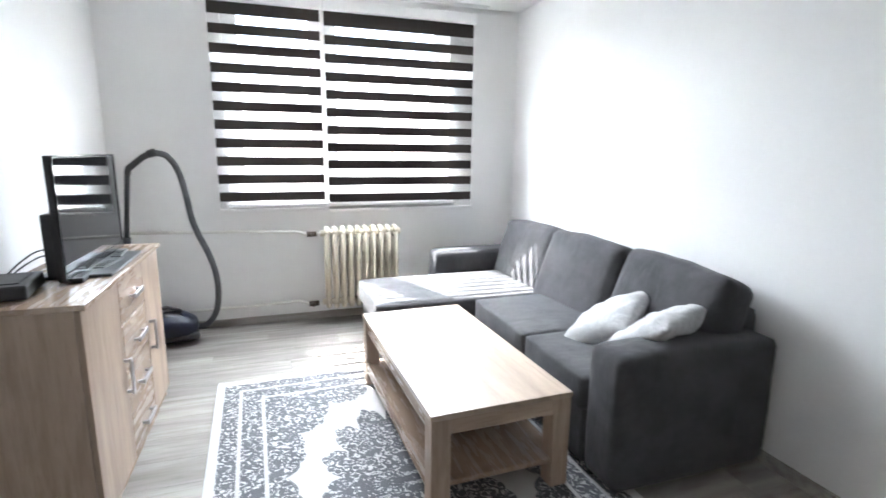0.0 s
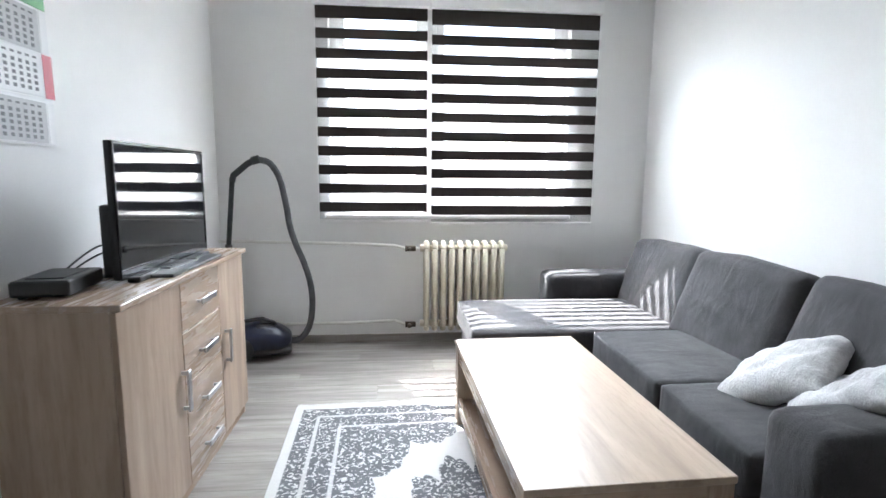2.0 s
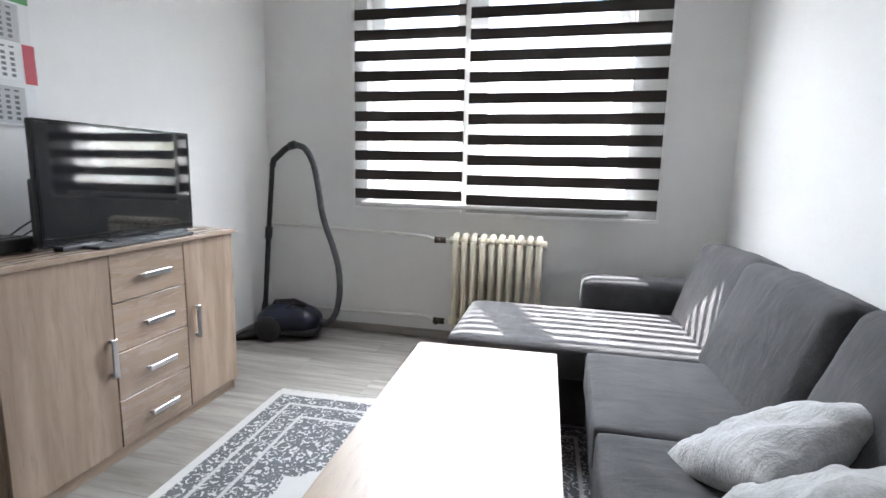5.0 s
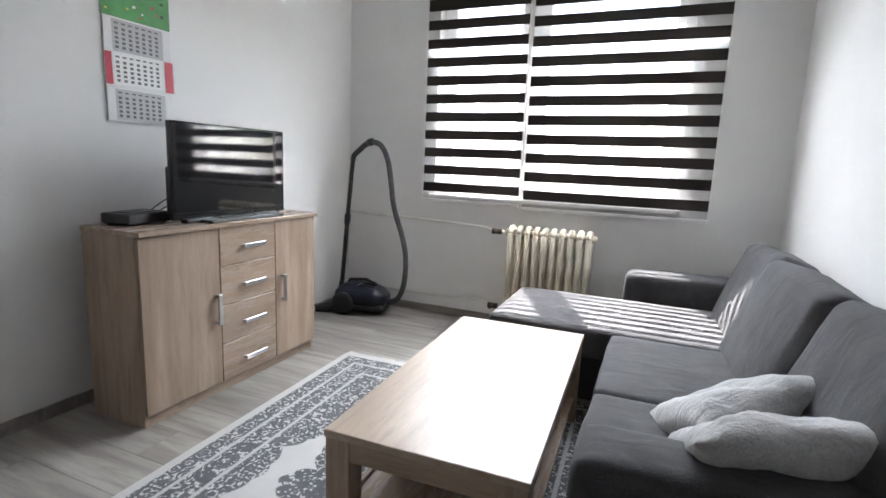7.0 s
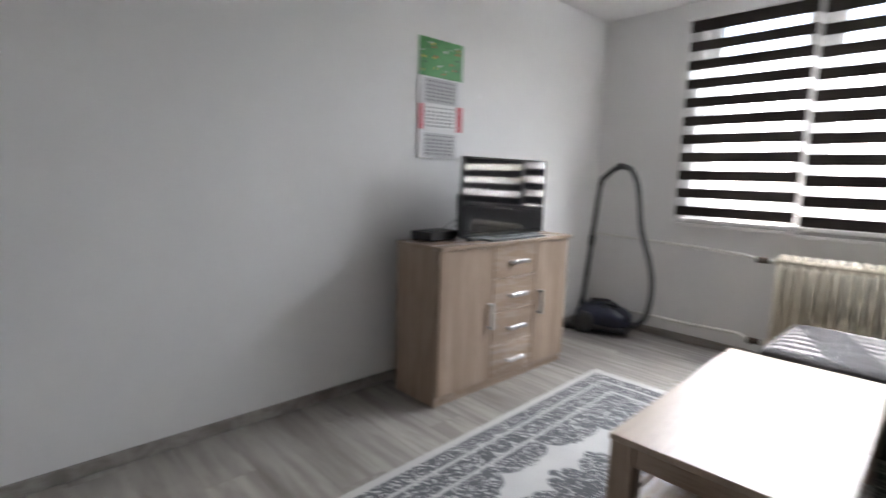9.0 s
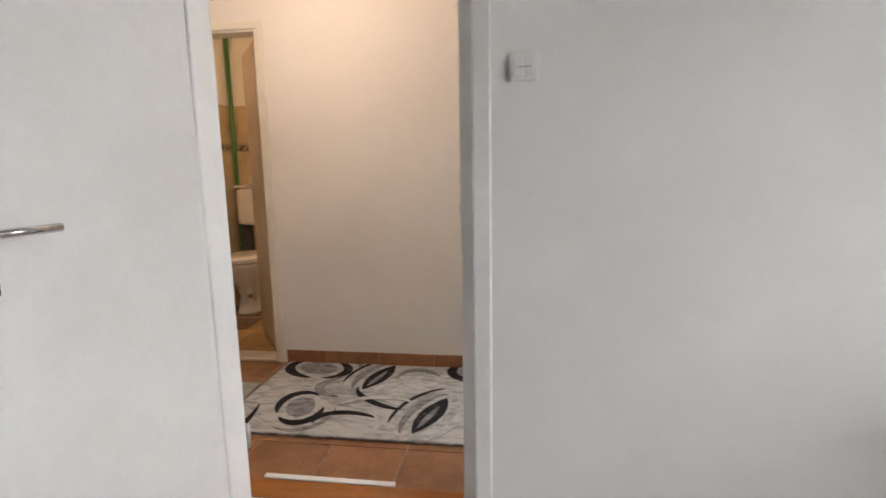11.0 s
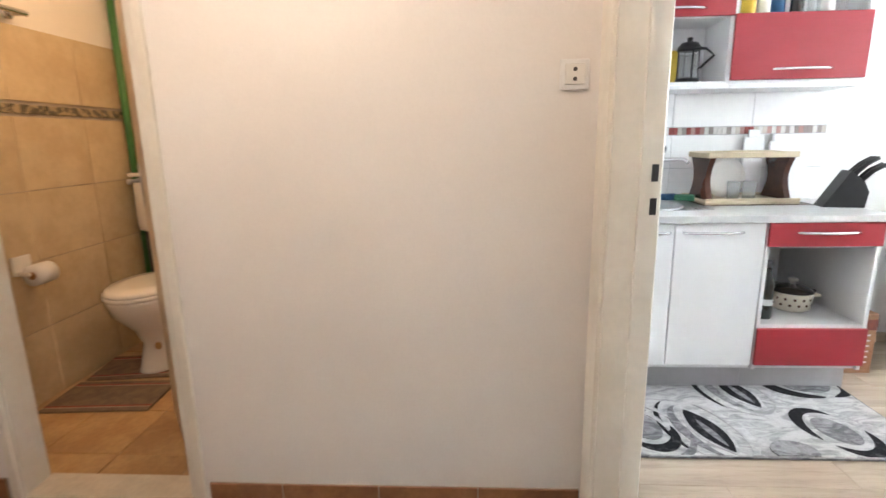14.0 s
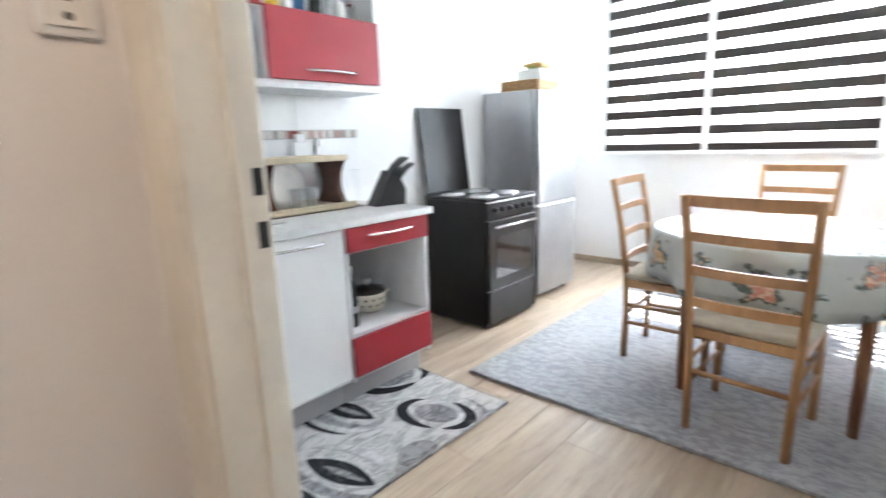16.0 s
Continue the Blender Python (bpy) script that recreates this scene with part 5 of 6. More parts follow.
solo("drain_pipe", bm_tube([(-2.86, -3.05, 0.05), (-2.86, -3.05, 0.9)], 0.05, 16), HOSE, "dark drain pipe in the bathroom corner", "pipe", smooth=True)
tr = thing("towel_rail", pose(0, 0, 0), "chrome towel rail on the bathroom wall", "rail")
part("bar", bm_tube([(-1.55, -3.08, 1.845), (-2.20, -3.08, 1.845)], 0.013, 12), CHROME, tr, "", True)
for x in (-1.6, -2.17):
    part("bracket", fuse(bm_tube([(x, -3.149, 1.845), (x, -3.08, 1.845)], 0.015, 12), bm_tube([(x, -3.149, 1.845), (x, -3.14, 1.845)], 0.028, 14)), CHROME, tr, "", True)
tp = thing("toilet_roll_holder", pose(-1.985, -3.149, 0.655), "white wall holder with a paper roll", "holder")
part("bracket", fuse(bm_box((-0.05, 0.0, 0.0), (0.05, 0.012, 0.09), 0.005, 2), bm_box((0.035, 0.012, 0.0), (0.045, 0.08, 0.02), 0.003)), PORCELAIN, tp)
part("roll", bm_lathe([(0.02, -0.05), (0.05, -0.05), (0.05, 0.05), (0.02, 0.05)], 24, pose(-0.02, 0.075, 0.0, 0, 90, 0)), PAPER, tp, "white paper roll", True)
part("core", bm_lathe([(0.019, -0.0515), (0.019, 0.0515)], 16, pose(-0.02, 0.075, 0.0, 0, 90, 0)), KRAFT, tp, "cardboard core")
BATH_MAT = surf("grey_brown_bath_mat", (0.24, 0.165, 0.11), (0.16, 0.11, 0.075), 0.95, 0.03, 20.0, 200.0, bump=0.5, grain=0.4)
STRIPE_R = surf("red_mat_stripe", (0.34, 0.05, 0.04), (0.25, 0.04, 0.03), 0.95, 0.03, 20.0, 200.0, bump=0.4, grain=0.4)
STRIPE_P = surf("pale_mat_stripe", (0.50, 0.42, 0.33), (0.42, 0.35, 0.27), 0.95, 0.03, 20.0, 200.0, bump=0.4, grain=0.4)
for x, y, r in ((-2.36, -2.86, 8), (-2.02, -2.84, 4)):
    mat_ob = thing("bath_mat", pose(x, y, 0.004, 0, 0, r), "grey-brown bath mat with red stripes on the bathroom tiles", "mat", "bath mats")
    part("woven_top", bm_box((-0.15, -0.26, 0.0), (0.15, 0.26, 0.012), 0.005, 2), BATH_MAT, mat_ob)
    for u in (-0.115, 0.105):
        part("stripe", bm_box((u, -0.255, 0.0095), (u + 0.010, 0.255, 0.0128)), STRIPE_R, mat_ob, "red stripe")
        part("stripe", bm_box((u + 0.011, -0.255, 0.0095), (u + 0.017, 0.255, 0.0126)), STRIPE_P, mat_ob, "pale stripe")

# ---------------------------------------------------------------- kitchen
def arc_handle(parent, x, ya, yb, z):
    """Bowed chrome grip along y."""
    pts = [(x + 0.004 + 0.026 * math.sin(math.pi * k / 10) ** 0.6, ya + (yb - ya) * k / 10, z) for k in range(11)]
    bm = bm_tube(pts, 0.0065, 8)
    return part("handle", bm, CHROME, parent, "bowed chrome handle", True)


KX, KF = KIT_X0, -2.105      # wall face and front of the base units
su = thing("sink_unit", pose(0, 0, 0), "white two-door sink base unit", "cabinet", "base units")
part("side_panel", bm_box((KX + 0.002, -0.525, 0.145), (KF, -0.509, 0.858)), WHITE_L, su)
part("side_panel", bm_box((KX + 0.002, 0.287, 0.145), (KF, 0.303, 0.858)), WHITE_L, su)
part("bottom_panel", bm_box((KX + 0.002, -0.509, 0.145), (KF, 0.287, 0.161)), WHITE_L, su)
part("back_panel", bm_box((KX + 0.002, -0.509, 0.161), (KX + 0.012, 0.287, 0.858)), WHITE_L, su)
for a, b in ((-0.522, -0.105), (-0.101, 0.300)):
    dr = part("door", bm_box((KF + 0.001, a, 0.166), (KF + 0.018, b, 0.854), 0.0025), WHITE_L, su)
    arc_handle(dr, KF + 0.018, a + 0.03 if b > 0 else b - 0.20, a + 0.30 if b > 0 else b - 0.02, 0.813)
part("plinth", bm_box((KF - 0.09, -0.525, 0.0), (KF - 0.072, 0.303, 0.145)), GREY_L, su, "grey plinth board")
du = thing("drawer_unit", pose(0, 0, 0), "red and white base unit with an open niche", "cabinet", "base units")
part("side_panel", bm_box((KX + 0.002, 0.305, 0.145), (KF + 0.018, 0.321, 0.858)), WHITE_L, du)
part("side_panel", bm_box((KX + 0.002, 0.787, 0.145), (KF + 0.018, 0.803, 0.858)), WHITE_L, du)
part("shelf", bm_box((KX + 0.002, 0.321, 0.352), (KF + 0.012, 0.787, 0.370)), WHITE_L, du)
part("divider", bm_box((KX + 0.002, 0.321, 0.735), (KF, 0.787, 0.749)), WHITE_L, du)
part("back_panel", bm_box((KX + 0.002, 0.321, 0.370), (KX + 0.010, 0.787, 0.735)), WHITE_L, du)
part("bottom_panel", bm_box((KX + 0.010, 0.321, 0.145), (KF, 0.787, 0.161)), WHITE_L, du)
dw = part("drawer", bm_box((KF + 0.019, 0.307, 0.748), (KF + 0.036, 0.801, 0.856), 0.002), RED_F, du, "red drawer front")
arc_handle(dw, KF + 0.036, 0.42, 0.69, 0.813)
part("flap", bm_box((KF + 0.019, 0.307, 0.173), (KF + 0.036, 0.801, 0.356), 0.002), RED_F, du, "red bottom front")
part("plinth", bm_box((KF - 0.09, 0.305, 0.0), (KF - 0.072, 0.803, 0.145)), GREY_L, du, "grey plinth board")
part("plinth_end", bm_box((KX + 0.01, 0.787, 0.0), (KF - 0.0905, 0.803, 0.1445)), WHITE_L, du)

wt_ob = thing("worktop", pose(0, 0, 0), "pale speckled worktop running over both base units", "worktop")
part("slab", fuse(bm_box((KX + 0.001, -0.54, 0.859), (KF + 0.045, -0.36, 0.892), 0.003), bm_box((KX + 0.001, -0.36, 0.859), (-2.66, 0.04, 0.892)), bm_box((-2.24, -0.36, 0.859), (KF + 0.045, 0.04, 0.892), 0.003), bm_box((KX + 0.001, 0.04, 0.859), (KF + 0.045, 0.835, 0.892), 0.003)), WORKTOP, wt_ob)
sk = thing("sink", pose(-2.45, -0.16, 0.892), "round-edged stainless steel sink set in the worktop", "sink")
part("rim", fuse(bm_tube([(0.225 * math.cos(a), 0.215 * math.sin(a), 0.002) for a in (2 * math.pi * k / 32 for k in range(33))], 0.006, 8)), STEEL, sk, "", True)
part("basin", bm_lathe([(0.03, -0.14), (0.17, -0.135), (0.20, -0.10), (0.208, 0.0), (0.222, 0.003), (0.212, -0.004), (0.204, -0.10), (0.172, -0.139), (0.03, -0.145)], 32), STEEL, sk, "", True)
part("drainer_plate", bm_box((-0.20, 0.205, 0.0), (0.20, 0.30, 0.005), 0.002), STEEL, sk)
fc = thing("wall_tap", pose(KX + 0.012, -0.03, 1.17), "chrome wall-mounted mixer tap with a swivel spout", "tap")
part("body", fuse(bm_tube([(0.0, -0.075, 0), (0.045, -0.075, 0)], 0.028, 14), bm_tube([(0.0, 0.075, 0), (0.045, 0.075, 0)], 0.028, 14), bm_tube([(0.05, -0.09, 0), (0.05, 0.09, 0)], 0.022, 14), bm_tube([(0.05, 0, 0), (0.06, 0, 0.05)], 0.02, 12)), CHROME, fc, "", True)
part("lever", bm_tube([(0.06, 0, 0.05), (0.07, 0, 0.065), (0.17, 0, 0.085)], 0.008, 10), CHROME, fc, "", True)
part("spout", bm_tube([(0.05, 0, -0.015), (0.06, 0, -0.045), (0.14, 0.05, -0.055), (0.24, 0.12, -0.05), (0.26, 0.135, -0.065)], 0.010, 10), CHROME, fc, "", True)
for x, y, mt, r in ((-2.62, 0.06, BLUE_P, 12), (-2.58, 0.13, GREEN_S, -20)):
    solo("sponge", fuse(bm_box((-0.035, -0.05, 0.0), (0.035, 0.05, 0.022), 0.006, 2), bm_box((-0.035, -0.05, 0.022), (0.035, 0.05, 0.03), 0.003)), mt, "small kitchen sponge on the sink edge", "sponge", pose(x, y, 0.898, 0, 0, r), "sponges")

# dish rack: two waisted brown ends, sand trays above and below
rk = thing("dish_rack", pose(-2.56, 0.40, 0.892), "brown and beige two-tier plastic dish rack on the worktop", "rack")
for s in (-1, 1):
    out = []
    for k in range(13):
        z = 0.02 + 0.22 * k / 12
        wd = 0.115 - 0.045 * math.sin(math.pi * k / 12)
        out.append((wd, z))
    outline = [(w, z) for w, z in out] + [(-w, z) for w, z in reversed(out)]
    part("end_panel", moved(bm_flat(outline, -0.014, 0.014), pose(0, s * 0.195, 0, 90, 0, 0)), BROWN_E, rk, "waisted brown end")
part("lower_tray", fuse(bm_box((-0.15, -0.235, 0.002), (0.15, 0.235, 0.018), 0.006, 2), bm_box((0.14, -0.235, 0.018), (0.15, 0.235, 0.032), 0.002), bm_box((-0.15, -0.235, 0.018), (-0.14, 0.235, 0.032), 0.002)), SAND_E, rk, "beige drip tray")
part("mat", bm_box((-0.17, -0.27, 0.0004), (0.17, 0.30, 0.0016), 0.0), BROWN_E, rk)
part("upper_tray", fuse(bm_box((0.105, -0.225, 0.235), (0.12, 0.225, 0.265), 0.004), bm_box((-0.12, -0.225, 0.235), (-0.105, 0.225, 0.265), 0.004), bm_box((-0.105, -0.225, 0.235), (0.105, -0.21, 0.262), 0.003), bm_box((-0.105, 0.21, 0.235), (0.105, 0.225, 0.262), 0.003)), SAND_E, rk, "beige plate tray")
for k in range(12):
    part("rung", bm_box((-0.105, -0.19 + 0.034 * k, 0.240), (0.105, -0.182 + 0.034 * k, 0.250)), BROWN_E, rk)
for y in (0.345, 0.425):
    solo("drinking_glass", bm_lathe([(0.026, 0.0), (0.030, 0.003), (0.034, 0.095), (0.032, 0.095), (0.028, 0.006), (0.001, 0.006)], 20), CLEAR, "clear drinking glass on the dish rack", "glass", pose(-2.50, y, 0.910), "drinking glasses", True)
for y, w, h in ((0.555, 0.055, 0.375), (0.685, 0.042, 0.35)):
    solo("cutting_board", fuse(bm_box((-0.007, -w, 0.0), (0.007, w, h - 0.04), 0.006, 2), bm_box((-0.007, -w * 0.55, h - 0.042), (0.007, w * 0.55, h), 0.006, 2)), WHITE_L, "white plastic cutting board leaning on the tiles", "board", pose(-2.742, y, 0.892, 0, -2, 0), "cutting boards")

solo("serving_board", bm_box((-0.007, -0.10, 0.0), (0.007, 0.10, 0.23), 0.006, 2), WHITE_L, "plain white board standing at the end of the worktop", "board", pose(-2.66, 0.715, 0.892, 0, -8, 0))
solo("dinner_plate", bm_lathe([(0.001, 0.0), (0.065, 0.0), (0.075, 0.006), (0.108, 0.018), (0.110, 0.021), (0.074, 0.010), (0.001, 0.005)], 32, pose(0, 0, 0.110, 0, 82, 0)), PORCELAIN, "white dinner plate standing in the dish rack", "plate", pose(-2.60, 0.33, 0.911), smooth=True)
kb = thing("knife_block", pose(-2.33, 0.785, 0.892, 0, 0, -12), "black wedge-shaped knife block with black-handled knives", "knife block")
part("block", bm_flat([(-0.105, 0.0), (0.07, 0.0), (0.078, 0.075), (0.055, 0.125), (-0.005, 0.175)], -0.05, 0.05), BLACK_PL, kb, "", m=pose(0, 0, 0, 90, 0, 90))
for a, b in ((-0.03, 0.0), (0.0, 0.0), (0.03, 0.0), (-0.02, 0.035), (0.02, 0.035)):
    part("knife_handle", bm_tube([(a, 0.015 + b, 0.155 - b * 0.9), (a, 0.06 + b, 0.205 - b * 0.9), (a, 0.105 + b * 1.2, 0.235 - b * 0.9)], 0.012, 8, 0.010), BLACK_PL, kb, "", True)

# wall units
uw = thing("wall_unit", pose(0, 0, 0), "white wall unit with an open niche and a red flap", "cabinet", "wall units")
UF = -2.505
part("side_panel", bm_box((KX + 0.002, -0.30, 1.49), (UF, -0.284, 2.14)), WHITE_L, uw)
part("side_panel", bm_box((KX + 0.002, 0.248, 1.49), (UF, 0.264, 2.14)), WHITE_L, uw)
part("bottom_panel", bm_box((KX + 0.002, -0.284, 1.49), (UF, 0.248, 1.506)), WHITE_L, uw)
part("shelf", bm_box((KX + 0.002, -0.284, 1.805), (UF, 0.248, 1.821)), WHITE_L, uw)
part("top_panel", bm_box((KX + 0.002, -0.284, 2.124), (UF, 0.248, 2.14)), WHITE_L, uw)
part("back_panel", bm_box((KX + 0.002, -0.284, 1.506), (KX + 0.008, 0.248, 2.124)), WHITE_L, uw)
fl = part("flap", bm_box((UF + 0.001, -0.298, 1.81), (UF + 0.018, 0.262, 2.138), 0.002), RED_F, uw, "red flap door")
arc_handle(fl, UF + 0.018, -0.15, 0.12, 1.845)
ur = thing("wall_unit", pose(0, 0, 0), "white wall unit with a red flap below an open shelf", "cabinet", "wall units")
part("side_panel", bm_box((KX + 0.002, 0.266, 1.49), (UF, 0.282, 2.14)), WHITE_L, ur)
part("side_panel", bm_box((KX + 0.002, 0.899, 1.49), (UF, 0.915, 2.14)), WHITE_L, ur)
part("bottom_panel", bm_box((KX + 0.002, 0.282, 1.49), (UF, 0.899, 1.506)), WHITE_L, ur)
part("shelf", bm_box((KX + 0.002, 0.282, 1.805), (UF, 0.899, 1.821)), WHITE_L, ur)
part("top_panel", bm_box((KX + 0.002, 0.282, 2.124), (UF, 0.899, 2.14)), WHITE_L, ur)
part("back_panel", bm_box((KX + 0.002, 0.282, 1.506), (KX + 0.008, 0.899, 2.124)), WHITE_L, ur)
fl = part("flap", bm_box((UF + 0.001, 0.268, 1.508), (UF + 0.018, 0.913, 1.818), 0.002), RED_F, ur, "red flap door")
arc_handle(fl, UF + 0.018, 0.46, 0.75, 1.555)
part("bottom_rail", bm_box((KX + 0.002, 0.266, 1.468), (UF + 0.015, 0.915, 1.4895), 0.003), WHITE_L, ur)
part("bottom_rail", bm_box((KX + 0.002, -0.30, 1.468), (UF + 0.015, 0.2655, 1.4895), 0.003), WHITE_L, uw)


def jar(x, y, z, r, h, mat, lidmat, label, group):
    ob = thing("jar", pose(x, y, z), label, "jar", group)
    part("body", bm_lathe([(r * 0.9, 0.0), (r, 0.008), (r, h * 0.78), (r * 0.75, h * 0.86), (r * 0.72, h * 0.88)], 18), mat, ob, "", True)
    part("lid", bm_lathe([(r * 0.78, h * 0.882), (r * 0.78, h), (r * 0.7, h * 1.01)], 18), lidmat, ob, "screw lid", True)
    return ob


# on the shelves of the wall units
jar(-2.60, -0.03, 1.506, 0.042, 0.10, CLEAR, STEEL, "glass jar with a metal lid on the wall shelf", "shelf jars")
solo("tea_packet", bm_box((-0.03, -0.045, 0.0), (0.03, 0.045, 0.17), 0.004), YELLOW, "yellow tea packet on the wall shelf", "packet", pose(-2.66, 0.02, 1.506, 0, 0, 8))
cp = thing("coffee_press", pose(-2.60, 0.10, 1.506), "black glass coffee press on the wall shelf", "coffee maker")
part("base", bm_lathe([(0.058, 0.0), (0.058, 0.02), (0.05, 0.025)], 20), BLACK_PL, cp, "", True)
part("pot", bm_lathe([(0.048, 0.026), (0.05, 0.03), (0.05, 0.15), (0.047, 0.15), (0.047, 0.032), (0.001, 0.03)], 20), CLEAR, cp, "", True)
part("cage", fuse(*[bm_tube([(0.052 * math.cos(a), 0.052 * math.sin(a), 0.01), (0.052 * math.cos(a), 0.052 * math.sin(a), 0.17)], 0.004, 6) for a in (0, 1.57, 3.14, 4.71)], bm_tube([(0.05, 0.0, 0.165), (0.08, 0.05, 0.16), (0.06, 0.10, 0.13), (0.045, 0.04, 0.07)], 0.007, 8)), BLACK_PL, cp, "", True)
part("lid", bm_lathe([(0.056, 0.16), (0.058, 0.175), (0.04, 0.20), (0.012, 0.205), (0.014, 0.225)], 20), BLACK_PL, cp, "", True)
shelf_rnd = random.Random(11)
LIDS = (YELLOW, STEEL, BROWN_E, GREEN_S, WHITE_L)
for k in range(8):
    r = shelf_rnd.uniform(0.028, 0.045)
    jar(-2.60 + shelf_rnd.uniform(-0.04, 0.03), 0.30 + 0.075 * k, 1.821, r, shelf_rnd.uniform(0.09, 0.19), (CLEAR, YELLOW, PORCELAIN, BLUE_P, OIL_G, CLEAR, PORCELAIN, CLEAR)[k], LIDS[k % 5], "storage jar on the open wall shelf", "shelf jars")

# in the niche of the drawer unit
pot = thing("cooking_pot", pose(-2.33, 0.60, 0.370), "cream enamel pot with brown dots and a lid", "pot")
part("body", bm_lathe([(0.085, 0.0), (0.105, 0.015), (0.112, 0.10), (0.116, 0.112), (0.108, 0.112), (0.10, 0.02), (0.001, 0.012)], 28), CREAM_E, pot, "", True)
part("lid", bm_lathe([(0.114, 0.113), (0.112, 0.118), (0.08, 0.138), (0.03, 0.150), (0.001, 0.151)], 28), surf("smoked_lid_glass", (0.06, 0.05, 0.045), (0.04, 0.035, 0.03), 0.08, 0.03, bump=0.0, spec=0.8), pot, "smoked glass lid", True)
part("knob", bm_lathe([(0.012, 0.150), (0.012, 0.165), (0.026, 0.172), (0.026, 0.184), (0.01, 0.19)], 18), PORCELAIN, pot, "white knob", True)
for s in (-1, 1):
    part("ear", bm_tube([(0.03, s * 0.10, 0.085), (0.03, s * 0.145, 0.088), (-0.03, s * 0.145, 0.088), (-0.03, s * 0.10, 0.085)], 0.009, 8), CREAM_E, pot, "", True)
for k in range(14):
    a = -1.4 + 0.42 * (k % 7) + (0.2 if k > 6 else 0)
    z = 0.045 if k < 7 else 0.08
    part("dot", bm_lathe([(0.008, 0), (0.008, 0.001)], 10, Matrix.Rotation(a, 4, "Z") @ pose(0.1085 if k < 7 else 0.1105, 0, z, 0, 88, 0)), BROWN_E, pot)
pot.scale = (0.85, 0.85, 0.85)
pan = thing("frying_pan", pose(-2.58, 0.60, 0.370), "black frying pan with a long handle", "pan")
part("dish", bm_lathe([(0.10, 0.0), (0.135, 0.045), (0.132, 0.045), (0.098, 0.004), (0.001, 0.004)], 28), BLACK_PL, pan, "", True)
part("grip", bm_tube([(0.06, 0.11, 0.045), (0.16, 0.20, 0.06), (0.20, 0.235, 0.06)], 0.010, 8), BLACK_PL, pan, "", True)
part("lid", bm_lathe([(0.134, 0.046), (0.13, 0.052), (0.05, 0.075), (0.02, 0.08), (0.02, 0.11), (0.012, 0.112)], 28), HOSE, pan, "", True)
ob_ = thing("oil_bottle", pose(-2.19, 0.392, 0.370), "dark glass oil bottle in the niche", "bottle")
part("body", bm_lathe([(0.03, 0.0), (0.033, 0.005), (0.033, 0.17), (0.026, 0.20), (0.013, 0.225), (0.013, 0.26)], 20), OIL_G, ob_, "", True)
part("cap", bm_lathe([(0.015, 0.255), (0.015, 0.285), (0.012, 0.288)], 16), HOSE, ob_, "dark grey cap", True)
part("label", bm_lathe([(0.0335, 0.07), (0.0335, 0.10)], 20), PAPER_G, ob_, "small grey label")
wall_plate("wall_socket", pose(KX + 0.011, 0.46, 0.64), "grey socket at the back of the niche", "socket")

cbx = thing("carton", pose(-2.47, 0.99, 0), "printed brown and red carton on the floor beside the cooker", "box")
part("box", bm_box((-0.14, -0.08, 0.0), (0.12, 0.08, 0.33), 0.003), KRAFT, cbx)
part("red_panel", bm_box((-0.13, -0.081, 0.24), (0.121, 0.081, 0.30), 0.002), surf("dull_red_print", (0.26, 0.06, 0.04), (0.18, 0.05, 0.035), 0.6, 0.06, 14.0), cbx, "dull red printed band")
part("print", fuse(*[bm_box((0.1212, -0.07, 0.06 + 0.03 * k), (0.1222, 0.05, 0.068 + 0.03 * k)) for k in range(6)]), PAPER, cbx, "pale unreadable print")

# cooker
SX0, SX1, SY0, SY1, SZ = -2.72, -2.215, 1.452, 1.99, 0.85
ck = thing("cooker", pose(0, 0, 0), "black free-standing electric cooker with its lid up", "cooker")
part("body", bm_box((SX0, SY0, 0.02), (SX1, SY1, SZ - 0.02), 0.004), STOVE, ck)
part("hob", bm_box((SX0, SY0 - 0.003, SZ - 0.02), (SX1 + 0.02, SY1 + 0.003, SZ), 0.004), STOVE, ck)
for x, y, r in ((-2.58, 1.58, 0.075), (-2.58, 1.83, 0.09), (-2.33, 1.58, 0.09), (-2.33, 1.83, 0.075)):
    pl = part("hotplate", bm_lathe([(r + 0.012, 0.0), (r + 0.012, 0.003), (r, 0.004), (r, 0.013), (r * 0.25, 0.014), (r * 0.2, 0.011)], 28, pose(x, y, SZ)), STEEL, ck, "steel rimmed hotplate", True)
part("lid", moved(bm_box((-0.006, SY0 - 0.002, 0.0), (0.006, SY1 - 0.09, 0.57), 0.004), pose(SX0 + 0.02, 0, SZ + 0.008, 0, -7, 0)), STOVE, ck, "black glass lid folded up")
part("control_panel", moved(bm_box((0.0, SY0, 0.0), (0.02, SY1, 0.105), 0.003), pose(SX1, 0, SZ - 0.13, 0, -6, 0)), STOVE, ck)
for k in range(6):
    part("knob", bm_lathe([(0.019, 0.0), (0.017, 0.018), (0.010, 0.022)], 16, pose(SX1 + 0.018, SY0 + 0.075 + 0.078 * k, SZ - 0.075, 0, 84, 0)), BLACK_PL, ck, "", True)
part("panel_trim", bm_box((SX1 + 0.012, SY0, SZ - 0.028), (SX1 + 0.024, SY1, SZ - 0.019), 0.002), STEEL, ck, "steel trim")
od = part("oven_door", bm_box((SX1, SY0 + 0.004, 0.27), (SX1 + 0.028, SY1 - 0.004, SZ - 0.14), 0.004), STOVE, ck)
part("oven_window", bm_box((SX1 + 0.028, SY0 + 0.07, 0.34), (SX1 + 0.030, SY1 - 0.07, SZ - 0.24)), OVEN_GLASS, od, "dark oven glass")
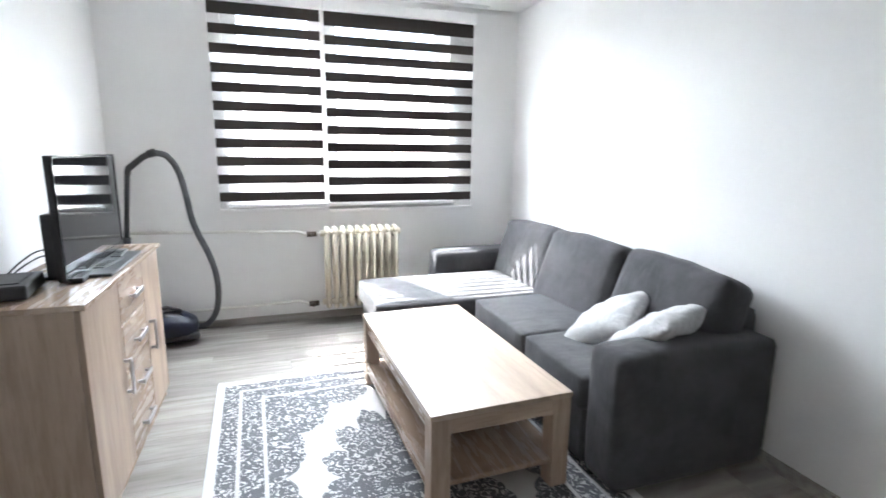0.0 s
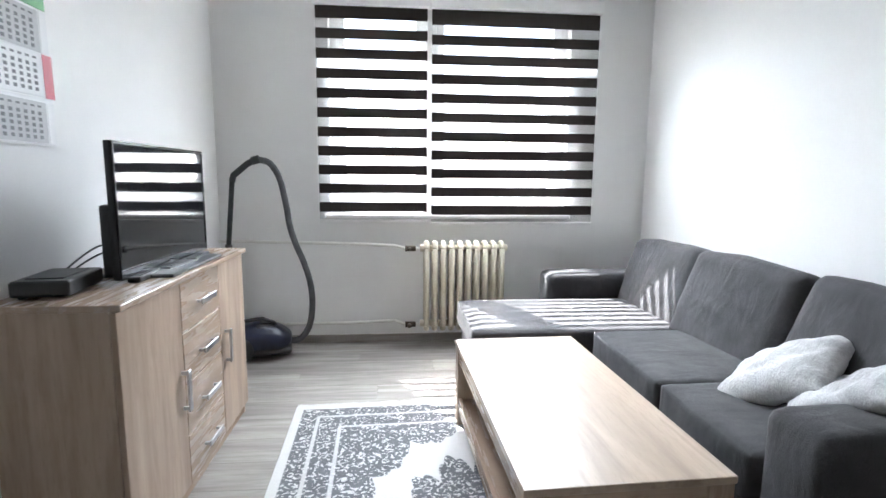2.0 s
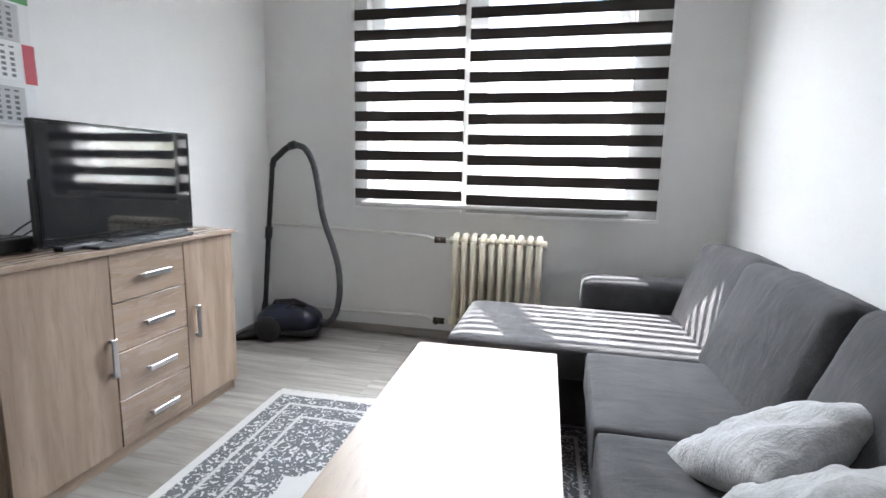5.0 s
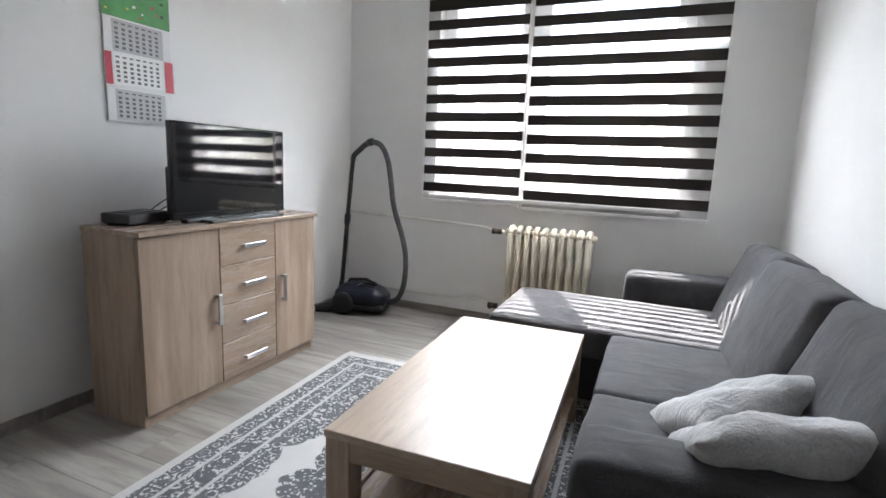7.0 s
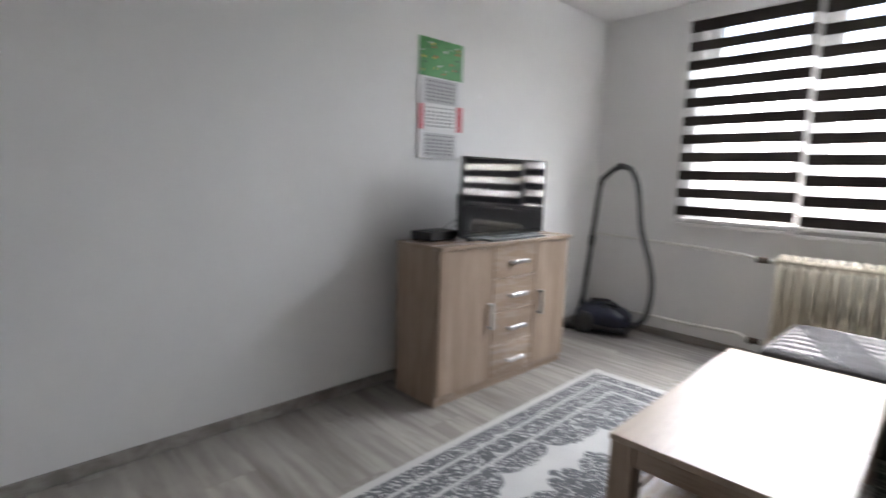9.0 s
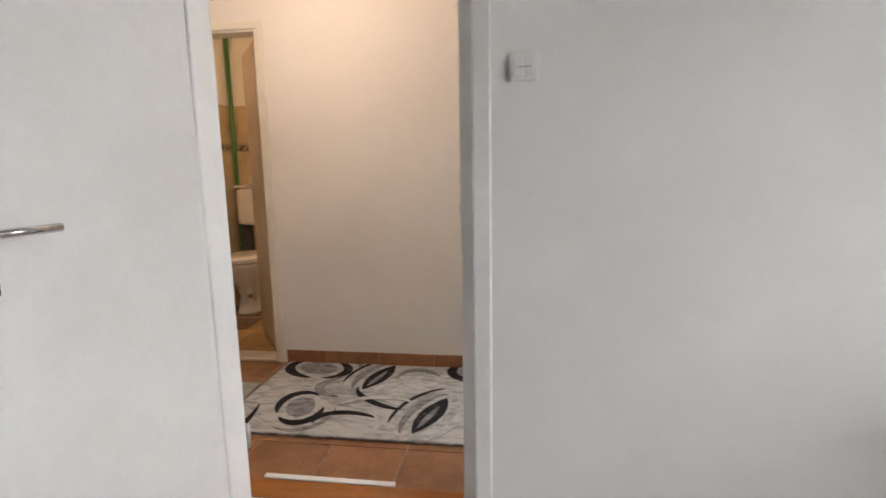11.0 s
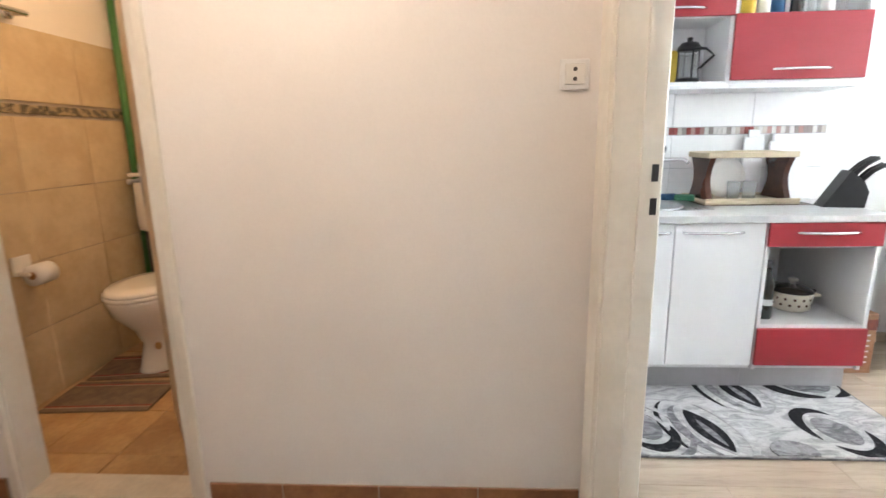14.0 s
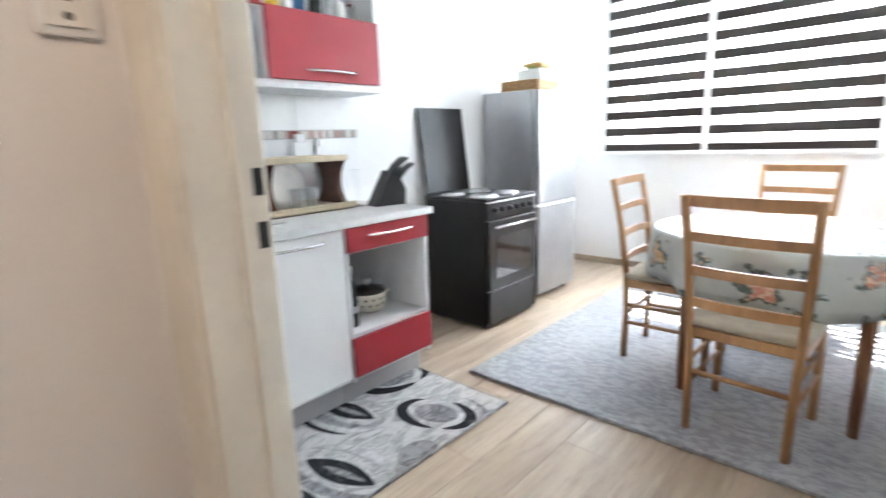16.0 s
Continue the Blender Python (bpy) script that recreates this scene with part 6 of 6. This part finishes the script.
part("door_bar", fuse(bm_tube([(SX1 + 0.06, SY0 + 0.03, SZ - 0.175), (SX1 + 0.06, SY1 - 0.03, SZ - 0.175)], 0.010, 10), bm_tube([(SX1 + 0.026, SY0 + 0.06, SZ - 0.175), (SX1 + 0.06, SY0 + 0.06, SZ - 0.175)], 0.007, 8), bm_tube([(SX1 + 0.026, SY1 - 0.06, SZ - 0.175), (SX1 + 0.06, SY1 - 0.06, SZ - 0.175)], 0.007, 8)), CHROME, od, "chrome door bar", True)
part("drawer", bm_box((SX1, SY0 + 0.004, 0.05), (SX1 + 0.024, SY1 - 0.004, 0.262), 0.004), STOVE, ck)
for x in (SX0 + 0.05, SX1 - 0.05):
    for y in (SY0 + 0.05, SY1 - 0.05):
        part("foot", bm_lathe([(0.02, 0.0), (0.02, 0.021)], 12, pose(x, y, 0)), BLACK_PL, ck)

# refrigerator
fg = thing("refrigerator", pose(0, 0, 0), "silver two-door refrigerator beside the cooker", "refrigerator")
FX0, FX1, FY0, FY1, FZ = -2.75, -2.325, 2.16, 2.70, 1.535
part("cabinet", bm_box((FX0, FY0, 0.03), (FX1, FY1, FZ), 0.006, 2), SILVER, fg)
part("upper_door", bm_box((FX1 + 0.004, FY0, 0.735), (FX1 + 0.055, FY1, FZ - 0.004), 0.012, 3), SILVER, fg)
part("lower_door", bm_box((FX1 + 0.004, FY0, 0.05), (FX1 + 0.055, FY1, 0.72), 0.012, 3), SILVER, fg)
part("door_gap", bm_box((FX1 + 0.002, FY0 + 0.005, 0.7205), (FX1 + 0.045, FY1 - 0.005, 0.7345)), WHITE_L, fg, "pale grip strip")
for x in (FX0 + 0.05, FX1 - 0.03):
    for y in (FY0 + 0.05, FY1 - 0.05):
        part("foot", bm_lathe([(0.018, 0.0), (0.018, 0.031)], 12, pose(x, y, 0)), BLACK_PL, fg)
bk = thing("basket", pose(-2.49, 2.39, FZ, 0, 0, 6), "low wicker basket on the refrigerator", "basket")
part("tray", fuse(bm_box((-0.15, -0.19, 0.0), (0.15, 0.19, 0.012)), bm_box((-0.15, -0.19, 0.012), (-0.135, 0.19, 0.075), 0.004), bm_box((0.135, -0.19, 0.012), (0.15, 0.19, 0.075), 0.004), bm_box((-0.135, -0.19, 0.012), (0.135, -0.175, 0.075), 0.004), bm_box((-0.135, 0.175, 0.012), (0.135, 0.19, 0.075), 0.004)), WICKER, bk)
solo("paper_stack", fuse(*[moved(bm_box((-0.11, -0.10, 0.0), (0.11, 0.10, 0.020), 0.001), pose(0, 0, 0.021 * k, 0, 0, (k * 37) % 13 - 6)) for k in range(7)]), PAPER, "stack of papers in the basket on the refrigerator", "papers", pose(-2.47, 2.43, FZ + 0.013))
solo("snack_packet", moved(bm_pillow(0.17, 0.05, 3.0, 10), pose(0, 0, 0.03)), surf("orange_pack", (0.62, 0.20, 0.05), (0.25, 0.35, 0.10), 0.35, 0.05, 14.0), "orange and green snack packet on the papers", "packet", pose(-2.46, 2.43, FZ + 0.158), smooth=True)

leaf_rug("kitchen_rug", -2.198, -1.598, -0.41, 0.79,
         bud_motif((-1.783, 0.510), 15, 1.0) + leaf_motif((-2.273, 0.235), (-1.963, 0.302)) + leaf_motif((-1.943, -0.060), (-1.618, 0.016)) + bud_motif((-1.803, -0.290), 15, 1.0) + bud_motif((-2.193, 0.630), 80, 1.1) + [(SHAG_M, ell_outline((-1.633, 0.250), 0.07, 0.09))],
         "pale grey rug with black leaf motifs before the kitchen units")
solo("dining_rug", fuse(bm_box((-1.93, 0.93, 0.003), (-0.16, 2.95, 0.020), 0.006, 2)), RUG_K, "plain silver-grey rug under the dining table", "rug")

# dining table with an oval top under an oilcloth
dt = thing("dining_table", pose(-0.71, 1.80, 0.018), "brown wooden oval dining table", "table")
part("tabletop", bm_flat([(0.585 * math.cos(t), 0.52 * math.sin(t)) for t in (2 * math.pi * k / 48 for k in range(48))], 0.705, 0.730), TABLE_W, dt)
for x, y in ((-0.31, -0.40), (0.33, -0.40), (-0.31, 0.40), (0.33, 0.40)):
    part("leg", bm_tube([(x, y, 0.0), (x, y, 0.45), (x * 0.98, y * 0.98, 0.70)], 0.020, 10, 0.033), TABLE_W, dt, "", True)
for s in (-1, 1):
    part("apron", fuse(bm_box((-0.28, s * 0.39 - 0.01, 0.60), (0.30, s * 0.39 + 0.01, 0.7045)), bm_tube([(-0.30, s * 0.39, 0.48), (-0.27, s * 0.39, 0.57), (-0.18, s * 0.39, 0.60)], 0.014, 8), bm_tube([(0.32, s * 0.39, 0.48), (0.29, s * 0.39, 0.57), (0.20, s * 0.39, 0.60)], 0.014, 8)), TABLE_W, dt)
cloth = bmesh.new()
NSEG = 96
rows_ = []
for k, (g, z) in enumerate(((0.0, 0.7315), (0.55, 0.7315), (0.98, 0.7315), (1.008, 0.728), (1.018, 0.715), (1.022, 0.66), (1.03, 0.60), (1.035, 0.545), (1.035, 0.50))):
    row = []
    for i in range(NSEG):
        t = 2 * math.pi * i / NSEG
        fold = 0.022 * math.sin(9 * t + 0.6) * max(0, (0.70 - z) / 0.2) + 0.010 * math.sin(17 * t) * max(0, (0.70 - z) / 0.2)
        drop = -0.035 * max(0, (0.62 - z) / 0.12) * (0.5 + 0.5 * math.sin(3 * t))
        row.append(cloth.verts.new(((0.585 * g + fold) * math.cos(t), (0.52 * g + fold) * math.sin(t), z + drop)))
    rows_.append(row)
for a, b in zip(rows_[1:], rows_[2:]):
    for i in range(NSEG):
        cloth.faces.new((a[i], a[(i + 1) % NSEG], b[(i + 1) % NSEG], b[i]))
cloth.faces.new(rows_[1])
for v in rows_[0]:
    cloth.verts.remove(v)
bmesh.ops.recalc_face_normals(cloth, faces=cloth.faces[:])
bmesh.ops.solidify(cloth, geom=cloth.faces[:], thickness=-0.0015)
solo("tablecloth", cloth, CLOTH, "grey oilcloth with ochre flowers on the dining table", "tablecloth", pose(-0.71, 1.80, 0.0195), smooth=True)


def dining_chair(m):
    """Ladder-back chair; it faces +y."""
    ob = thing("dining_chair", m, "honey-coloured wooden ladder-back chair with a beige seat pad", "chair", "dining chairs")
    for x in (-0.185, 0.185):
        part("back_post", bm_tube([(x * 0.94, -0.205, 0.0), (x * 0.97, -0.20, 0.25), (x, -0.205, 0.46), (x * 1.06, -0.235, 0.72), (x * 1.12, -0.285, 0.965)], 0.0165, 8), CHAIR_W, ob, "", True)
        part("front_leg", bm_tube([(x, 0.20, 0.0), (x, 0.195, 0.44)], 0.017, 8), CHAIR_W, ob, "", True)
        part("side_stretcher", bm_tube([(x * 0.97, -0.19, 0.20), (x, 0.19, 0.20)], 0.010, 8), CHAIR_W, ob, "", True)
        part("side_stretcher", bm_tube([(x * 0.97, -0.19, 0.30), (x, 0.19, 0.30)], 0.010, 8), CHAIR_W, ob, "", True)
    for k, (z, y, w, h) in enumerate(((0.945, -0.276, 0.20, 0.042), (0.81, -0.252, 0.196, 0.036), (0.675, -0.228, 0.19, 0.036), (0.545, -0.212, 0.186, 0.036))):
        bm = bmesh.new()
        rows2 = []
        for i in range(13):
            u = i / 6 - 1
            yy = y - 0.022 * (1 - u * u)
            rows2.append([bm.verts.new((u * w, yy + dy, z + dz)) for dy, dz in ((-0.008, -h / 2), (0.008, -h / 2), (0.008, h / 2), (-0.008, h / 2))])
        for a, b in zip(rows2, rows2[1:]):
            for j in range(4):
                bm.faces.new((a[j], b[j], b[(j + 1) % 4], a[(j + 1) % 4]))
        bm.faces.new(rows2[0]), bm.faces.new(list(reversed(rows2[-1])))
        bmesh.ops.recalc_face_normals(bm, faces=bm.faces[:])
        part("back_slat", bm, CHAIR_W, ob)
    part("seat_frame", fuse(bm_box((-0.19, 0.18, 0.40), (0.19, 0.205, 0.44), 0.004), bm_box((-0.18, -0.21, 0.40), (0.18, -0.19, 0.44), 0.004), bm_box((-0.20, -0.19, 0.40), (-0.175, 0.18, 0.44), 0.004), bm_box((0.175, -0.19, 0.40), (0.20, 0.18, 0.44), 0.004)), CHAIR_W, ob)
    part("seat_pad", moved(bm_soft((0.41, 0.43, 0.045), 0.02, 0.008, 8, 0.001), pose(0, 0.0, 0.462)), LINEN, ob, "beige seat pad", True)
    part("front_stretcher", bm_tube([(-0.185, 0.195, 0.26), (0.185, 0.195, 0.26)], 0.010, 8), CHAIR_W, ob, "", True)
    part("back_stretcher", bm_tube([(-0.178, -0.20, 0.25), (0.178, -0.20, 0.25)], 0.011, 8), CHAIR_W, ob, "", True)
    return ob


chair = dining_chair(pose(-0.715, 1.27, 0.019, 0, 0, -3))
copy_thing(chair, pose(-1.18, 1.77, 0.019, 0, 0, -88))
copy_thing(chair, pose(-0.85, 2.60, 0.019, 0, 0, 176))


# ---------------------------------------------------------------- floors, tiles and skirting in pieces
def plank_floor(name, x0, x1, y0, y1, along, wide, length, mat, label):
    """Boards laid in a staggered bond on a dark bed; cut at the walls."""
    bed = setting(name, bm_box((x0, y0, -0.10), (x1, y1, -0.006)), GAP, label, "floor")
    u0, u1, v0, v1 = (x0, x1, y0, y1) if along == "x" else (y0, y1, x0, x1)
    cache = {}
    v, k = v0, 0
    while v < v1 - 0.004:
        w = min(wide, v1 - v)
        u = u0 - (k * 0.37 % 1.0) * length
        while u < u1 - 0.004:
            a, b = max(u, u0), min(u + length, u1)
            if b - a > 0.01:
                key = (round(b - a, 3), round(w, 3))
                if key not in cache:
                    g = 0.0006
                    hi = (b - a - g, w - g) if along == "x" else (w - g, b - a - g)
                    cache[key] = mesh_of("plank", bm_box((g, g, -0.008), (hi[0], hi[1], 0.0), 0.0007), mat)
                shared("plank", cache[key], bed, pose(a, v, 0) if along == "x" else pose(v, a, 0))
            u += length
        v += wide
        k += 1
    return bed


def tile_field(parent, me_name, mat, thick, gap, cells, m_of):
    """Tiles of given cells (u0, u1, v0, v1) as pieces of a wall or floor."""
    cache = {}
    for u0, u1, v0, v1 in cells:
        key = (round(u1 - u0, 3), round(v1 - v0, 3))
        if key not in cache:
            cache[key] = mesh_of(me_name, bm_box((gap / 2, gap / 2, 0), (u1 - u0 - gap / 2, v1 - v0 - gap / 2, thick), 0.0012), mat)
        shared("tile", cache[key], parent, m_of(u0, v0))


def cells(x0, x1, y0, y1, sx, sy, ox=0.0, oy=0.0):
    out = []
    x = x0 - ox
    while x < x1 - 0.004:
        y = y0 - oy
        while y < y1 - 0.004:
            a, b, c, d = max(x, x0), min(x + sx, x1), max(y, y0), min(y + sy, y1)
            if b - a > 0.012 and d - c > 0.012:
                out.append((a, b, c, d))
            y += sy
        x += sx
    return out


plank_floor("floor_living", 0.0, LIV_X, LIV_Y0, LIV_Y1, "x", 0.192, 1.285, LAMINATE, "grey oak laminate floor boards")
plank_floor("floor_kitchen", KIT_X0, -0.12, -0.64, KIT_Y1, "y", 0.192, 1.285, LAMINATE_K, "light oak laminate floor boards")
hall_floor = setting("floor_hall", bm_box((-1.30, -4.0, -0.10), (-0.0, -0.64, -0.004)), GROUT, "brown glazed floor tiles with pale joints", "floor")
tile_field(hall_floor, "tile", TERRA, 0.004, 0.005, cells(-1.30, -0.12, -4.0, -0.67, 0.335, 0.335, 0.10, 0.0), lambda u, v: pose(u, v, -0.004))
bath_floor = setting("floor_bathroom", bm_box((-2.90, -3.16, -0.10), (-1.30, -1.90, 0.0)), GROUT, "ochre bathroom floor tiles", "floor")
tile_field(bath_floor, "tile", TERRA_B, 0.005, 0.004, cells(-2.90, -1.42, -3.15, -1.90, 0.335, 0.335), lambda u, v: pose(u, v, -0.0005))
skirt = setting("baseboard_hall", bm_box((-1.2999, -1.95, 0.0), (-1.2925, -0.672, 0.084)), GROUT, "brown tile skirting of the hall", "baseboard")
tile_field(skirt, "tile", TERRA, 0.006, 0.004, [(a, b, 0.0, 0.088) for a, b in ((-1.950, -1.690), (-1.690, -1.352), (-1.352, -1.012), (-1.012, -0.672))], lambda u, v: Matrix(((0, 0, 1, -1.293), (1, 0, 0, u), (0, 1, 0, v), (0, 0, 0, 1))))
skirt2 = setting("baseboard_hall_south", bm_box((-1.2999, -3.99, 0.0), (-1.2925, -2.70, 0.084)), GROUT, "brown tile skirting of the hall", "baseboard")
tile_field(skirt2, "tile", TERRA, 0.006, 0.004, cells(-3.99, -2.70, 0.0, 0.088, 0.335, 0.1), lambda u, v: Matrix(((0, 0, 1, -1.293), (1, 0, 0, u), (0, 1, 0, v), (0, 0, 0, 1))))

# bathroom wall tiles with a patterned border
bt = setting("wall_tiles_bathroom", fuse(bm_box((-2.8999, -3.1598, 0.0), (-1.4001, -3.156, 1.80)), bm_box((-2.8998, -3.1559, 0.0), (-2.896, -1.9001, 1.80))), GROUT, "beige glazed wall tiles with a dark patterned border", "tiles")
ROWS = ((0.0, 0.36), (0.36, 0.695), (0.695, 1.035), (1.035, 1.385), (1.455, 1.80))
south_m = lambda u, v: Matrix(((1, 0, 0, u), (0, 0, 1, -3.1557), (0, 1, 0, v), (0, 0, 0, 1)))
west_m = lambda u, v: Matrix(((0, 0, 1, -2.8957), (1, 0, 0, u), (0, 1, 0, v), (0, 0, 0, 1)))
for k, (a, b) in enumerate(ROWS):
    tile_field(bt, "tile", BEIGE, 0.006, 0.003, cells(-2.894, -1.401, a, b, 0.45, 1.0, 0.1), south_m)
    tile_field(bt, "tile", BEIGE, 0.006, 0.003, cells(-3.148, -1.901, a, b, 0.45, 1.0, 0.2), west_m)
BORDER = surf("dark_border_relief", (0.10, 0.09, 0.07), (0.40, 0.32, 0.20), 0.3, 0.08, 26.0, 90.0, bump=0.3, lo=0.45, hi=0.55)
tile_field(bt, "border_tile", BORDER, 0.008, 0.003, cells(-2.894, -1.401, 1.397, 1.443, 0.20, 1.0), south_m)
tile_field(bt, "border_tile", BORDER, 0.008, 0.003, cells(-3.148, -1.901, 1.397, 1.443, 0.20, 1.0), west_m)
for z in (1.387, 1.446):
    tile_field(bt, "border_edge", MARBLE, 0.010, 0.002, cells(-2.894, -1.401, z, z + 0.009, 0.20, 1.0), south_m)

# kitchen splashback
sp = setting("wall_tiles_kitchen", bm_box((KX + 0.0002, -0.545, 0.87), (KX + 0.004, 0.955, 1.50)), GREY_L, "white glazed splashback tiles with a red mosaic border", "tiles")
kit_m = lambda u, v: Matrix(((0, 0, 1, KX + 0.0042), (1, 0, 0, u), (0, 1, 0, v), (0, 0, 0, 1)))
for a, b in ((0.872, 1.058), (1.058, 1.243), (1.287, 1.495)):
    tile_field(sp, "tile", WHITE_TILE, 0.006, 0.003, cells(-0.543, 0.953, a, b, 0.435, 1.0, 0.215), kit_m)
MOSAIC = [surf("mosaic_" + n, c, (c[0] * 0.85, c[1] * 0.85, c[2] * 0.85), 0.25, 0.05, bump=0.03) for n, c in (("red", (0.36, 0.10, 0.09)), ("cream", (0.62, 0.56, 0.50)), ("rose", (0.50, 0.30, 0.27)), ("white", (0.75, 0.73, 0.70)), ("grey", (0.38, 0.33, 0.31)))]
mos = random.Random(3)
y = -0.543
MESH = [mesh_of("tile", bm_box((0.001, 0.001, 0), (0.023, 0.040, 0.006)), mt) for mt in MOSAIC]
while y < 0.94:
    shared("tile", MESH[mos.randrange(5)], sp, kit_m(y, 1.2445))
    y += 0.0245
